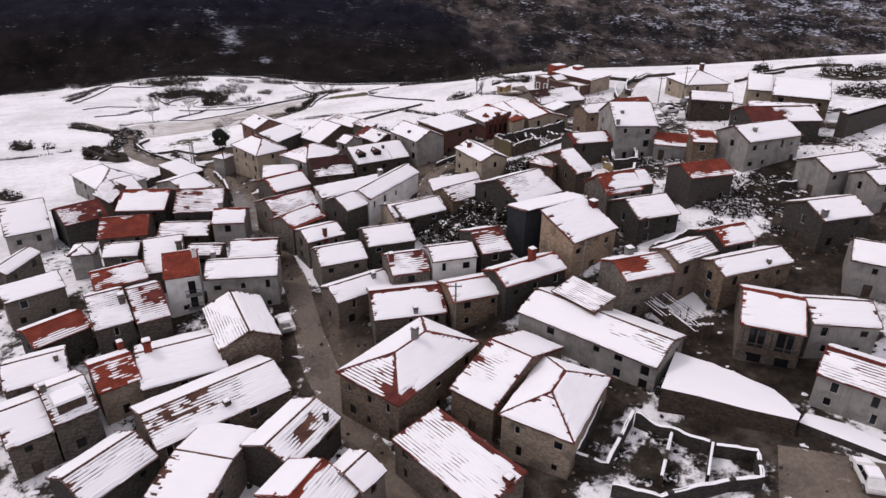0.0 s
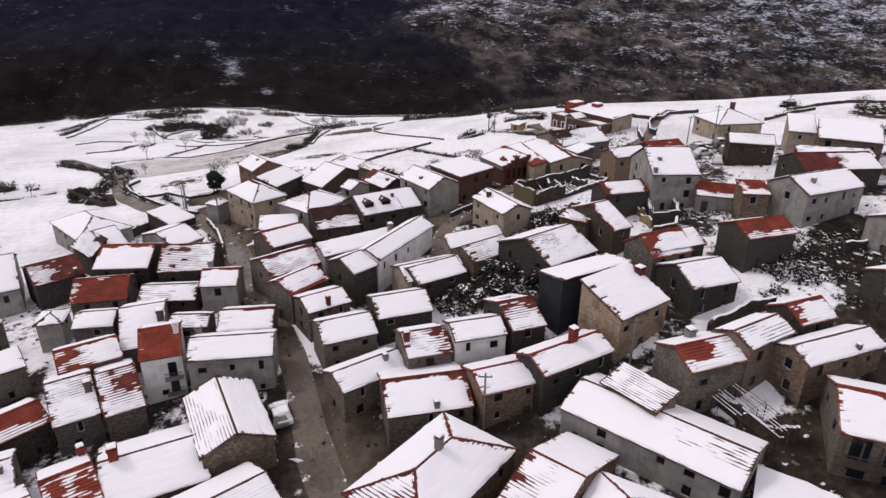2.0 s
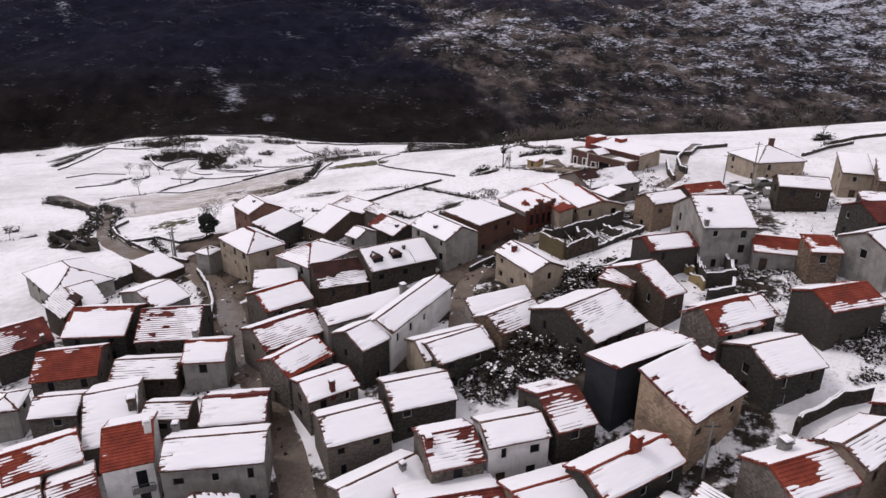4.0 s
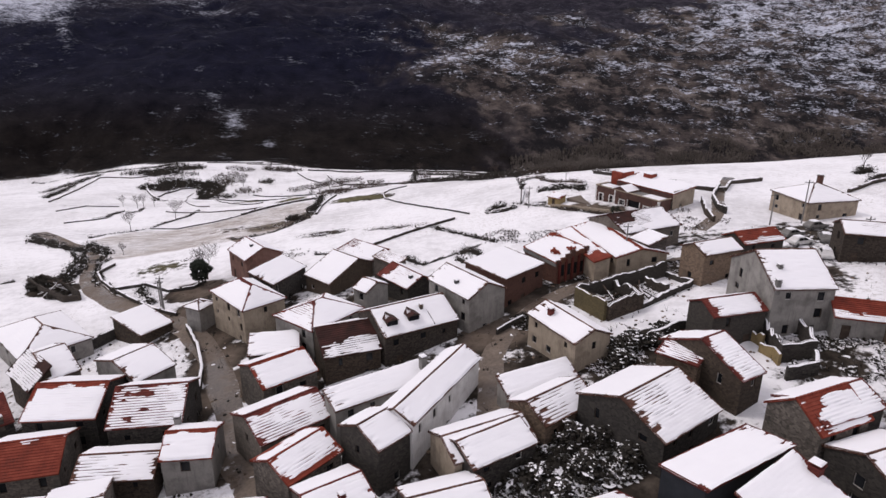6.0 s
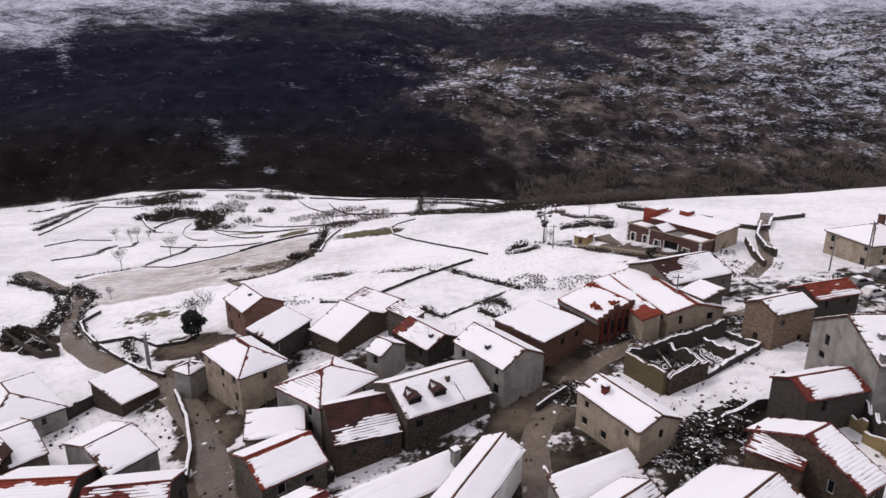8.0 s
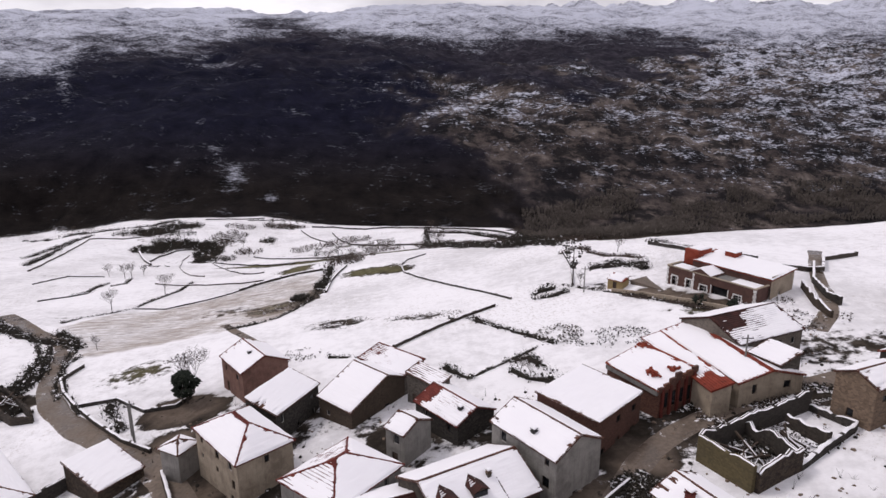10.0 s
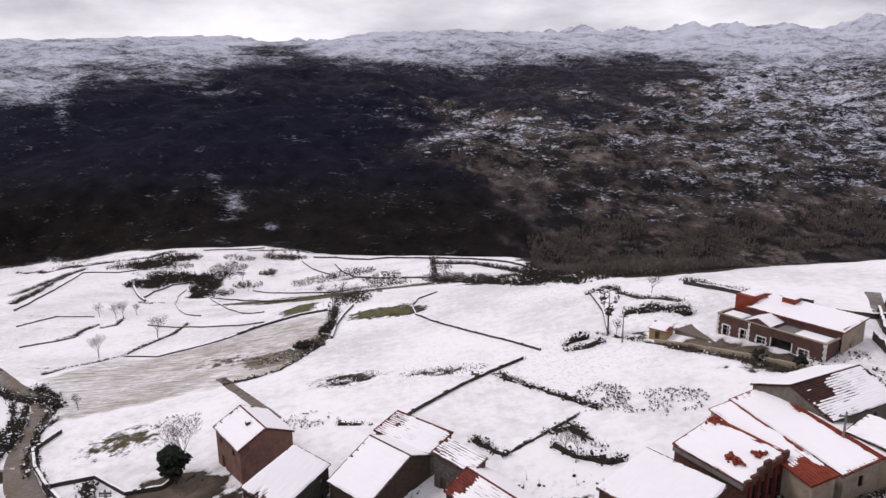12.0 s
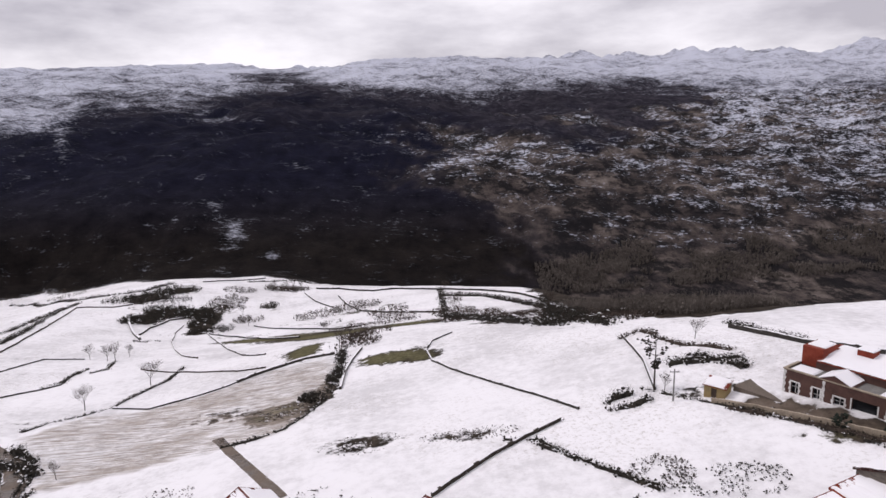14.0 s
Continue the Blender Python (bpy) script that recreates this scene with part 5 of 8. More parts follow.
balcony_house = house(19, "stone house with an open upper gallery and snowy roof", "G", 31.29, 56.91, -20.4, 6.29, 9.26, 13.93, 0.411, STONE, TILE_ORANGE, (0.125, 0.006, (('t', 0.11, 0.2),)))
house(20, "grey rendered house with a snow-covered gabled weathered tile roof", "G", 38.33, 56.15, -5.4, 6.88, 6.12, 14.51, 0.457, PLASTER, TILE_BROWN, FULL)
house(21, "grey rendered house with a snow-striped gabled red tile roof", "G", 35.99, 50.06, -36.7, 7.16, 6.63, 12.78, 0.415, PLASTER, TILE_RED, (0.025, 0.075, (('t', 0.11, 0.2),)), back=THIN)
house(22, "grey rendered house with a partly bare gabled weathered tile roof", "G", 46.85, 66.01, -27.2, 5.10, 6.60, 17.08, 0.437, PLASTER, TILE_BROWN, (0.125, 0.006, (('l', 0.15, 0.1),)))
house(23, "dark granite house with a snow-covered gabled weathered tile roof", "G", 47.54, 73.85, 17.7, 8.04, 6.88, 18.51, 0.424, STONE_DARK, TILE_BROWN, FULL, stacks=((0.5, 0.69, 0.7, 0.6, CONCRETE),))
house(24, "grey rendered house with a snow-covered gabled weathered tile roof", "G", 54.06, 85.86, 21.5, 9.68, 6.32, 20.87, 0.409, PLASTER, TILE_BROWN, FULL)
house(25, "grey rendered house with a snow-covered gabled weathered tile roof", "G", 58.08, 81.47, 16.8, 4.65, 5.21, 20.68, 0.446, PLASTER, TILE_BROWN, FULL)
house(26, "grey rendered house with a snow-covered gabled weathered tile roof", "G", 47.06, 97.03, 24.1, 11.66, 7.46, 21.80, 0.474, PLASTER, TILE_BROWN, FULL, stacks=((2.75, 1.89, 0.5, 0.5, CONCRETE),))
house(27, "dark granite house with a partly bare gabled red tile roof", "G", 51.90, 107.97, 6.4, 12.86, 7.90, 22.32, 0.417, STONE_DARK, TILE_RED, (0.125, 0.006, (('t', 0.10, 0.2), ('l', 0.6, 0.2),)))
house(28, "dark granite house with a partly bare gabled orange tile roof", "G", 35.15, 86.85, 18.5, 7.68, 6.00, 19.37, 0.427, STONE_DARK, TILE_ORANGE, (0.125, 0.006, (('t', 1.0, 0.2),)), back=(0.125, 0.006, (('l', 0.5, 0.1),)))
house(29, "grey rendered house with a partly bare gabled orange tile roof", "G", 35.01, 105.68, -15.8, 6.77, 5.93, 18.83, 0.434, PLASTER, TILE_ORANGE, (0.125, 0.006, (('t', 0.9, 0.18),)), back=(0.125, 0.006, (('r', 0.8, 0.15),)))
house(30, "dark granite house with a partly bare gabled weathered tile roof", "G", 26.08, 78.83, 21.1, 6.86, 7.40, 16.19, 0.455, STONE_DARK, TILE_BROWN, (0.125, 0.006, (('l', 0.2, 0.08),)))
house(31, "dark granite house with a thinly snowed gabled red tile roof", "G", 23.67, 85.96, 24.7, 8.16, 5.63, 17.69, 0.482, STONE_DARK, TILE_RED, (0.075, 0.07, (('lt', 0.5, 0.08),)))
tall_house = house(32, "tall tan stone house with a snow-covered roof", "S", 16.43, 72.60, 37.5, 8.58, 6.39, 15.47, 0.377, STONE_TAN, TILE_RED, FULL, stacks=((8.08, 4.33, 0.7, 0.9, TILE_RED),))
house(33, "dark blue-grey rendered house with a snow-covered single-slope red tile roof", "S", 17.82, 87.85, -148.3, 11.02, 4.59, 16.76, 0.155, TAR, TILE_RED, (0.125, 0.006, (('r', 0.03, 0.2), ('b', 0.05, 0.2))), windows=False)
house(34, "grey granite house with a partly bare gabled orange tile roof", "G", 1.36, 64.94, 22.6, 6.98, 5.60, 11.06, 0.423, STONE, TILE_ORANGE, (0.125, 0.006, (('t', 0.1, 0.12),)))
house(35, "dark granite house with a partly bare gabled orange tile roof", "G", 7.54, 65.97, 32.4, 9.67, 5.17, 12.69, 0.459, STONE_DARK, TILE_ORANGE, (0.125, 0.006, (('t', 0.12, 0.15),)), stacks=((5.76, 2.49, 1.3, 0.75, TILE_ORANGE),))
house(36, "grey granite house with a snow-covered gabled weathered tile roof", "G", -12.91, 67.26, 37.6, 8.34, 5.09, 9.27, 0.458, STONE, TILE_BROWN, FULL, stacks=((6.23, 1.73, 0.6, 0.5, CONCRETE),))
house(37, "grey granite house with a partly bare gabled red tile roof", "G", -7.97, 63.27, 14.2, 8.97, 8.25, 9.40, 0.397, STONE, TILE_RED, (0.125, 0.006, (('t', 0.13, 0.22), ('r', 0.06, 0.22), ('rt', 0.22, 0.12))), stacks=((5.09, 0.4, 0.6, 0.5, CONCRETE),))
house(38, "grey rendered house with a snow-covered gabled weathered tile roof", "G", -31.21, 71.95, 9.4, 9.56, 5.83, 9.69, 0.447, PLASTER, TILE_BROWN, FULL, stacks=((0.5, 5.43, 0.9, 0.6, CONCRETE),))
white_house = house(39, "narrow white three-storey house with a bare orange tile roof", "G", -36.25, 71.61, 21.6, 4.60, 8.12, 9.78, 0.445, WHITE, TILE_ORANGE, (0.125, 0.006, (('t', 1.4, 0.22),)), stacks=((4.1, 3.09, 0.9, 0.6, WHITE),))
house(40, "grey granite house with a snow-covered gabled weathered tile roof", "G", -41.60, 77.29, 22.9, 5.48, 12.45, 7.38, 0.424, STONE, TILE_BROWN, FULL, stacks=((4.89, 3.54, 1.2, 0.8, STONE),))
house(41, "grey granite house with a thinly snowed gabled orange tile roof", "G", -45.65, 71.66, 35.4, 6.78, 6.11, 7.89, 0.429, STONE, TILE_ORANGE, (0.075, 0.07, (('t', 0.10, 0.2), ('l', 0.45, 0.13),)))
house(42, "grey granite house with a snow-striped gabled weathered tile roof", "G", -42.08, 63.98, 35.0, 4.63, 10.48, 6.70, 0.420, STONE, TILE_BROWN, (0.025, 0.075, (('b', 0.7, -0.07),)), stacks=((3.97, 3.02, 1.0, 0.7, STONE),))
house(43, "grey granite house with a thinly snowed gabled red tile roof", "G", -37.79, 65.98, 33.6, 4.17, 10.65, 6.56, 0.424, STONE, TILE_RED, (0.075, 0.07, (('rt', 0.9, 0.1),)))
house(44, "dark granite house with a thinly snowed gabled orange tile roof", "G", -47.33, 60.52, 50.4, 6.67, 5.89, 6.41, 0.410, STONE_DARK, TILE_ORANGE, (0.075, 0.07, (('t', 0.95, 0.15),)))
house(45, "grey rendered house with a snow-covered gabled weathered tile roof", "G", -73.28, 94.43, 34.3, 7.00, 15.06, 4.61, 0.412, PLASTER, TILE_BROWN, FULL)
house(46, "grey rendered house with a snow-covered hipped weathered tile roof", "H", -82.05, 129.84, -41.1, 14.42, 10.38, 3.10, 0.450, PLASTER, TILE_BROWN, FULL)
house(47, "grey granite house with a snow-covered gabled weathered tile roof", "G", -61.06, 111.72, 48.1, 4.10, 10.75, 5.31, 0.372, STONE, TILE_BROWN, FULL, back=RIBBED)
house(48, "dark granite house with a snow-covered single-slope weathered tile roof", "S", -57.13, 128.35, 58.6, 6.20, 7.71, 3.33, 0.174, STONE_DARK, TILE_BROWN, FULL, windows=False)
house(49, "grey rendered house with a snow-covered gabled weathered tile roof", "G", -47.31, 107.74, 56.6, 5.77, 9.85, 7.59, 0.313, PLASTER, TILE_BROWN, FULL)
house(50, "dark granite house with a thinly snowed gabled orange tile roof", "G", -56.52, 99.27, 5.9, 8.36, 9.63, 7.60, 0.421, STONE_DARK, TILE_ORANGE, (0.10, 0.045, (('t', 0.14, 0.2), ('l', 0.05, 0.2))))
house(51, "dark-walled granite house with a snow-striped gabled red tile roof", "G", -45.48, 96.95, 9.7, 8.05, 9.84, 8.40, 0.472, STONE_DARK, TILE_RED, (0.05, 0.10, (('t', 0.05, 0.2), ('l', 0.6, 0.075),)))
house(52, "grey rendered house with a snow-covered gabled orange tile roof", "G", -36.86, 90.95, 7.7, 5.18, 6.13, 9.20, 0.430, PLASTER, TILE_ORANGE, (0.125, 0.006, (('t', 0.11, 0.2),)), stacks=((0.5, 5.73, 0.9, 0.6, CONCRETE),))
house(53, "grey granite house with a partly bare gabled orange tile roof", "G", -55.09, 90.08, 15.3, 7.54, 8.10, 6.64, 0.459, STONE, TILE_ORANGE, (0.11, 0.03, (('rb', 1.15, 0.25),)))
house(54, "dark granite house with a snow-striped gabled weathered tile roof", "G", -45.31, 89.67, 7.1, 8.00, 5.70, 7.35, 0.428, STONE_DARK, TILE_BROWN, RIBBED)
house(55, "dark-walled granite house with a snow-striped gabled red tile roof", "G", -64.68, 97.56, 43.9, 7.22, 9.16, 5.42, 0.385, STONE_DARK, TILE_RED, (0.025, 0.075, (('t', 0.10, 0.2), ('r', 0.8, 0.1),)), stacks=((5.91, 0.4, 0.6, 0.5, STONE),))
house(56, "grey rendered house with a snow-covered hipped weathered tile roof", "H", -56.53, 84.12, 15.3, 3.61, 4.36, 6.50, 0.450, PLASTER, TILE_BROWN, FULL)
house(57, "grey granite house with a snow-covered gabled weathered tile roof", "G", -50.21, 82.12, 10.7, 5.15, 4.97, 7.42, 0.429, STONE, TILE_BROWN, FULL)
house(58, "grey granite house with a snow-striped gabled weathered tile roof", "G", -37.05, 80.50, 4.6, 5.08, 3.94, 8.79, 0.425, STONE, TILE_BROWN, RIBBED)
house(59, "grey granite house with a snow-covered gabled red tile roof", "G", -30.32, 79.19, 9.7, 6.75, 6.24, 9.13, 0.428, STONE, TILE_RED, (0.125, 0.006, (('t', 0.11, 0.2),)), back=(0.125, 0.006, (('t', 0.6, 0.2),)))
house(60, "grey granite house with a snow-covered gabled orange tile roof", "G", -29.77, 102.63, 40.5, 7.27, 7.31, 10.09, 0.442, STONE, TILE_ORANGE, (0.125, 0.006, (('t', 0.13, 0.25), ('l', 0.07, 0.25))))
house(61, "grey rendered house with a snow-covered single-slope weathered tile roof", "S", -34.34, 111.29, 13.1, 6.71, 4.91, 9.55, 0.175, PLASTER, TILE_BROWN, FULL)
house(62, "grey granite house with a snow-striped gabled red tile roof", "G", -26.91, 92.09, 42.0, 8.53, 7.39, 10.30, 0.432, STONE, TILE_RED, (0.025, 0.075, (('t', 0.11, 0.2),)))
house(63, "grey granite house with a snow-striped gabled orange tile roof", "G", -22.54, 85.74, 52.6, 6.71, 5.75, 10.84, 0.470, STONE, TILE_ORANGE, (0.055, 0.055, (('b', 0.22, 0.12),)), back=(0.055, 0.06, (('b', 0.3, 0.1),)))
house(64, "grey rendered house with a snow-covered single-slope weathered tile roof", "S", -20.16, 95.95, 35.1, 12.26, 3.28, 11.81, 0.311, PLASTER, TILE_BROWN, FULL, stacks=((11.76, 1.54, 1.5, 0.7, CONCRETE),))
house(65, "white painted house with a snow-covered gabled weathered tile roof", "G", -11.66, 91.36, 62.6, 15.17, 4.58, 13.50, 0.529, WHITE, TILE_BROWN, FULL)
house(66, "dark granite house with a partly bare gabled weathered tile roof", "G", -14.71, 88.13, 48.3, 4.42, 6.06, 12.87, 0.474, STONE_DARK, TILE_BROWN, (0.125, 0.006, (('lt', 0.3, 0.08),)))
house(67, "dark granite house with a partly bare gabled weathered tile roof", "G", -10.63, 79.33, 21.0, 7.14, 6.55, 11.22, 0.439, STONE_DARK, TILE_BROWN, (0.125, 0.006, (('l', 0.1, 0.08),)))
house(68, "grey granite house with a snow-covered gabled weathered tile roof", "G", -16.37, 74.69, 25.3, 6.74, 6.21, 10.43, 0.432, STONE, TILE_BROWN, FULL)
house(69, "grey granite house with a partly bare gabled red tile roof", "G", -19.48, 81.40, 34.9, 5.99, 5.40, 10.69, 0.379, STONE, TILE_RED, (0.125, 0.006, (('rt', 0.3, 0.1),)), stacks=((2.92, 0.4, 1.1, 0.5, TILE_RED),))
house(70, "grey granite house with a thinly snowed gabled red tile roof", "G", -6.44, 70.42, 18.7, 5.20, 6.46, 11.57, 0.441, STONE, TILE_RED, (0.075, 0.07, (('r', 0.35, 0.1), ('t', 0.25, 0.05))), stacks=((0.5, 2.25, 0.8, 0.6, TILE_RED),))
house(71, "white painted house with a snow-covered gabled weathered tile roof", "G", -1.42, 72.47, 17.9, 6.28, 4.82, 12.55, 0.439, WHITE, TILE_BROWN, FULL)
house(72, "dark-walled granite house with a snow-striped gabled red tile roof", "G", 5.08, 74.41, 23.1, 4.46, 8.21, 12.80, 0.409, STONE_DARK, TILE_RED, (0.025, 0.075, (('t', 0.5, 0.05),)), back=(0.075, 0.07, (('m', 0.6, 0.08),)))
house(73, "dark granite house with a snow-covered gabled weathered tile roof", "G", -6.06, 86.35, 34.0, 7.65, 5.87, 12.42, 0.430, STONE_DARK, TILE_BROWN, FULL)
house(74, "grey granite house with a snow-striped gabled weathered tile roof", "G", 1.10, 92.27, 38.0, 7.90, 5.72, 12.93, 0.519, STONE, TILE_BROWN, RIBBED)
house(75, "beige rendered house with a snow-covered gabled weathered tile roof", "G", -7.74, 87.40, 27.9, 9.08, 5.66, 12.19, 0.426, PLASTER_BEIGE, TILE_BROWN, FULL)
house(76, "dark granite house with a thinly snowed gabled weathered tile roof", "G", 10.84, 86.98, 38.4, 9.20, 10.48, 15.01, 0.425, STONE_DARK, TILE_BROWN, (0.075, 0.07, (('lt', 0.45, 0.07),)))
# Shade on this house's wall is put into its dark stone colour.
house(77, "dark-walled granite house with a snow-striped gabled red tile roof", "G", 20.14, 93.92, 31.9, 3.71, 10.49, 17.30, 0.440, STONE_DARK, TILE_RED, (0.075, 0.075, (('l', 0.12, 0.18), ('lt', 0.25, 0.08))))
house(78, "grey granite house with a snow-striped single-slope red tile roof", "S", 13.39, 100.06, -40.9, 4.66, 3.24, 17.14, 0.246, STONE, TILE_RED, (0.025, 0.075, (('t', 0.10, 0.2), ('r', 0.3, 0.06),)))
house(79, "grey granite house with a thinly snowed gabled orange tile roof", "G", 23.10, 85.30, 24.9, 6.65, 5.95, 17.20, 0.703, STONE, TILE_ORANGE, (0.075, 0.07, (('t', 0.10, 0.2), ('l', 0.35, 0.12),)))
house(80, "grey granite house with a thinly snowed gabled orange tile roof", "G", 20.97, 63.88, 21.0, 6.89, 5.83, 14.91, 0.435, STONE, TILE_ORANGE, (0.075, 0.07, (('lt', 0.65, 0.16), ('t', 0.3, 0.08))), stacks=((3.42, 4.61, 0.9, 0.8, CONCRETE),))
house(81, "grey granite house with a snow-striped gabled weathered tile roof", "G", 27.42, 66.20, 31.4, 7.15, 4.63, 16.08, 0.450, STONE, TILE_BROWN, RIBBED, back=THIN)
house(82, "dark granite house with a thinly snowed gabled orange tile roof", "G", 34.33, 70.58, 23.0, 5.19, 4.84, 16.42, 0.573, STONE_DARK, TILE_ORANGE, (0.075, 0.07, (('t', 0.10, 0.2), ('l', 0.35, 0.13),)))
house(83, "grey granite house with a snow-covered gabled weathered tile roof", "G", 32.27, 64.53, 22.5, 10.76, 4.63, 15.37, 0.462, STONE, TILE_BROWN, FULL, stacks=((6.89, 0.4, 0.4, 0.4, STONE),))
house(84, "grey rendered house with a snow-covered gabled weathered tile roof", "G", 28.57, 107.18, 3.6, 7.56, 11.07, 21.41, 0.525, PLASTER, TILE_BROWN, FULL, stacks=((0.5, 0.4, 0.6, 0.5, CONCRETE), (1.81, 2.78, 0.3, 0.5, CONCRETE)))
house(85, "dark granite house with a snow-covered gabled red tile roof", "G", 21.36, 105.22, 17.4, 7.49, 4.95, 18.76, 0.482, STONE_DARK, TILE_RED, (0.10, 0.04, (('l', 0.16, 0.2), ('r', 0.12, 0.2))))
house(86, "grey granite house with a snow-covered gabled weathered tile roof", "G", 26.95, 123.49, 24.2, 7.20, 4.99, 19.53, 0.459, STONE, TILE_BROWN, FULL)
house(87, "dark granite house with a partly bare gabled orange tile roof", "G", 34.65, 128.65, 21.0, 7.81, 4.93, 19.50, 0.497, STONE_DARK, TILE_ORANGE, (0.125, 0.006, (('t', 1.0, 0.18),)))
house(88, "beige rendered house with a snow-covered hipped weathered tile roof", "H", 53.31, 161.57, -77.5, 10.19, 11.19, 19.65, 0.450, PLASTER_BEIGE, TILE_BROWN, FULL, stacks=((5.09, 6.15, 1.3, 0.8, BRICK),))
house(89, "dark brick house with a snow-covered single-slope weathered tile roof", "S", -0.61, 123.98, 46.3, 9.63, 8.26, 15.42, 0.072, BRICK, TILE_BROWN, FULL)
house(90, "grey rendered house with a snow-covered gabled weathered tile roof", "G", -11.88, 124.95, -51.8, 9.51, 6.96, 15.07, 0.480, PLASTER, TILE_BROWN, FULL, stacks=((5.27, 1.31, 0.25, 0.5, IRON),))
dormer_house = house(91, "dark stone house with dormer windows in its snowy roof", "G", -16.61, 111.28, 31.5, 11.11, 8.93, 12.45, 0.484, STONE_DARK, TILE_BROWN, (0.125, 0.006, (('t', 0.1, 0.08),)), stacks=((6.69, 2.72, 0.5, 0.4, STONE),))
house(92, "dark granite house with a mostly bare dark tile roof", "G", -23.90, 108.65, 23.3, 7.55, 9.42, 10.82, 0.447, STONE_DARK, TILE_DARK, (0.02, 0.11, (('t', 0.62, 0.24),)))
house(93, "grey rendered house with a snow-striped hipped red tile roof", "H", -33.18, 119.53, -36.9, 8.33, 9.77, 11.51, 0.450, PLASTER, TILE_RED, (0.025, 0.075, (('t', 0.2, 0.06),)))
house(94, "dark granite house with a snow-covered gabled weathered tile roof", "G", -34.08, 142.07, -40.9, 7.05, 13.33, 8.61, 0.430, STONE_DARK, TILE_BROWN, FULL)
house(95, "grey rendered house with a snow-covered gabled weathered tile roof", "G", -23.69, 129.68, -39.6, 3.29, 4.97, 11.42, 0.443, PLASTER, TILE_BROWN, FULL)
house(96, "dark granite house with a thinly snowed gabled red tile roof", "G", -20.70, 136.71, -49.0, 8.30, 6.45, 10.95, 0.450, STONE_DARK, TILE_RED, (0.075, 0.07, (('l', 0.22, 0.16),)), stacks=((6.75, 1.94, 0.2, 0.5, IRON),))
house(97, "beige rendered house with a snow-covered hipped red tile roof", "H", -46.91, 132.26, -44.8, 10.97, 7.48, 9.57, 0.600, PLASTER_BEIGE, TILE_RED, (0.125, 0.006, (('t', 0.11, 0.2),)))
house(98, "grey rendered house with a thinly snowed hipped weathered tile roof", "H", -51.50, 132.14, -24.9, 3.57, 3.62, 6.76, 0.450, PLASTER, TILE_BROWN, THIN)
house(99, "red-brown plastered gabled house at the field edge, roof under snow", "G", -51.74, 154.61, -49.2, 8.28, 7.74, 8.50, 0.474, CLAY, TILE_RED, FULL, stacks=((5.15, 2.82, 0.2, 0.5, IRON),))
house(100, "dark granite house with a snow-covered single-slope weathered tile roof", "S", -37.70, 135.76, 67.5, 9.59, 5.15, 9.14, 0.285, STONE_DARK, TILE_BROWN, FULL)
house(101, "dark granite house with a thinly snowed gabled weathered tile roof", "G", 48.21, 128.02, -13.9, 7.95, 5.92, 21.58, 0.420, STONE_DARK, TILE_BROWN, THIN)
house(103, "grey granite house with a thinly snowed gabled weathered tile roof", "G", 19.90, 138.85, 26.4, 12.19, 10.07, 17.64, 0.389, STONE, TILE_DARK, (0.085, 0.07, (('lt', 0.6, 0.16),)))
house(104, "grey granite house with a snow-covered single-slope weathered tile roof", "S", 19.81, 136.76, -60.3, 4.50, 4.14, 17.74, 0.214, STONE, TILE_BROWN, FULL, windows=False)
house(105, "beige rendered house with a snow-covered gabled orange tile roof", "G", 12.46, 146.57, -74.8, 16.03, 9.14, 16.31, 0.248, PLASTER_BEIGE, TILE_ORANGE, (0.125, 0.006, (('t', 0.11, 0.2),)), back=(0.125, 0.006, (('b', 0.4, 0.1),)))
house(106, "beige rendered house with a partly bare single-slope orange tile roof", "S", 9.53, 144.89, -76.7, 15.46, 2.93, 16.00, 0.263, PLASTER_BEIGE, TILE_ORANGE, (0.125, 0.006, (('t', 0.10, 0.2), ('r', 0.25, 0.2), ('b', 0.2, 0.1))), windows=False)
unfinished_house = house(107, "unfinished red brick house with a snow-covered flat roof", "S", 3.28, 138.37, -59.6, 8.66, 6.42, 15.46, 0.219, BRICK, TILE_ORANGE, (0.125, 0.006, (('t', 0.11, 0.2),)), windows=False)
house(108, "grey granite house with a thinly snowed single-slope red tile roof", "S", -29.70, 150.30, -37.9, 9.23, 4.64, 10.38, 0.188, STONE, TILE_RED, (0.075, 0.07, (('t', 0.10, 0.2), ('l', 0.3, 0.08),)))
house(109, "grey granite house with a snow-striped single-slope weathered tile roof", "S", -22.18, 143.02, -44.7, 6.30, 2.71, 11.74, 0.259, STONE, TILE_BROWN, RIBBED)
house(110, "beige rendered house with a snow-covered gabled weathered tile roof", "G", 1.19, 112.58, -61.1, 9.48, 5.68, 15.62, 0.429, PLASTER_BEIGE, TILE_BROWN, FULL, stacks=((3.01, 1.44, 0.7, 0.6, TILE_RED),))
house(111, "grey granite house with a snow-covered gabled weathered tile roof", "G", -62.31, 78.67, 85.4, 7.73, 3.59, 6.11, 0.493, STONE, TILE_BROWN, FULL)
house(112, "grey granite house with a snow-covered single-slope weathered tile roof", "S", -57.25, 70.29, 42.6, 7.48, 3.94, 6.44, 0.234, STONE, TILE_BROWN, FULL)
house(114, "dark granite house with a snow-covered single-slope weathered tile roof", "S", 68.46, 111.42, 36.0, 17.41, -1.07, 23.39, 0.193, STONE_DARK, TILE_BROWN, FULL)
house(115, "beige rendered house with a snow-covered single-slope weathered tile roof", "S", 61.87, 134.60, -20.7, 4.99, 8.53, 22.33, 0.218, PLASTER_BEIGE, TILE_BROWN, FULL)
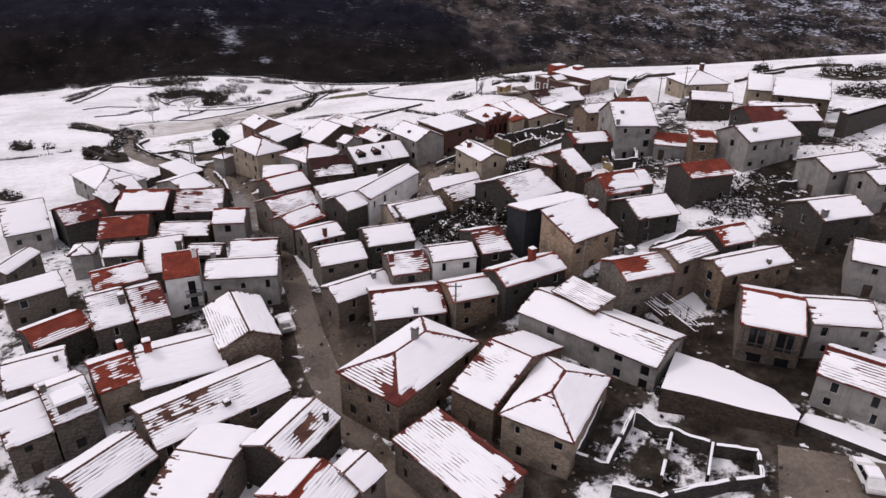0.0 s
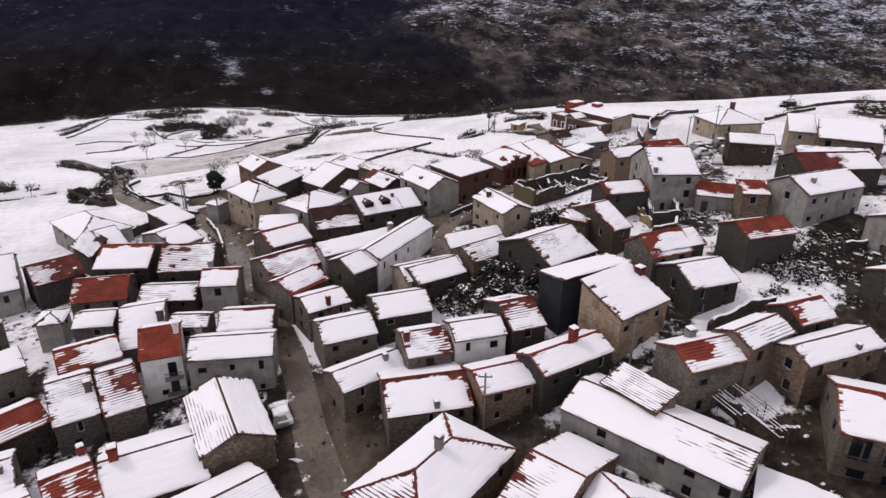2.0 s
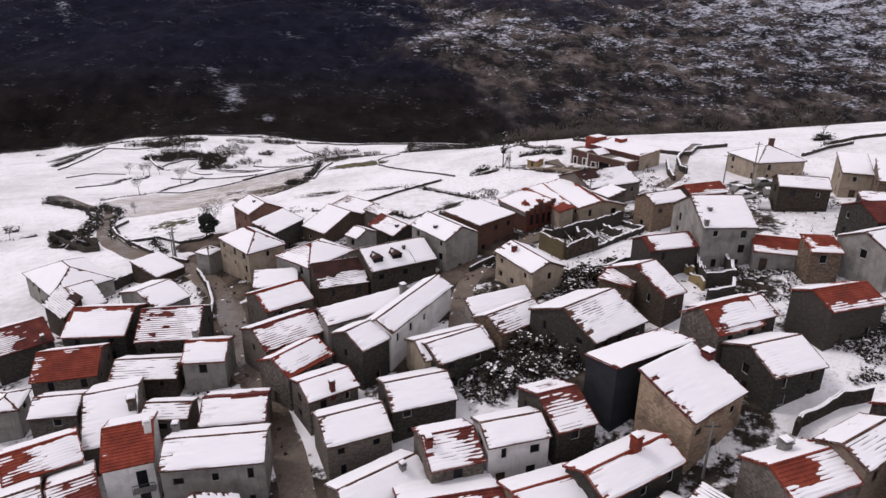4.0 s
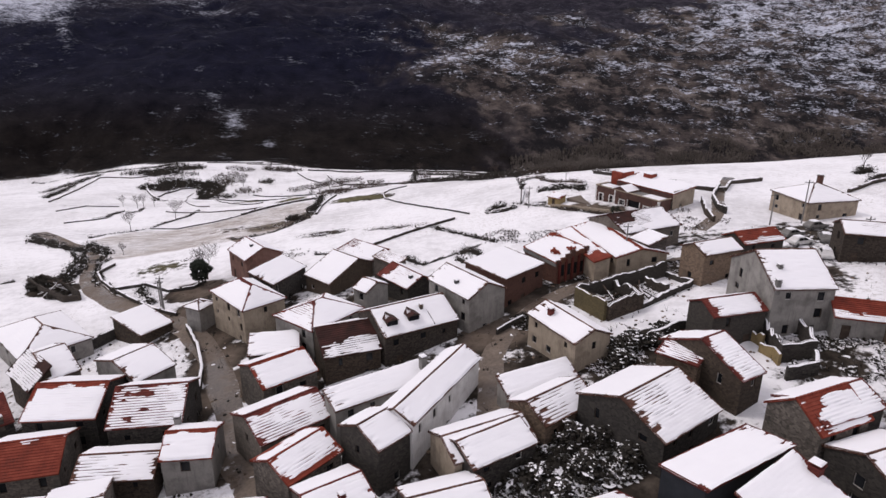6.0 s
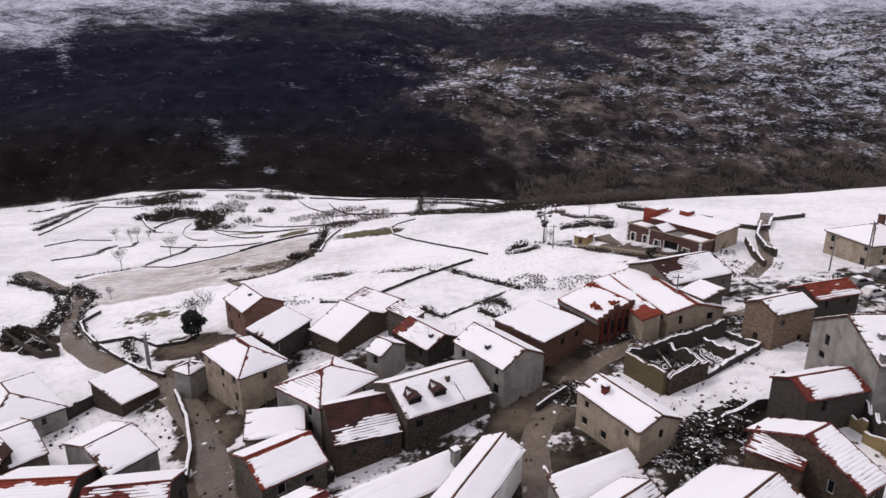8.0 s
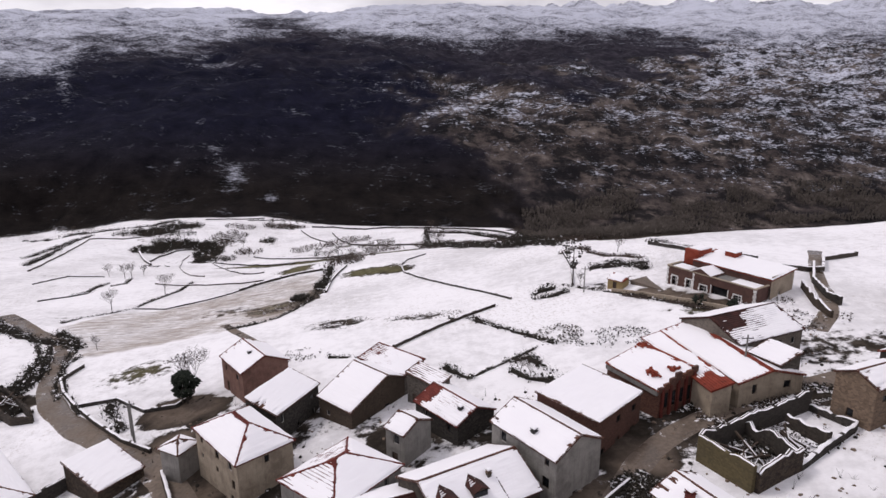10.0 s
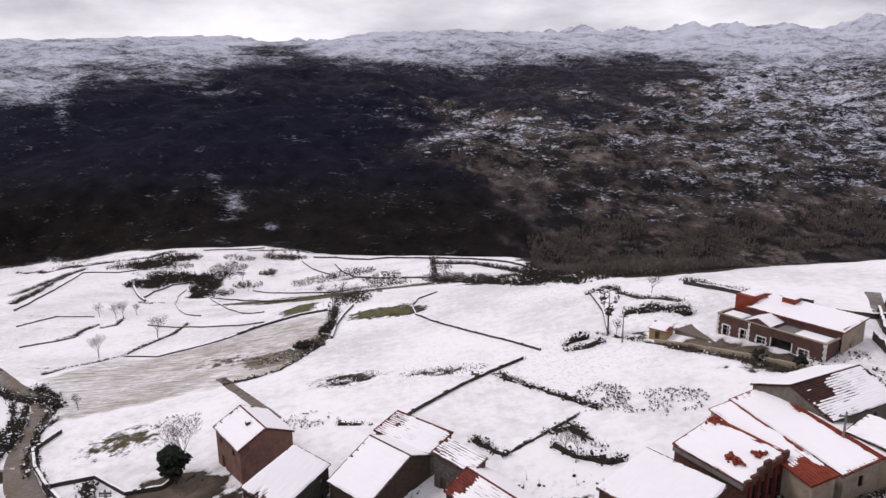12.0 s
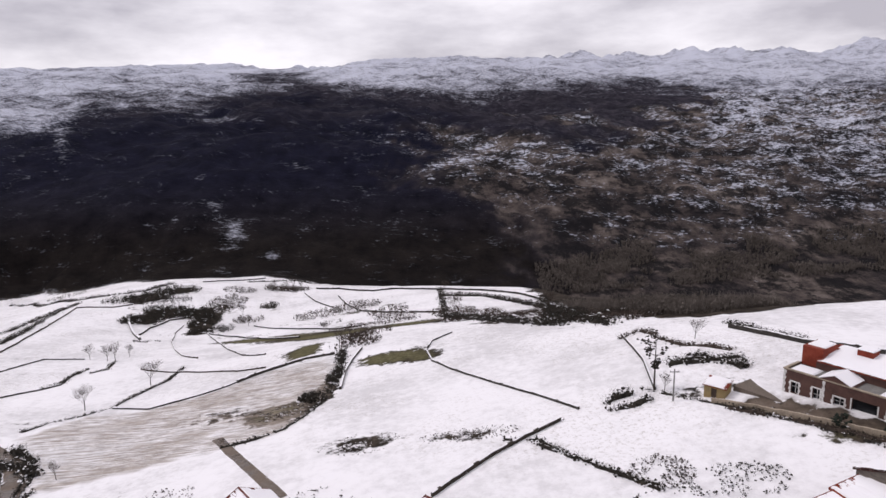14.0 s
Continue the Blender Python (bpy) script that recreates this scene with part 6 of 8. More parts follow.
house(116, "grey granite house with a snow-covered single-slope weathered tile roof", "S", 63.67, 127.49, -25.3, 10.31, 8.51, 22.84, 0.230, STONE, TILE_BROWN, FULL)
house(117, "dark granite house with a partly bare single-slope red tile roof", "S", 55.18, 117.31, -9.5, 11.97, 2.67, 22.55, 0.277, STONE_DARK, TILE_RED, (0.125, 0.006, (('t', 0.3, 0.12),)))
house(121, "grey rendered outhouse with a snow-covered single-slope tile roof", "S", -1.87, 97.82, 28.1, 9.63, 3.18, 12.04, 0.516, PLASTER, TILE_BROWN, FULL, windows=False)
house(120, "small dark stone shed with a steep snow-striped tile roof", "S", -69.10, 114.86, -38.4, 7.98, 3.39, 4.52, 0.775, STONE_DARK, TILE_DARK, (0.03, 0.085, (('rt', 0.45, 0.1),)), windows=False)
house(119, "grey granite house with a partly bare single-slope orange tile roof", "S", 39.68, 100.75, -4.1, 4.05, 3.96, 20.73, 0.260, STONE, TILE_ORANGE, (0.125, 0.006, (('t', 0.8, 0.16),)))

# ---- what sets single houses apart ----
def dormer(root, u, v, w=1.0, tall=0.95):
    """A small dormer with a dark light and a tiled gable roof, set in the near slope, snow left along its ridge."""
    L, W, e, k = HOUSES[root.name]
    z = e + k * v
    deep = (tall + 0.35) / k
    s = Soup()
    s.face((u - w / 2, v, z - 0.1), (u - w / 2, v, z + tall), (u - w / 2, v + tall / k, z + tall))
    s.face((u + w / 2, v, z + tall), (u + w / 2, v, z - 0.1), (u + w / 2, v + tall / k, z + tall))
    s.face((u - w / 2, v, z + tall), (u + w / 2, v, z + tall), (u, v, z + tall + 0.35))
    d = part("dormer", s.mesh("dormer", TIMBER), root)
    f = Soup()
    f.box(u - w / 2 + 0.03, v + 0.02, z - 0.1, u + w / 2 - 0.03, v + 0.09, z + tall)
    part("dormer_window", f.mesh("dormer_window", GLASS), d)
    r = Soup()
    for sx in (-1, 1):
        a = (u + sx * (w / 2 + 0.12), v - 0.15, z + tall - 0.06)
        b = (u, v - 0.15, z + tall + 0.38)
        c = (u, v + deep, z + tall + 0.38)
        dd = (u + sx * (w / 2 + 0.12), v + tall / k, z + tall - 0.06)
        up = Vector((0, 0, 0.07))
        pts = [Vector(p) for p in (a, b, c, dd)]
        r.face(*[p + up for p in pts])
        r.face(pts[0], pts[1], pts[1] + up, pts[0] + up)
        r.face(pts[0], pts[3], pts[3] + up, pts[0] + up)
    part("dormer_roof", r.mesh("dormer_roof", TILE_DARK), d)
    w_ = Soup()
    for j in range(5):
        y0 = v + deep * (0.30 + 0.13 * j)
        w_.box(u - w * (0.42 - 0.07 * j), y0, z + tall + 0.06, u + w * 0.10 * (j % 3), y0 + 0.16, z + tall + 0.40 - 0.02 * j, None, 0.05)
    part("snow_left", w_.mesh("snow_left", SNOW), d)


for k in (0.16, 0.44):
    dormer(dormer_house, HOUSES[dormer_house.name][0] * k, 1.25, 1.5, 0.85)


def party_line(root, u, v0, v1):
    """A bare line of cap tiles over the party wall between two halves of a roof."""
    L, W, e, k = HOUSES[root.name]
    part("party_wall_cap", ridge_cap((u, v0, e + k * v0 + 0.14), (u, v1, e + k * v1 + 0.14), TILE_DARK, 1, 0.10), root)


party_line(dormer_house, HOUSES[dormer_house.name][0] * 0.66, 0.1, 2.7)


def roof_box(root):
    """A raised flat-topped box in the roof, under snow."""
    L, W, e, k = HOUSES[root.name]
    z = e + k * 1.1
    s = Soup()
    s.box(0.9, 0.9, z - 0.2, 3.5, 3.2, z + 1.15)
    b = part("roof_box", s.mesh("roof_box", TIMBER), root)
    t = Soup()
    t.box(0.75, 0.75, z + 1.154, 3.65, 3.35, z + 1.36, None, 0.12)
    part("snow_cover", t.mesh("snow_cover", SNOW), b)


roof_box(roof_box_house)


def gallery(root):
    """An open upper gallery on timber posts under the near eave, dark slabs for its inner shade, and two square lights
    below.
    """
    L, W, e, k = HOUSES[root.name]
    s = Soup()
    s.box(0.3, -0.75, e - 2.75, L - 0.3, 0.27, e - 2.55)
    floor = part("gallery_floor", s.mesh("gallery_floor", TIMBER), root)
    for i in range(5):
        u = 0.45 + (L - 0.9) * i / 4
        p = Soup()
        p.box(u - 0.07, -0.7, e - 2.55, u + 0.07, -0.56, e - 0.1)
        part("gallery_post", p.mesh("gallery_post", TIMBER), root)
    r = Soup()
    r.box(0.4, -0.68, e - 1.68, L - 0.4, -0.60, e - 1.60)
    rail = part("handrail", r.mesh("handrail", IRON), root)
    for i in range(int((L - 0.9) / 0.22)):
        u = 0.5 + 0.22 * i
        r = Soup()
        r.box(u - 0.015, -0.66, e - 2.55, u + 0.015, -0.62, e - 1.68)
        part("baluster", r.mesh("baluster", IRON), rail)
    # Dark slabs on the wall imitate the shade inside two doorways.
    for i in range(2):
        d = Soup()
        u = L * (0.3 + 0.42 * i)
        d.box(u - 0.75, 0.20, e - 2.5, u + 0.75, 0.272, e - 0.35)
        part("dark_doorway", d.mesh("dark_doorway", GLASS), root)
    for i in range(2):
        d = Soup()
        u = L * (0.33 + 0.42 * i)
        d.box(u - 0.65, 0.20, e - 4.35, u + 0.65, 0.272, e - 3.05)
        part("cellar_light", d.mesh("cellar_light", GLASS), root)


gallery(balcony_house)


def balcony(root):
    """Two small concrete balconies with iron rails on the white front."""
    L, W, e, k = HOUSES[root.name]
    for z in (e - 2.9, e - 4.9):
        s = Soup()
        s.box(L * 0.52, -0.5, z, L - 0.25, 0.28, z + 0.14)
        b = part("balcony", s.mesh("balcony", CONCRETE), root)
        r = Soup()
        r.box(L * 0.52, -0.48, z + 0.95, L - 0.25, -0.43, z + 1.0)
        part("handrail", r.mesh("handrail", IRON), b)
        n = 9
        for i in range(n + 1):
            u = L * 0.52 + (L * 0.48 - 0.30) * i / n
            r = Soup()
            r.box(u, -0.47, z + 0.14, u + 0.03, -0.44, z + 0.95)
            part("baluster", r.mesh("baluster", IRON), b)
        d = Soup()
        d.box(L * 0.62, 0.2, z + 0.14, L * 0.62 + 0.9, 0.274, z + 2.0)
        part("balcony_door", d.mesh("balcony_door", GLASS), b)


balcony(white_house)


def roof_works(root):
    """Unfinished brickwork standing on the flat roof, and brick piers along the open side."""
    L, W, e, k = HOUSES[root.name]
    rnd = random.Random(31)
    n = 7
    for i in range(n):
        p = Soup()
        v0, v1 = W * i / n + 0.02, W * (i + 1) / n - 0.02
        p.box(L - 0.30, v0, e + k * v0 - 0.3, L + 0.02, v1, e + k * v0 + rnd.uniform(0.25, 1.25))
        part("brick_parapet", p.mesh("brick_parapet", BRICK), root, "ragged unfinished brickwork")
    p = Soup()
    p.box(0.1, 0.02, e - 0.75, L - 0.3, 0.26, e - 0.25)
    part("lintel_beam", p.mesh("lintel_beam", CONCRETE), root, "grey concrete ring beam")
    for cx, cy, r in ((0.9, W * 0.85, 0.5), (L * 0.72, W * 0.28, 0.55), (L * 0.80, W * 0.62, 0.5), (L * 0.62, W * 0.30, 0.35)):
        p = Soup()
        for _ in range(26):
            q = Vector((cx + rnd.gauss(0, r * 0.6), cy + rnd.gauss(0, r * 0.6), 0))
            q.z = e + k * q.y + 0.12 + abs(rnd.gauss(0, 0.22))
            p.box(-0.16, -0.11, -0.1, 0.16, 0.11, 0.1, Matrix.Translation(q) @ Matrix.Rotation(rnd.random() * 3, 4, "Z") @ Matrix.Rotation(rnd.uniform(-0.5, 0.5), 4, "X"))
        part("rubble", p.mesh("rubble", TILE_ORANGE), root, "heap of loose orange bricks")["kind"] = "stuff"
    for i in range(5):
        v = 0.7 + (W - 1.4) * i / 4
        p = Soup()
        p.box(L - 0.16, v - 0.16, 0.0, L + 0.10, v + 0.16, e + k * v - 0.12)
        part("brick_pier", p.mesh("brick_pier", TILE_RED), root)
        if i < 4:
            # Dark slab between piers, standing for shade in an open bay.
            g = Soup()
            g.box(L - 0.158, v + 0.3, e - 2.4, L - 0.10, v + (W - 1.4) / 4 - 0.3, e - 0.6)
            part("dark_opening", g.mesh("dark_opening", GLASS), root)


roof_works(unfinished_house)


def brick_villa():
    """A modern red-brown villa: a low front block behind a parapet, a raised rear block under a snowy roof, an orange corner block."""
    x, y, yaw, L, W = 22.7, 175.3, -55.0, 16.6, 10.6
    base = 12.3
    root = thing("villa", pose(x, y, base, 0, 0, yaw), "modern red-brown villa with white quoins and a low snowy roof", "house", "village houses")
    h, back, v1 = 4.7, 5.8, W * 0.36
    front = [(1.1, 1.5, 1.0, 1.6), (4.0, 1.0, 0.95, 2.2), (6.7, 1.5, 1.3, 1.4), (8.9, 0.9, 3.0, 2.5), (13.0, 1.7, 1.3, 1.2)]
    w = Soup()
    wall_panel(w, (0, 0, 0), (L, 0, 0), 0, h, front, 0.5)
    wall_panel(w, (L, 0, 0), (L, v1, 0), 0, h, [])
    wall_panel(w, (0, W, 0), (0, 0, 0), 0, h, [(2.0, 1.5, 1.1, 1.2), (6.2, 1.5, 1.1, 1.2)])
    part("wall", w.mesh("wall", VILLA), root)
    r = Soup()
    wall_panel(r, (2.4, v1, 0), (L + 0.3, v1, 0), h - 0.4, back, [])
    wall_panel(r, (L + 0.3, W, 0), (2.4, W, 0), 0, back, [])
    part("rear_wall", r.mesh("rear_wall", VILLA), root)
    r = Soup()
    wall_panel(r, (L + 0.3, v1, 0), (L + 0.3, W, 0), 0, back + 0.5, [(2.4, 2.6, 0.7, 0.7)])
    part("end_wall", r.mesh("end_wall", PLASTER_BEIGE), root, "beige rendered end wall")
    for u, z, ww, hh in front:
        f = Soup()
        n = max(3, int(hh / 0.36))
        if ww < 2:
            for k in range(n):
                t = 0.30 if k % 2 else 0.18
                z0, z1 = z + hh * k / n, z + hh * (k + 0.94) / n
                f.box(u - t, -0.04, z0, u, 0.06, z1)
                f.box(u + ww, -0.04, z0, u + ww + t, 0.06, z1)
            f.box(u - 0.18, -0.04, z + hh + 0.004, u + ww + 0.18, 0.06, z + hh + 0.2)
            f.box(u - 0.18, -0.06, z - 0.14, u + ww + 0.18, 0.06, z - 0.004)
        else:
            f.box(u - 0.16, -0.05, z, u, 0.06, z + hh)
            f.box(u + ww, -0.05, z, u + ww + 0.16, 0.06, z + hh)
        win = part("window" if ww < 2 else "porch", f.mesh("window", WHITE), root, "white quoined surround" if ww < 2 else "open porch with a dark sheet for its inner shade")
        # In the porch this dark sheet stands in for the shade inside.
        g = Soup()
        g.box(u, 0.42, z, u + ww, 0.46, z + hh)
        part("pane", g.mesh("pane", GLASS), win)
        if ww < 2:
            b = Soup()
            b.box(u + ww / 2 - 0.04, 0.36, z, u + ww / 2 + 0.04, 0.42, z + hh)
            b.box(u, 0.36, z + hh * 0.55, u + ww, 0.42, z + hh * 0.55 + 0.06)
            part("glazing_bar", b.mesh("glazing_bar", WHITE), win)
    for cx in (0.0, 5.35, L):
        for k in range(10):
            q = Soup()
            t = 0.36 if k % 2 else 0.24
            x0, x1 = (-0.04, t) if cx == 0 else (cx - t, cx + 0.04) if cx == L else (cx - t / 2, cx + t / 2)
            q.box(x0, -0.045, 0.1 + k * 0.45, x1, t if cx != 5.35 else 0.05, 0.52 + k * 0.45)
            part("quoin", q.mesh("quoin", WHITE), root)
    b = Soup()
    b.box(-0.12, -0.12, h + 0.004, L + 0.12, 0.22, h + 0.16)
    b.box(-0.12, 0.224, h + 0.004, 0.22, v1, h + 0.16)
    b.box(L - 0.22, 0.224, h + 0.004, L + 0.12, v1 - 0.01, h + 0.16)
    part("coping", b.mesh("coping", PLASTER_BEIGE), root)
    b = Soup()
    b.box(0.23, 0.23, h - 0.35, L - 0.23, v1 - 0.01, h - 0.15)
    terrace_roof = part("terrace_roof", b.mesh("terrace_roof", CONCRETE), root)
    for u0, u1 in ((0.4, 3.6), (11.6, 16.2)):
        b = Soup()
        b.box(u0, 0.4, h - 0.146, u1, v1 - 0.3, h + 0.02, None, 0.22)
        part("snow_cover", b.mesh("snow_cover", SNOW), terrace_roof)
    g = Soup()
    lo, hi = h - 0.02, h + 1.0
    for sx in (-1, 1):
        g.face((6.6, -0.1, hi), (6.6 + sx * 2.3, -0.1, lo), (6.6 + sx * 2.3, v1 - 0.02, lo), (6.6, v1 - 0.02, hi))
    g.face((6.6 - 2.3, -0.02, lo), (6.6 + 2.3, -0.02, lo), (6.6, -0.02, hi))
    porch = part("porch_gable", g.mesh("porch_gable", VILLA), root)
    g = Soup()
    for sx in (-1, 1):
        pts = [Vector(p) for p in ((6.6, -0.05, hi), (6.6 + sx * 2.1, -0.05, lo + 0.1), (6.6 + sx * 2.1, v1 - 0.1, lo + 0.1), (6.6, v1 - 0.1, hi))]
        up = Vector((0, 0, 0.12))
        g.face(*[p + up for p in pts])
        g.face(pts[0], pts[1], pts[1] + up, pts[0] + up)
    part("snow_cover", g.mesh("snow_cover", SNOW), porch)
    deck, cover = slope((2.2, v1 - 0.35, back + 0.02), (L + 0.6, v1 - 0.35, back + 0.02), (L + 0.6, W + 0.3, back + 0.75), (2.2, W + 0.3, back + 0.75),
                        (0.15, 0.008, (("l", 0.05, 0.3),)), TILE_ORANGE, 40, 0.14, 0.2)
    roof = part("roof", deck, root)
    part("snow_cover", cover, roof, "settled snow")
    t = Soup()
    t.box(0.1, W * 0.42, h - 0.3, 2.9, W * 0.80, h + 2.5)
    tower = part("raised_block", t.mesh("raised_block", TILE_ORANGE), root, "bare orange corner block")
    t = Soup()
    t.box(0.3, W * 0.50, h + 2.504, 2.8, W * 0.80, h + 2.66, None, 0.14)
    part("snow_cover", t.mesh("snow_cover", SNOW), tower)
    t = Soup()
    t.box(5.6, W * 0.78, back + 0.3, 7.6, W * 0.97, back + 1.55)
    stack = part("chimney", t.mesh("chimney", TILE_ORANGE), root)
    t = Soup()
    t.box(5.5, W * 0.77, back + 1.554, 7.7, W * 0.98, back + 1.68, None, 0.1)
    part("snow_cap", t.mesh("snow_cap", SNOW), stack)
    a = Soup()
    a.box(-5.5, -3.0, -1.5, L * 0.75, -0.05, 0.95)
    a.box(-5.5, -0.046, -1.5, -0.05, 5.0, 0.95)
    part("terrace", a.mesh("terrace", EARTH), root, "bare muddy terrace")
    return root


brick_villa()


def garden_shed(x, y, yaw):
    """A little ochre hut with one snowy slope and a lean-to of sheets."""
    z = height(x, y)
    root = thing("garden_shed", pose(x, y, z, 0, 0, yaw), "small ochre garden shed with a snowy lean-to roof", "shed")
    s = Soup()
    wall_panel(s, (0, 0, 0), (3.0, 0, 0), -0.4, 2.0, [(1.0, 0.0, 0.8, 1.7)])
    wall_panel(s, (3.0, 0, 0), (3.0, 2.4, 0), -0.4, 2.0, [])
    wall_panel(s, (3.0, 2.4, 0), (0, 2.4, 0), -0.4, 2.6, [])
    wall_panel(s, (0, 2.4, 0), (0, 0, 0), -0.4, 2.0, [])
    part("wall", s.mesh("wall", OCHRE), root)
    deck, cover = slope((-0.2, -0.2, 2.02), (3.2, -0.2, 2.02), (3.2, 2.6, 2.66), (-0.2, 2.6, 2.66), (0.10, 0.02, (("r", 0.15, 0.2),)), TILE_ORANGE, 77, 0.08)
    roof = part("roof", deck, root)
    part("snow_cover", cover, roof)
    d = Soup()
    d.box(1.0, 0.12, 0.0, 1.8, 0.17, 1.7)
    part("door_leaf", d.mesh("door_leaf", TIMBER), root)
    for k in range(3):
        b = Soup()
        b.box(3.4 + 0.9 * k, 0.2, 0.0, 4.2 + 0.9 * k, 2.2, 0.5 + 0.25 * (k % 2))
        part("stacked_sheet", b.mesh("stacked_sheet", IRON), root)


garden_shed(12.9, 178.2, -42.0)

# ---- the valley side ----
def valley_scrub():
    """Leafless brown woods along the foot of the far slope, and the brush that edges the fields above it."""
    rnd = random.Random(404)
    s = Soup()
    n = 0
    while n < 9000:
        if n % 2 == 0:
            x = rnd.uniform(14, 130)
            y = float(np.interp(x, (0, 15, 24, 30, 40, 47, 62, 76, 110), (285, 254, 236, 229, 230, 234, 242, 248, 252))) + rnd.random() ** 1.3 * 55
            tall, r = rnd.uniform(1.5, 4.0), rnd.uniform(0.12, 0.4)
        else:
            x, d = rnd.uniform(40, 460), rnd.uniform(535, 600)
            y = d + 0.22 * x
            if float(cloud_noise(x / 40, y / 26, 5, 3)) < 0.34 + 0.30 * smooth(d, 570, 600):
                continue
            tall, r = rnd.uniform(2.5, 6.0), rnd.uniform(0.3, 0.9)
        z = height(x, y)
        blob(s, (x, y, z + tall * rnd.uniform(0.2, 0.8)), r, rnd, rnd.uniform(0.9, 1.8))
        twigs(s, (x, y, z), 6, tall, tall * 0.45, rnd, 0.045 if n % 2 == 0 else 0.09)
        n += 1
    tagged(new("woods", s.mesh("woods", HEATH_WOOD)), "brown leafless woods along the foot of the mountain", "woods", kind="stuff")


HEATH_WOOD = make_plain("brown_thicket", (0.072, 0.060, 0.052), (0.138, 0.118, 0.104), 0.05)
valley_scrub()

# ---- roads and lanes ----
road("wet muddy village street between the houses", [(0.5, 38.0), (-3.9, 44.0), (-8.5, 51.0), (-12.2, 57.0), (-15.5, 64.0), (-18.2, 71.0), (-20.6, 78.0), (-24.5, 85.5), (-29.5, 93.5), (-34.5, 104.5), (-40.0, 116.0), (-46.5, 127.0), (-54.0, 135.5), (-63.0, 141.8), (-71.0, 147.0), (-79.5, 154.5), (-86.5, 165.0), (-90.5, 176.0), (-97.0, 187.5), (-104.0, 192.0), (-128.0, 213.0)], 4.4, 3)
road("rutted muddy lane with snow left between its tracks", [(-5.5, 92.0), (-3.5, 97.0), (-3.6, 104.4), (-3.0, 112.0), (0.7, 119.3), (5.8, 125.8), (13.3, 130.6), (22.0, 134.0), (30.0, 136.0), (42.0, 140.0)], 3.6, 9)
road("wet muddy yard beside the ruined walls", [(62.0, 34.0), (48.0, 37.5), (40.0, 39.5), (33.0, 42.0), (30.5, 43.0)], 7.5, 6)
road("earth farm track between snowy fields", [(-65.0, 192.1), (-55.8, 178.1), (-46.3, 165.3)], 2.2, 6)
road("pale lane that winds past the hillside houses", [(58.8, 193.3), (48.3, 173.9), (43.6, 159.6), (36.4, 151.0)], 3.0, 8)

# ---- field walls and hedges ----
stone_wall("low mossy field wall with snow along its top", [(-24.3, 249.9), (-29.2, 241.2), (-30.2, 231.1), (-28.5, 221.4), (-24.2, 213.0), (-15.9, 199.8), (-9.9, 190.4), (-4.6, 181.4)], 0.4, 0.3)
stone_wall("low mossy field wall with snow along its top", [(-7.9, 178.4), (-13.6, 174.2), (-18.7, 169.8), (-24.1, 163.9), (-26.5, 161.1)], 0.6, 0.3)
stone_wall("low mossy field wall with snow along its top", [(10.8, 215.9), (9.5, 196.2), (7.6, 183.8)], 0.5, 0.3)
stone_wall("low mossy field wall with snow along its top", [(29.2, 208.3), (31.6, 200.0), (34.7, 192.8), (43.1, 184.7)], 0.8, 0.4)
stone_wall("low mossy field wall with snow along its top", [(90.0, 186.6), (98.8, 192.2), (108.2, 195.3), (115.1, 189.6)], 0.9, 0.5)
stone_wall("low mossy field wall with snow along its top", [(43.6, 179.0), (48.1, 176.6), (51.3, 176.9), (55.5, 184.5), (64.6, 188.8)], 0.9, 0.5)
stone_wall("low mossy field wall with snow along its top", [(75.5, 172.9), (79.8, 176.0), (84.6, 179.9), (94.0, 185.3)], 0.8, 0.5)
stone_wall("low mossy field wall with snow along its top", [(-55.7, 138.6), (-61.6, 142.3), (-68.0, 147.5), (-74.7, 153.4), (-79.9, 158.9), (-83.6, 164.1), (-83.3, 170.6)], 0.7, 0.4)
stone_wall("low mossy field wall with snow along its top", [(-74.7, 153.4), (-68.5, 154.5), (-61.9, 149.7), (-57.2, 150.0), (-55.8, 152.6)], 0.6, 0.3)
hedge("dark leafless bramble hedge with snow caught in it", [(-12.7, 172.1), (-8.5, 166.8), (-4.5, 162.2), (-0.1, 156.8)], 1.1, 1.0, 4.5, 2, None, 0.15)
hedge("dark leafless bramble hedge with snow caught in it", [(6.1, 184.5), (12.6, 176.5), (20.0, 167.7), (26.7, 159.5)], 0.9, 0.8, 3.8, 3, None, 0.10)
hedge("dark leafless bramble hedge with snow caught in it", [(12.7, 192.5), (17.9, 190.5), (23.4, 189.4)], 2.1, 1.3, 6.0, 4, None, 0.25)
hedge("dark leafless bramble hedge with snow caught in it", [(30.9, 212.4), (32.4, 201.6), (35.5, 194.3)], 1.8, 1.4, 5.2, 5, None, 0.20)
hedge("dark leafless bramble hedge with snow caught in it", [(-126.5, 207.4), (-112.6, 194.0), (-105.0, 189.7), (-94.7, 186.4)], 2.5, 1.4, 5.0, 17, None, 0.20)
hedge("dark leafless bramble hedge with snow caught in it", [(-120.0, 168.7), (-116.0, 165.6), (-115.1, 167.8)], 2.6, 2.6, 9.0, 18, None, 0.10)
hedge("dark leafless bramble hedge with snow caught in it", [(-110.2, 165.9), (-108.1, 166.8)], 2.2, 2.4, 9.0, 19, None, 0.10)
hedge("dark leafless bramble hedge with snow caught in it", [(-116.0, 156.0), (-108.2, 157.9), (-100.7, 162.1)], 1.0, 0.7, 3.0, 20, None, 0.30)
hedge("dark leafless bramble hedge with snow caught in it", [(-99.4, 130.7), (-94.6, 127.2), (-93.7, 128.8)], 4.0, 1.6, 9.0, 21, None, 0.20)
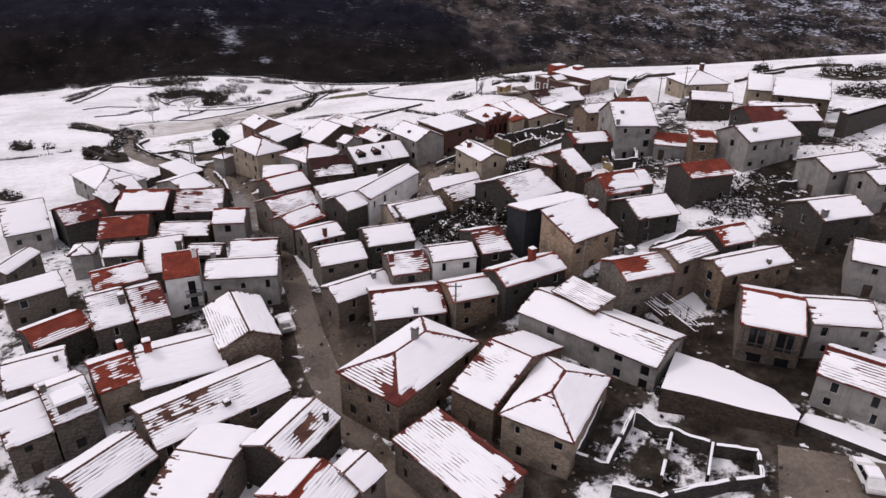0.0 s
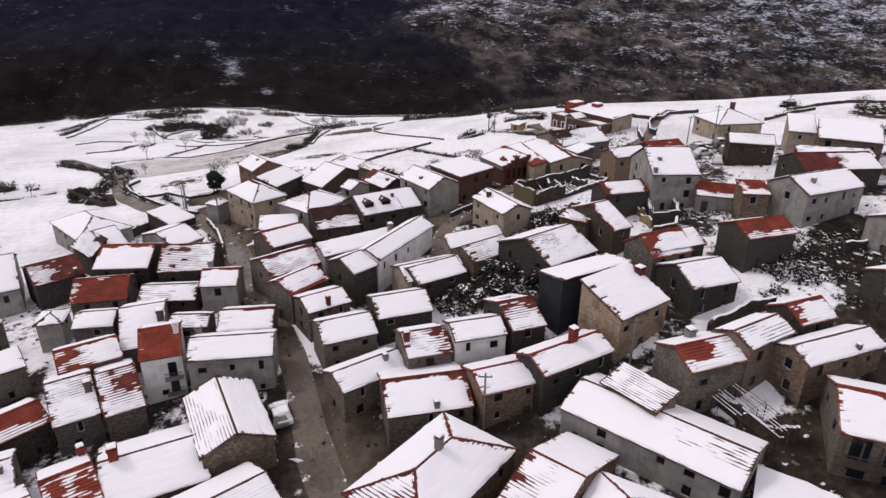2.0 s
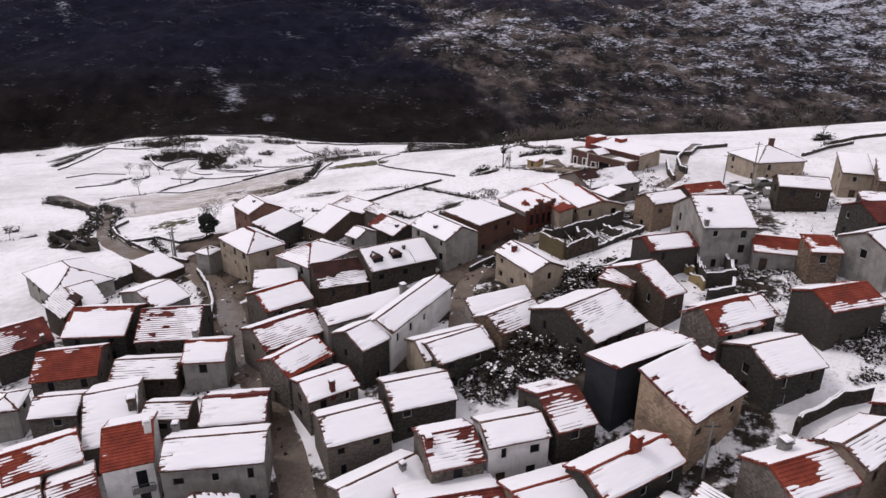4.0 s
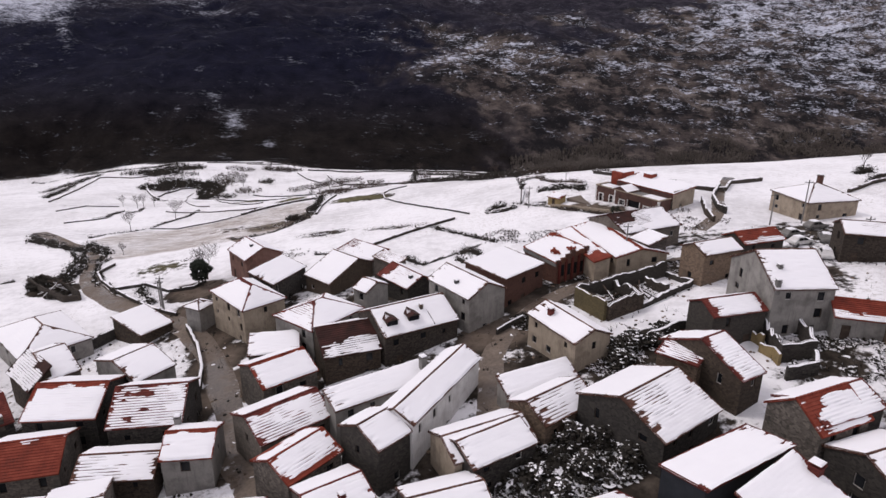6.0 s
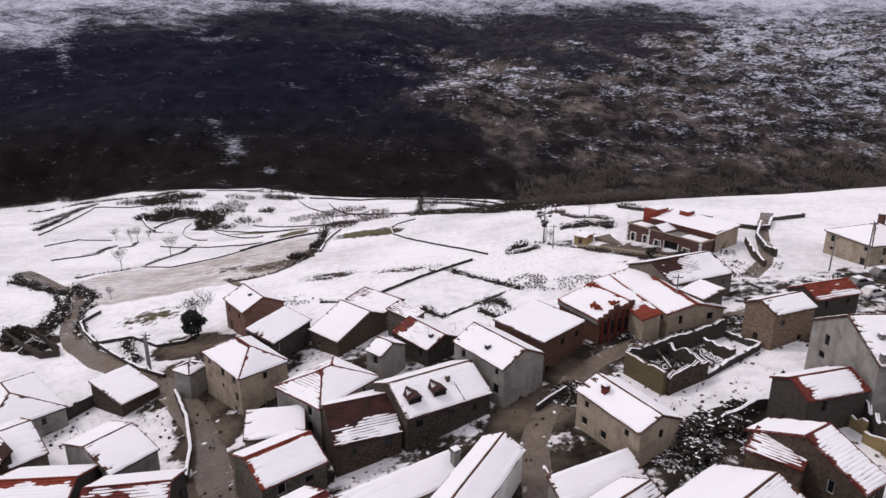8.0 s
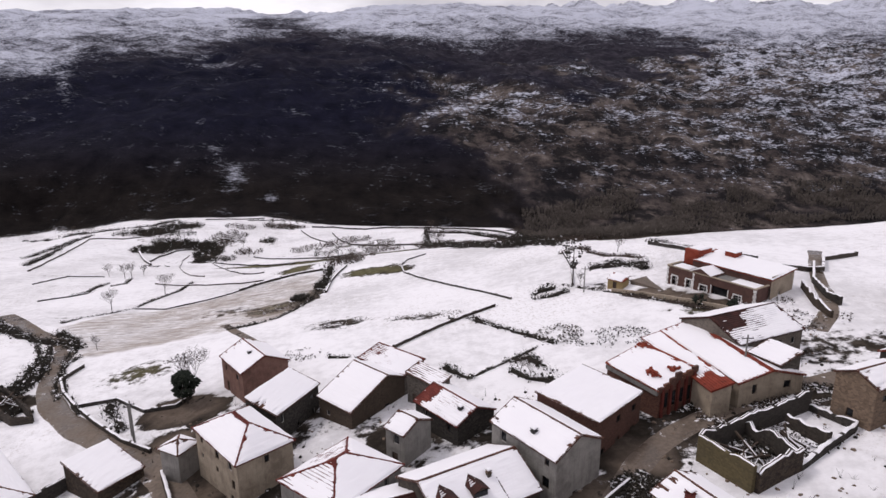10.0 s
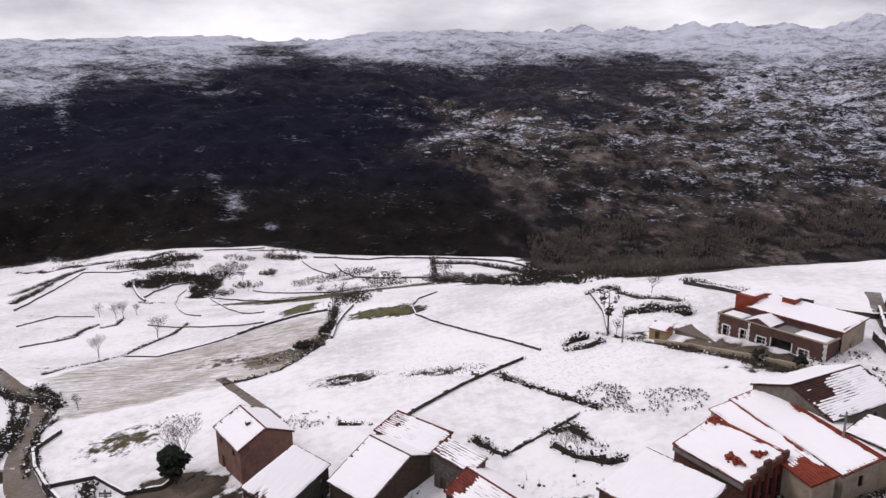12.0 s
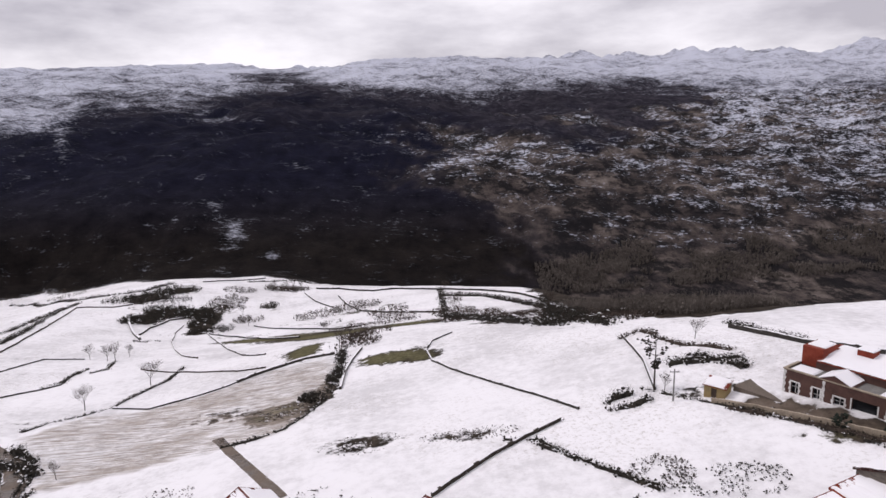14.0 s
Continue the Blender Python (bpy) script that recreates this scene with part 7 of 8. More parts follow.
hedge("dark leafless bramble hedge with snow caught in it", [(89.6, 193.3), (92.7, 196.5), (92.6, 193.8)], 3.0, 2.2, 9.0, 22, None, 0.10)
hedge("dark leafless bramble hedge with snow caught in it", [(84.7, 180.6), (89.7, 185.3)], 2.5, 2.0, 8.0, 23, None, 0.20)
hedge("dark leafless bramble hedge with snow caught in it", [(-91.8, 164.3), (-90.6, 168.2), (-93.7, 175.9), (-99.0, 185.5)], 1.9, 1.4, 3.5, 25, None, 0.20)
hedge("dark leafless bramble hedge with snow caught in it", [(-98.7, 192.3), (-91.9, 183.1), (-87.4, 172.4), (-84.7, 164.3)], 0.8, 0.8, 2.0, 27, None, 0.30)
hedge("dark leafless bramble hedge with snow caught in it", [(-0.2, 181.9), (1.4, 183.3), (3.6, 183.4)], 1.5, 1.7, 6.0, 28, None, 0.20)
hedge("dark leafless bramble hedge with snow caught in it", [(-16.5, 174.4), (-12.1, 172.9), (-5.1, 162.8), (-0.1, 158.0)], 0.8, 0.9, 2.5, 29, None, 0.20)
hedge("dark leafless bramble hedge with snow caught in it", [(-7.9, 178.4), (-13.6, 174.2), (-18.7, 169.8), (-24.1, 163.9)], 0.7, 0.5, 1.9, 30, None, 0.20)
hedge("dark leafless bramble hedge with snow caught in it", [(-7.3, 148.5), (-5.5, 145.6), (-1.7, 143.2), (-0.2, 143.5)], 1.4, 1.4, 4.0, 31, None, 0.20)
hedge("dark leafless bramble hedge with snow caught in it", [(-12.6, 148.2), (-7.7, 152.0), (-2.4, 156.2)], 0.8, 0.7, 2.0, 32, None, 0.30)
hedge("dark leafless bramble hedge with snow caught in it", [(-36.2, 161.1), (-31.6, 159.9)], 1.1, 0.8, 2.5, 33, None, 0.30)
hedge("dark leafless bramble hedge with snow caught in it", [(-122.5, 199.6), (-118.1, 201.0), (-102.7, 186.7), (-91.9, 171.8)], 1.4, 1.4, 3.0, 35, None, 0.20)
hedge("dark leafless bramble hedge with snow caught in it", [(-96.5, 190.5), (-87.7, 171.2), (-79.9, 159.3), (-72.8, 151.2)], 1.0, 1.1, 2.5, 36, None, 0.30)
hedge("dark leafless bramble hedge with snow caught in it", [(-121.8, 199.7), (-114.4, 196.6), (-110.4, 193.8), (-100.8, 187.5), (-93.8, 185.8)], 2.6, 1.5, 9.0, 45, None, 0.12)
hedge("dark leafless bramble hedge with snow caught in it", [(-103.6, 195.0), (-98.7, 191.0), (-91.7, 182.8)], 3.0, 1.8, 9.0, 46, None, 0.12)
hedge("dark leafless bramble hedge with snow caught in it", [(-94.0, 176.3), (-91.1, 168.4), (-89.2, 160.7), (-93.9, 161.4), (-96.0, 160.3)], 3.2, 1.7, 10.0, 47, None, 0.12)
hedge("dark leafless bramble hedge with snow caught in it", [(-87.6, 176.3), (-87.8, 172.3), (-83.5, 162.5), (-79.7, 156.8)], 1.2, 0.9, 6.0, 49, None, 0.30)
hedge("dark leafless bramble hedge with snow caught in it", [(-0.4, 179.3), (2.8, 179.4), (5.6, 181.0)], 2.2, 1.1, 6.0, 54, None, 0.30)
hedge("dark leafless bramble hedge with snow caught in it", [(-16.8, 152.2), (-14.4, 148.7), (-13.2, 147.7)], 1.6, 1.0, 8.0, 55, None, 0.20)
hedge("dark leafless bramble hedge with snow caught in it", [(-7.5, 151.8), (-4.2, 152.5), (-2.3, 146.5)], 2.0, 1.2, 5.0, 56, None, 0.30)
hedge("dark leafless bramble hedge with snow caught in it", [(-68.9, 152.9), (-65.2, 148.1), (-63.1, 145.1)], 2.5, 1.4, 7.0, 57, None, 0.30)

hedge("dark leafless bramble hedge with snow caught in it", [(-87.6, 158.6), (-88.7, 163.6), (-90.3, 169.9)], 2.4, 1.6, 10.0, 34, None, 0.10)

hedge("dense dark thorn hedge on the bank behind the pine", [(13.5, 192.5), (17.3, 193.5), (19.6, 190.1), (21.9, 185.0)], 2.0, 1.5, 9.0, 70, None, 0.15)
hedge("dark leafless bramble hedge with snow caught in it", [(15.6, 208.8), (17.8, 200.9), (21.0, 197.4), (23.3, 193.4)], 1.3, 1.0, 5.0, 71, TWIG, 0.20)
hedge("dark leafless bramble hedge with snow caught in it", [(10.0, 213.9), (14.7, 216.7), (16.3, 211.2)], 1.6, 1.2, 7.0, 72, TWIG, 0.20)

# ---- scrub ----
scrub_patch("tangled leafless scrub half buried in snow", 35.9, 158.1, 9.0, 7.0, 224, 1.0, 8, 0.60, TWIG)
scrub_patch("tangled leafless scrub half buried in snow", 10.9, 106.9, 4.0, 3.5, 182, 1.0, 9, 0.60, TWIG)
scrub_patch("tangled leafless scrub half buried in snow", 16.7, 123.0, 7.0, 3.0, 168, 0.8, 10, 0.60)
scrub_patch("tangled leafless scrub half buried in snow", 52.9, 132.1, 8.0, 6.0, 140, 0.8, 11, 0.60, TWIG)
scrub_patch("tangled leafless scrub half buried in snow", -41.1, 163.5, 5.0, 3.0, 62, 0.6, 12, 0.40, TWIG)
scrub_patch("tangled leafless scrub half buried in snow", 1.2, 160.7, 4.0, 4.0, 112, 0.7, 15, 0.30, TWIG)
scrub_patch("tangled leafless scrub half buried in snow", 6.9, 156.7, 8.0, 4.0, 154, 0.7, 16, 0.30)
scrub_patch("tangled leafless scrub half buried in snow", -21.6, 178.0, 8.0, 2.5, 84, 0.4, 17, 0.50, TWIG)
scrub_patch("tangled leafless scrub half buried in snow", -37.9, 179.5, 7.0, 4.0, 77, 0.3, 18, 0.60, TWIG)
scrub_patch("tangled leafless scrub half buried in snow", 13.3, 106.3, 4.0, 4.0, 442, 1.2, 19, 0.60)
scrub_patch("tangled leafless scrub half buried in snow", 6.0, 92.9, 7.0, 6.0, 714, 1.4, 20, 0.50)
scrub_patch("tangled leafless scrub half buried in snow", 5.9, 97.7, 4.0, 4.0, 306, 1.5, 21, 0.30)
scrub_patch("tangled leafless scrub half buried in snow", 38.4, 86.6, 6.0, 5.0, 442, 1.0, 22, 0.60)
scrub_patch("tangled leafless scrub half buried in snow", 1.0, 87.5, 5.0, 4.0, 510, 1.2, 23, 0.60)
scrub_patch("tangled leafless scrub half buried in snow", 5.4, 91.5, 6.0, 5.0, 510, 1.3, 24, 0.50)
scrub_patch("tangled leafless scrub half buried in snow", 26.7, 54.1, 5.0, 3.0, 442, 0.7, 25, 0.50)
scrub_patch("tangled leafless scrub half buried in snow", 11.6, 100.3, 3.0, 3.0, 204, 1.0, 26, 0.50)
scrub_patch("tangled leafless scrub half buried in snow", 34.1, 103.3, 6.0, 6.0, 374, 0.9, 27, 0.50)
scrub_patch("tangled leafless scrub half buried in snow", 12.4, 132.5, 3.0, 3.0, 91, 1.0, 28, 0.50)
scrub_patch("tangled leafless scrub half buried in snow", 18.7, 130.0, 7.0, 4.0, 230, 1.2, 29, 0.50, TWIG)
scrub_patch("tangled leafless scrub half buried in snow", 48.0, 91.4, 6.0, 5.0, 255, 1.0, 31, 0.30)
scrub_patch("tangled leafless scrub half buried in snow", 19.9, 45.3, 3.5, 3.0, 714, 0.9, 34, 0.50)
scrub_patch("tangled leafless scrub half buried in snow", 2.2, 92.0, 4.0, 3.0, 340, 1.6, 35, 0.50)
scrub_patch("tangled leafless scrub half buried in snow", 2.2, 118.9, 2.5, 2.5, 204, 1.2, 36, 0.40)
scrub_patch("tangled leafless scrub half buried in snow", -0.4, 88.9, 3.0, 2.5, 272, 1.8, 37, 0.50)
scrub_patch("tangled leafless scrub half buried in snow", 41.9, 87.3, 4.0, 4.0, 272, 1.2, 38, 0.50)
scrub_patch("tangled leafless scrub half buried in snow", -2.3, 87.3, 2.5, 2.0, 153, 1.2, 39, 0.40)
scrub_patch("tangled leafless scrub half buried in snow", 14.7, 124.0, 3.0, 3.0, 238, 1.4, 40, 0.40)
scrub_patch("tangled leafless scrub half buried in snow", 109.3, 176.0, 9.0, 10.0, 510, 2.4, 41, 0.20)
scrub_patch("tangled leafless scrub half buried in snow", 96.5, 148.0, 7.0, 7.0, 408, 2.0, 42, 0.30)
scrub_patch("tangled leafless scrub half buried in snow", 53.7, 91.3, 6.0, 5.0, 510, 0.9, 43, 0.20)
scrub_patch("tangled leafless scrub half buried in snow", 48.0, 81.9, 5.0, 4.0, 374, 0.8, 44, 0.30)
scrub_patch("tangled leafless scrub half buried in snow", 19.0, 53.4, 2.5, 2.0, 136, 0.8, 45, 0.30)
scrub_patch("tangled leafless scrub half buried in snow", 23.3, 132.9, 6.0, 3.0, 272, 0.8, 46, 0.60)
scrub_patch("tangled leafless scrub half buried in snow", -63.8, 169.3, 4.0, 4.0, 42, 0.5, 47, 0.30, TWIG)

# ---- trees ----
leafy_tree("dark round-crowned evergreen tree beside the muddy yard", -56.1, 150.9, 5.4, 3.9, 1500, 5, EVERGREEN, 0.28, 2)
leafy_tree("tall thin pine with a sparse ragged crown", 7.5, 183.9, 8.6, 4.6, 420, 9, BRAMBLE, 0.42, 1, True, 0.15)
bare_tree("leafless grey tree with fine spreading twigs", -56.1, 154.1, 7.2, 0, 3)
bare_tree("leafless grey tree with fine spreading twigs", 20.9, 203.4, 4.0, 1, 3)
bare_tree("leafless grey tree with fine spreading twigs", -6.4, 146.6, 3.2, 2, 3)
bare_tree("leafless grey tree with fine spreading twigs", -5.1, 145.5, 3.2, 3, 3)
bare_tree("leafless grey tree with fine spreading twigs", 8.6, 182.5, 3.2, 4, 3)
bare_tree("leafless grey tree with fine spreading twigs", -114.4, 163.0, 3.2, 0, 3)
bare_tree("leafless grey tree with fine spreading twigs", -106.7, 161.8, 3.2, 1, 3)
bare_tree("leafless grey tree with fine spreading twigs", 93.4, 197.7, 5.6, 0, 3)
bare_tree("leafless grey tree with fine spreading twigs", 96.3, 170.2, 5.6, 1, 3)

for k_, (x_, y_, tall_, wide_) in enumerate(((3.7, 92.5, 2.6, 3.6), (6.9, 92.6, 2.4, 3.2), (-0.1, 88.5, 1.8, 2.8), (1.6, 86.2, 1.8, 2.6), (9.2, 96.0, 2.6, 3.0), (12.5, 107.7, 2.2, 3.4),
                                            (7.0, 96.4, 2.4, 3.2), (-1.3, 91.3, 1.8, 2.4), (4.6, 88.9, 2.0, 3.2), (8.8, 89.6, 2.2, 3.0), (11.2, 104.6, 2.2, 3.0), (14.0, 109.6, 2.0, 3.4), (16.2, 108.6, 2.0, 3.0), (18.2, 111.6, 1.6, 3.0), (10.9, 107.6, 2.2, 3.0))):
    leafy_tree("dark tangled garden bush loaded with clumps of snow", x_, y_, tall_, wide_, 460, 40 + k_, BRAMBLE, 0.05, 2, False, 0.30, "garden_bush", "garden bushes")

# ---- the far fields: terraces, thickets and lanes over the hill ----
for line_, tall_, thick_ in (
        (((-169.5, 282.4), (-181.1, 312.7), (-193.2, 348.6), (-201.3, 376.3), (-184.4, 377.3), (-178.3, 383.9)), 0.6, 0.5),
        (((-169.5, 363.6), (-163.9, 351.5), (-152.0, 331.9), (-142.2, 317.7)), 0.9, 0.8),
        (((-148.0, 328.8), (-151.7, 344.8), (-151.2, 362.3), (-145.3, 372.4)), 0.7, 0.6),
        (((-142.3, 356.0), (-138.9, 339.9), (-129.6, 316.3), (-116.3, 289.9), (-107.9, 275.8), (-99.3, 267.2)), 0.4, 0.4),
        (((-126.0, 341.6), (-111.6, 314.4), (-95.8, 282.8), (-84.9, 264.4), (-76.6, 259.0)), 0.4, 0.4),
        (((-125.4, 341.3), (-109.9, 330.6), (-93.2, 313.0), (-77.8, 301.9)), 0.6, 0.5),
        (((-149.3, 254.7), (-148.5, 265.1), (-147.8, 271.6), (-135.6, 271.4)), 0.4, 0.3),
        (((-130.6, 228.9), (-125.5, 235.5), (-122.9, 240.2)), 0.4, 0.3),
        (((-110.3, 255.4), (-99.6, 249.5), (-88.7, 245.1), (-78.0, 239.9), (-70.5, 239.0)), 0.4, 0.3),
        (((-98.2, 218.7), (-89.3, 217.1), (-84.1, 220.9), (-76.3, 227.3), (-73.5, 230.8)), 0.35, 0.3),
        (((-74.3, 229.3), (-71.4, 232.7), (-68.1, 235.6), (-61.2, 241.5), (-53.6, 241.1)), 0.7, 0.6),
        (((-47.1, 243.0), (-47.9, 231.9), (-47.9, 223.0), (-46.9, 211.5)), 0.6, 0.5),
        (((-85.2, 418.4), (-75.7, 389.0), (-65.4, 365.5), (-53.6, 351.2), (-27.8, 327.3)), 0.8, 0.7),
        (((-104.1, 449.9), (-90.8, 449.4), (-68.6, 430.4), (-57.0, 440.2), (-30.9, 417.7), (-7.8, 400.3), (6.9, 378.4), (13.8, 344.9)), 1.0, 0.9),
        (((-106.3, 430.9), (-94.6, 405.6), (-82.1, 386.1)), 0.7, 0.6),
        (((-112.3, 359.2), (-90.0, 341.1), (-66.7, 317.2), (-57.8, 314.0)), 0.6, 0.5),
        (((-175.0, 461.9), (-159.5, 486.7), (-152.0, 510.2)), 0.7, 0.6)):
    stone_wall("low mossy field wall with snow along its top", line_, tall_, thick_)
for k_, (line_, wide_, tall_, dense_) in enumerate((
        (((-181.6, 298.9), (-188.8, 320.8), (-201.3, 353.5), (-206.1, 373.2), (-208.5, 390.7)), 3.4, 1.5, 5.0),
        (((-195.7, 318.4), (-198.3, 331.3), (-205.0, 355.3), (-207.3, 377.2)), 2.6, 1.6, 4.0),
        (((-341.4, 526.6), (-321.0, 521.0), (-280.0, 470.0), (-219.6, 404.2), (-201.4, 408.9), (-188.9, 420.0), (-189.5, 452.2)), 4.5, 1.6, 4.0),
        (((-125.6, 236.6), (-123.7, 241.5), (-126.8, 251.4), (-126.5, 257.5)), 1.8, 0.9, 5.0),
        (((-122.9, 252.6), (-120.5, 256.8), (-124.7, 268.8)), 1.4, 0.7, 4.0),
        (((-108.9, 205.3), (-106.8, 209.9), (-102.0, 214.7), (-98.7, 219.6), (-97.4, 229.7), (-95.7, 240.8), (-97.7, 253.7)), 1.3, 0.7, 5.0),
        (((-52.1, 243.5), (-50.1, 230.9), (-49.2, 219.4), (-49.3, 210.8), (-51.0, 207.7)), 2.6, 1.6, 7.0),
        (((-49.0, 206.1), (-50.9, 198.0), (-53.4, 191.8), (-58.2, 188.3), (-62.2, 186.7)), 1.4, 0.8, 5.0),
        (((-31.5, 418.2), (-29.4, 372.6), (-27.2, 327.9)), 3.5, 2.0, 3.0),
        (((14.1, 354.8), (8.3, 297.2), (2.7, 248.1)), 5.0, 2.4, 4.0),
        (((-27.6, 313.1), (-19.0, 283.2), (-12.8, 268.5), (-6.2, 252.9), (3.4, 239.5)), 5.0, 2.2, 9.0),
        (((-28.4, 383.9), (-10.7, 376.6), (0.8, 351.2), (9.0, 317.0), (8.0, 270.0), (7.7, 250.0), (12.0, 227.4)), 4.5, 2.2, 6.0),
        (((-111.3, 482.8), (-130.2, 500.5), (-151.1, 472.3)), 3.5, 1.5, 3.0))):
    hedge("dark leafless bramble hedge with snow caught in it", line_, wide_, tall_, dense_, 60 + k_, None, 0.12)
for k_, (cx_, cy_, rx_, ry_, n_, tall_) in enumerate((
        (-178, 400, 11, 17, 620, 2.6), (-172, 421, 12, 13, 520, 2.4), (-190, 392, 7, 9, 200, 2.0), (-165, 398, 9, 9, 220, 2.0), (-160, 361, 9, 12, 460, 2.4), (-157, 376, 12, 10, 520, 2.6), (-146, 378, 9, 12, 460, 2.6), (-124, 352, 5, 9, 180, 1.8),
        (-136, 364, 6, 14, 420, 2.4), (-131, 345, 4, 8, 220, 2.0), (-166, 356, 4, 8, 200, 1.8), (-117, 400, 5, 6, 140, 1.8), (-51.5, 207.6, 3, 3, 160, 1.8),
        (-49.3, 219.4, 2, 4, 120, 1.8), (-138, 314, 5, 4, 90, 1.0), (-75, 341, 5, 5, 90, 1.6), (8, 270, 6, 18, 300, 2.2), (5.5, 252, 6, 9, 420, 2.6), (28.3, 264, 5, 6, 160, 2.4), (21, 247.8, 7, 7, 260, 2.2), (19.7, 323, 6, 6, 140, 2.4), (-297, 521, 14, 10, 120, 2.2))):
    scrub_patch("dense dark thicket on the snowy hill", cx_, cy_, rx_, ry_, n_, tall_, 80 + k_, 0.05)
for k_, (cx_, cy_, rx_, ry_, n_, tall_) in enumerate((
        (-139, 402, 9, 18, 260, 1.8), (-142, 431, 9, 9, 160, 2.0), (-119, 372, 7, 7, 120, 2.2), (-121, 445, 14, 8, 280, 2.6), (-57, 202, 6, 4, 120, 0.5), (-20, 288, 9, 10, 160, 1.4), (-50, 252, 7, 6, 120, 1.8),
        (-24.6, 328.0, 9, 16, 220, 1.8), (-14.4, 308.9, 9, 14, 200, 1.8), (-6.9, 279.9, 9, 10, 240, 1.8), (1.6, 278.3, 8, 10, 240, 1.8), (8.1, 257.3, 9, 10, 300, 1.8), (13.2, 246.5, 9, 8, 320, 1.8), (18.6, 240.4, 8, 8, 280, 1.8), (-24.7, 370.7, 5, 20, 120, 1.8), (-47.1, 334.1, 9, 8, 90, 1.8), (-48.1, 272.9, 6, 6, 60, 1.8), (-53.5, 264.4, 5, 6, 120, 1.8), (-86, 372, 12, 12, 200, 1.8), (-70, 380, 12, 14, 220, 2.0), (-52, 352, 9, 12, 180, 1.8), (-45, 318, 9, 9, 140, 1.6), (-62, 318, 9, 8, 120, 1.4))):
    scrub_patch("pale leafless brushwood standing in snow", cx_, cy_, rx_, ry_, int(1.7 * n_), tall_, 100 + k_, 0.20, TWIG)
for k_, (x_, y_, tall_) in enumerate(((-104.1, 218.2, 5.6), (-98.8, 237.0, 6.4), (-134.0, 271.7, 4.4), (-127.4, 269.1, 5.0), (-124.7, 268.8, 6.0), (-124.3, 276.3, 4.0), (-54.3, 251.1, 5.4),
                                     (-51.5, 256.8, 5.4), (-46.5, 249.3, 5.0), (-114.9, 359.5, 5.4), (-124.0, 379.6, 5.4), (-70.1, 307.9, 4.4), (-118.0, 452.0, 6.0), (-126.0, 440.0, 6.0),
                                     (-121.0, 448.0, 5.4), (-112.0, 446.0, 5.4), (-28.0, 400.0, 6.0), (8.0, 300.0, 6.0), (-2.0, 255.0, 4.4), (-86.7, 181.1, 3.4), (-300.0, 524.0, 6.0))):
    bare_tree("leafless grey tree with fine spreading twigs", x_, y_, tall_, k_ % 5, 3)

# ---- ruins and yard walls ----
stone_wall("yellow-painted wall stub of the ruined house", [(25.7, 108.9), (26.9, 107.8), (27.6, 105.7)], 1.6, 0.3, ragged=0.6, mat=OCHRE, group="ruins and yard walls")
stone_wall("yellow-painted wall stub of the ruined house", [(26.9, 104.9), (27.6, 103.1), (27.6, 101.7)], 1.3, 0.3, ragged=0.6, mat=OCHRE, group="ruins and yard walls")
stone_wall("roofless ruin of dark stone walls under snow caps", [(16.2, 51.1), (12.9, 45.1), (15.5, 43.8), (19.1, 49.5)], 1.7, 0.35, ragged=0.4, group="ruins and yard walls")
stone_wall("broken yard wall with snow along its top", [(15.5, 41.4), (19.1, 39.6), (22.4, 40.4), (25.3, 41.1), (28.1, 41.1), (28.8, 43.9), (25.6, 45.0), (22.2, 47.1), (19.4, 49.3)], 1.6, 0.4, ragged=0.4, group="ruins and yard walls")
stone_wall("snow-capped cross wall inside the ruined yard", [(22.2, 47.0), (19.8, 41.8)], 1.5, 0.3, ragged=0.5, group="ruins and yard walls")
stone_wall("snow-capped cross wall inside the ruined yard", [(25.3, 45.1), (23.8, 41.7)], 1.3, 0.25, ragged=0.5, group="ruins and yard walls")


def terrace(label, front, back_, top):
    """Ground held up by a dark stone wall, its top under snow."""
    root = thing("terrace", pose(front[0][0], front[0][1], 0), label, "terrace", "terraces")
    ox, oy = front[0]
    f = [(p.x, p.y) for p, d, run in along_line(front, 0.8)]
    n = len(f)
    bk = [(p.x, p.y) for p, d, run in along_line(back_, 0.5)]
    bk = [bk[round(i * (len(bk) - 1) / (n - 1))] for i in range(n)]
    w = Soup()
    for i in range(n - 1):
        (x0, y0), (x1, y1) = f[i], f[i + 1]
        j0, j1 = (0.14 * (float(cloud_noise(k * 0.9, 3.3, 5, 3)) - 0.5) for k in (i, i + 1))
        w.face((x0 - ox, y0 - oy, height(x0, y0) - 1.0), (x1 - ox, y1 - oy, height(x1, y1) - 1.0), (x1 - ox, y1 - oy + 0.2, top + j1), (x0 - ox, y0 - oy + 0.2, top + j0))
    for (x0, y0), (x1, y1) in ((bk[0], f[0]), (f[-1], bk[-1])):
        w.face((x0 - ox, y0 - oy, top - 4.5), (x1 - ox, y1 - oy, top - 4.5), (x1 - ox, y1 - oy, top), (x0 - ox, y0 - oy, top))
    part("retaining_wall", w.mesh("retaining_wall", STONE_DARK), root)
    k = 9
    verts = []
    for i in range(n):
        for j in range(k):
            t = j / (k - 1)
            x, y = f[i][0] * (1 - t) + bk[i][0] * t, f[i][1] + 0.2 * (1 - t) + (bk[i][1] - f[i][1]) * t
            verts.append((x - ox, y - oy, top + 0.02 + 0.35 * (float(cloud_noise(x / 1.5, y / 1.5, 3, 3)) - 0.35) * min(1, 3 * t)))
    part("snow_cover", mesh_from("snow_cover", verts, grid_faces(k, n)[:, ::-1], SNOW, True), root, "settled snow")


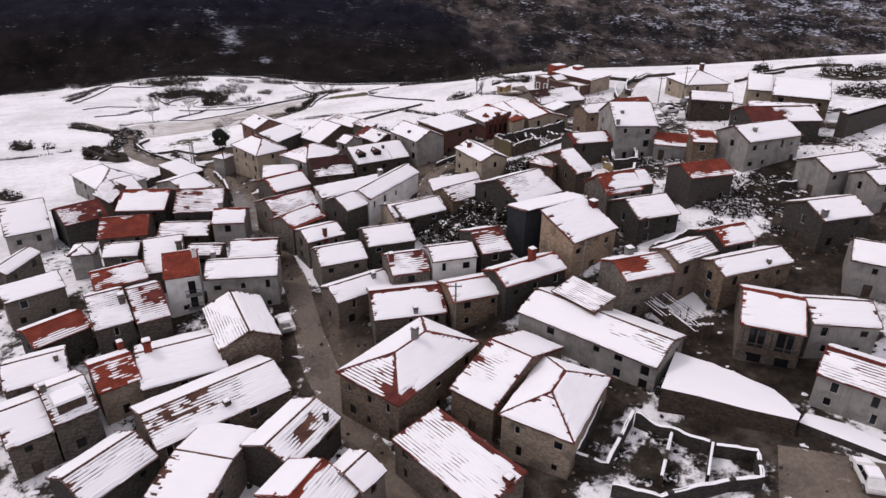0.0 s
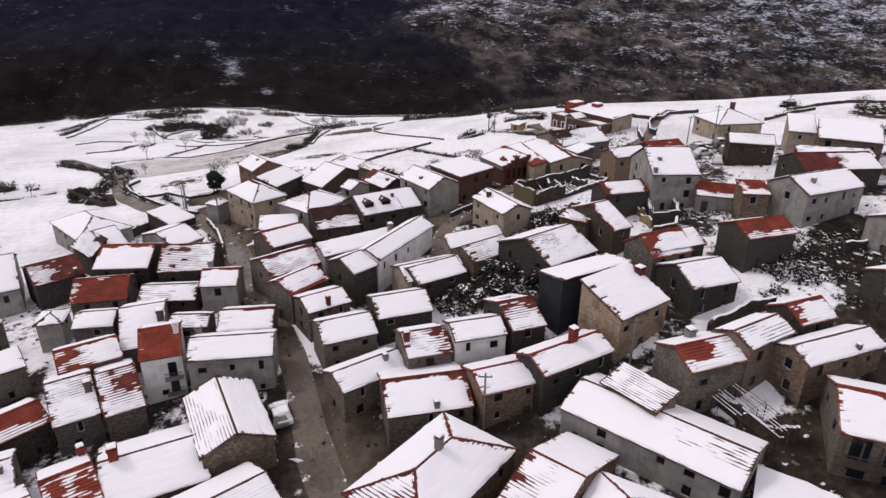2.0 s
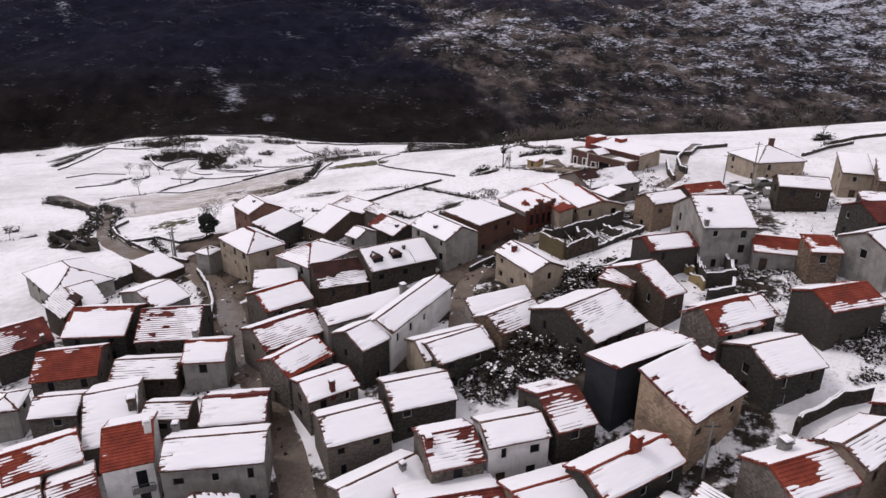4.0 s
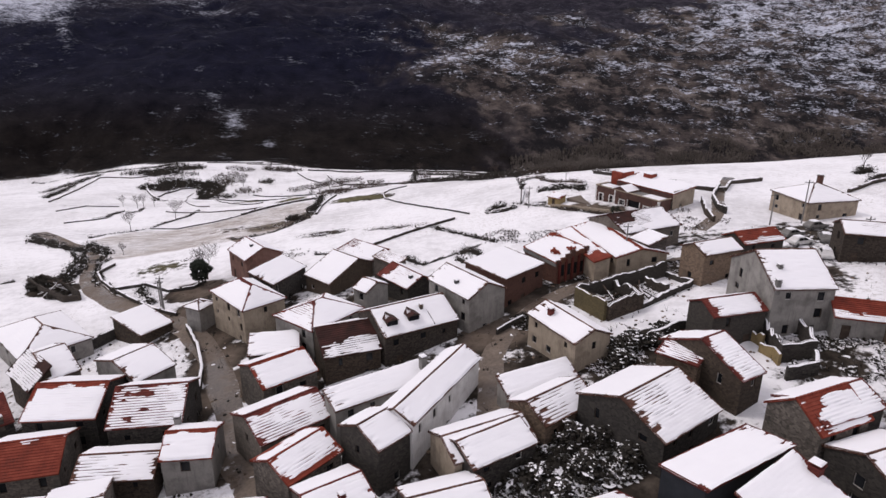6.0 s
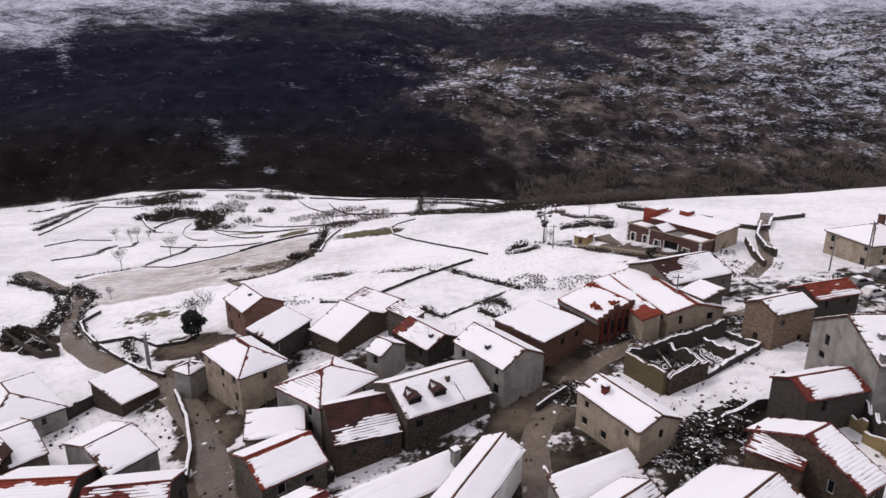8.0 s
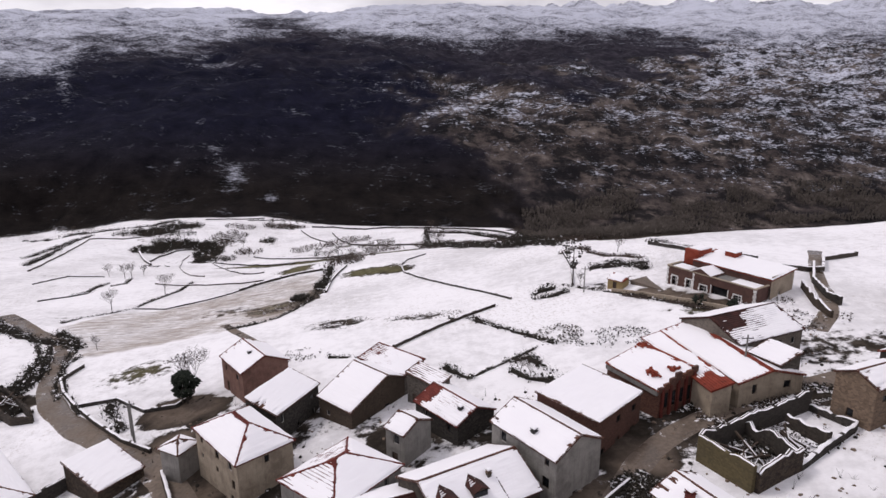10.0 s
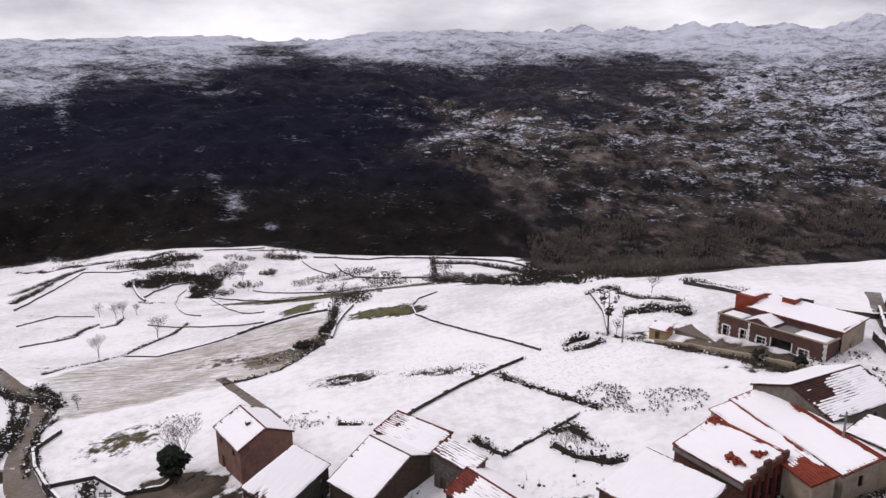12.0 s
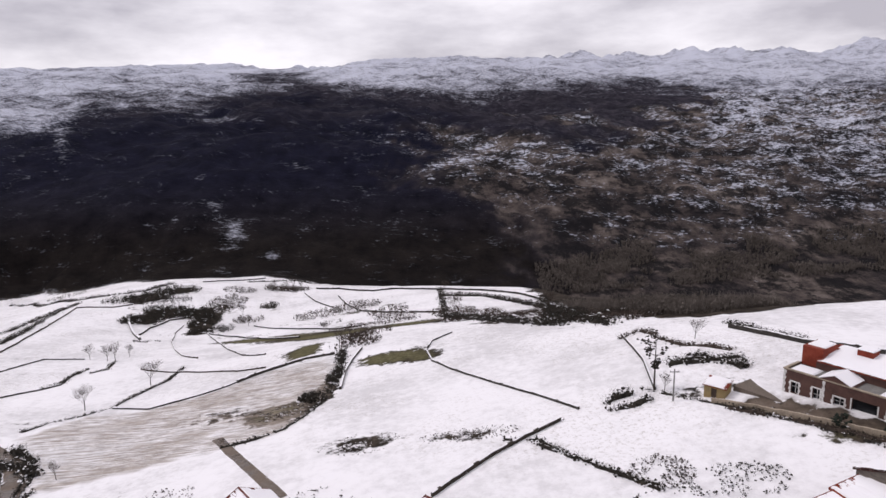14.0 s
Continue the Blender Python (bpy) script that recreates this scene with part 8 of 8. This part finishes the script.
terrace("snowy garden terrace held by a dark stone wall", [(22.0, 50.8), (25.4, 49.6), (29.1, 47.9), (33.4, 46.4)], [(25.4, 57.4), (28.6, 55.2), (33.2, 51.1), (34.0, 47.4)], 10.0)
terrace("lower snowy terrace held by a dark stone wall", [(34.0, 47.1), (36.4, 45.3), (38.7, 43.6), (40.6, 42.1)], [(35.2, 48.5), (38.0, 47.2), (40.6, 44.8), (42.3, 43.3)], 9.2)
stone_wall("roofless ruin of mossy ochre stone under thin snow", [(12.0, 116.4), (10.6, 119.4), (9.2, 122.4)], 2.9, 0.45, ragged=0.22, mat=STONE_MOSS, group="ruins and yard walls")
stone_wall("roofless ruin of dark stone walls under snow caps", [(9.3, 122.6), (13.5, 124.9), (19.0, 127.2), (23.8, 129.4)], 2.6, 0.4, ragged=0.45, group="ruins and yard walls")
stone_wall("roofless ruin of dark stone walls under snow caps", [(12.3, 116.3), (15.0, 117.7), (17.5, 118.9)], 2.3, 0.45, ragged=0.7, group="ruins and yard walls")
stone_wall("roofless ruin of dark stone walls under snow caps", [(17.5, 118.8), (21.5, 121.5), (26.0, 124.4), (23.8, 129.4)], 0.8, 0.45, ragged=0.9, group="ruins and yard walls")
stone_wall("snow-capped cross wall inside the roofless ruin", [(15.2, 125.4), (17.5, 119.1)], 1.8, 0.4, ragged=0.9, group="ruins and yard walls")
stone_wall("snow-capped cross wall inside the roofless ruin", [(20.1, 126.7), (21.8, 121.8)], 1.4, 0.4, ragged=0.8, group="ruins and yard walls")


def fallen_beams(cx, cy, reach, count, seed):
    """Dark rafters fallen across a roofless room, snow lying on them."""
    rnd = random.Random(seed)
    z = height(cx, cy)
    for _ in range(count):
        a = rnd.uniform(0, 3.14)
        d = Vector((math.cos(a), math.sin(a), 0)) * rnd.uniform(0.5, 1.0) * reach
        m = Vector((rnd.uniform(-0.5, 0.5) * reach, rnd.uniform(-0.5, 0.5) * reach, 0))
        p, q = m - d + Vector((0, 0, rnd.uniform(0.1, 0.6))), m + d + Vector((0, 0, rnd.uniform(0.6, 2.2)))
        root = thing("fallen_beam", pose(cx, cy, z), "dark fallen roof beam with snow lying on it", "beam", "fallen beams")
        s, w = Soup(), Soup()
        s.beam(p, q, 0.16, 0.2)
        w.beam(p + Vector((0, 0, 0.13)), p.lerp(q, 0.7) + Vector((0, 0, 0.13)), 0.10, 0.06)
        b = part("beam", s.mesh("beam", TIMBER), root)
        part("snow_cap", w.mesh("snow_cap", SNOW), b)


fallen_beams(13.2, 120.6, 2.2, 9, 5)
fallen_beams(-86.8, 155.2, 2.6, 9, 8)
fallen_beams(18.4, 122.3, 1.5, 4, 6)
stone_wall("roofless ruin of dark stone walls under snow caps", [(28.8, 108.1), (27.8, 102.3), (31.7, 102.6), (32.6, 108.3), (28.8, 108.1)], 2.0, 0.4, ragged=0.6, group="ruins and yard walls")
stone_wall("broken yard wall with snow along its top", [(27.1, 99.1), (30.4, 99.5), (31.1, 101.4)], 1.8, 0.4, ragged=0.6, group="ruins and yard walls")
stone_wall("curved yard wall with snow along its top", [(13.7, 108.3), (20.1, 111.5), (26.6, 112.1), (29.6, 109.6)], 1.4, 0.4, ragged=0.6, group="ruins and yard walls")
stone_wall("curved yard wall with snow along its top", [(27.3, 76.0), (28.3, 77.1), (32.9, 79.1), (36.0, 79.6)], 1.6, 0.4, ragged=0.6, group="ruins and yard walls")
stone_wall("pale yard wall beside the snowy court", [(25.1, 65.9), (27.6, 61.2), (30.4, 60.8)], 1.8, 0.4, ragged=0.6, group="ruins and yard walls")
stone_wall("curving lane wall with snow along its top", [(50.9, 179.4), (46.1, 170.5), (44.4, 163.2), (44.7, 159.8)], 1.3, 0.4, ragged=0.6, group="ruins and yard walls")
stone_wall("curving lane wall with snow along its top", [(43.0, 168.1), (41.0, 160.3), (40.7, 155.1)], 1.3, 0.4, ragged=0.6, group="ruins and yard walls")
stone_wall("snow-capped yard wall by the street", [(-51.7, 133.1), (-46.6, 124.8), (-43.2, 117.7), (-41.3, 111.7)], 1.2, 0.4, ragged=0.6, group="ruins and yard walls")
stone_wall("broken yard wall with snow along its top", [(49.0, 89.8), (52.2, 90.6)], 1.6, 0.4, ragged=0.6, group="ruins and yard walls")

stone_wall("collapsed dark field shed beside the lane", [(-95.5, 159.5), (-94.3, 162.0), (-88.3, 158.2), (-84.5, 155.0), (-79.2, 150.0), (-82.3, 149.6), (-88.8, 154.0)], 1.5, 0.4, capped=False, closed=True, ragged=0.6, group="ruins and yard walls")
# Scrub added so that the shed's inside looks shaded and dark.
scrub_patch("dark scrub filling the collapsed shed to darken its inside", -90.5, 158.0, 4.5, 2.6, 420, 1.7, 48, 0.03)
scrub_patch("dark scrub filling the collapsed shed to darken its inside", -84.5, 152.6, 3.5, 1.8, 200, 1.3, 49, 0.05)
stone_wall("dark court wall beside the snowy shed", [(-66.0, 129.0), (-63.3, 133.4)], 2.0, 0.4, ragged=0.15, group="ruins and yard walls")
stone_wall("thin yard wall beside the muddy lane", [(-2.2, 116.2), (1.6, 119.6)], 0.9, 0.25, ragged=0.2, group="ruins and yard walls")

# ---- poles, vines, cars ----
pole(-59.4, 141.5, 6.0)
pole(-58.7, 140.5, 7.0)
pole(19.9, 140.3, 5.0)
pole(1.6, 65.2, 7.0)
pole(54.6, 150.9, 8.0)
pole(49.1, 151.1, 6.0)
pole(53.3, 130.8, 6.0)
pole(19.4, 136.1, 7.0)
pole(17.8, 72.3, 6.0)
pole(8.7, 178.8, 5.0)
pole(-60.7, 143.5, 5.0)
trellis("old vine pergola on dark posts with snowy wires", (22.3, 67.8), (27.0, 58.8), 4, 2.1, 1.1)
trellis("old vine pergola on dark posts with snowy wires", (-32.1, 60.7), (-27.5, 63.8), 3, 2.4, 1.0)
car(37.1, 41.2, 80, WHITE, "white car with a snow-covered roof parked in the yard")
car(-20.4, 68.6, 115, CONCRETE, "grey car with a snow-covered roof parked beside the street")
car(-20.0, 68.9, 115, WHITE, "white car parked beside the street")
car(49.0, 142.9, 20, CONCRETE, "grey car buried under snow beside the lane")
car(47.9, 138.1, 20, WHITE, "white car buried under snow beside the lane")
car(52.3, 139.2, 70, CONCRETE, "grey car buried under snow beside the lane")
car(48.0, 131.1, 70, WHITE, "white car buried under snow beside the lane")
car(54.9, 146.8, 15, CONCRETE, "grey car buried under snow beside the lane")
stone_wall("low ochre garden wall in front of the villa", [(13.2, 176.0), (19.0, 170.0), (24.3, 164.6), (28.5, 160.6), (30.5, 158.2)], 0.8, 0.35, ragged=0.25, mat=PLASTER_BEIGE, capped=False, group="ruins and yard walls")
hedge("low brown garden hedge along the villa wall", [(14.5, 173.6), (19.5, 168.6), (24.0, 163.9), (28.0, 159.8)], 1.6, 0.7, 7.0, 90, TWIG, 0.10, group="hedges")
leafy_tree("clipped round evergreen bush beside the villa wall", 24.6, 164.6, 1.8, 1.9, 240, 21, EVERGREEN, 0.05)
leafy_tree("clipped round evergreen bush beside the villa wall", 28.7, 161.2, 1.8, 1.9, 240, 22, EVERGREEN, 0.05)
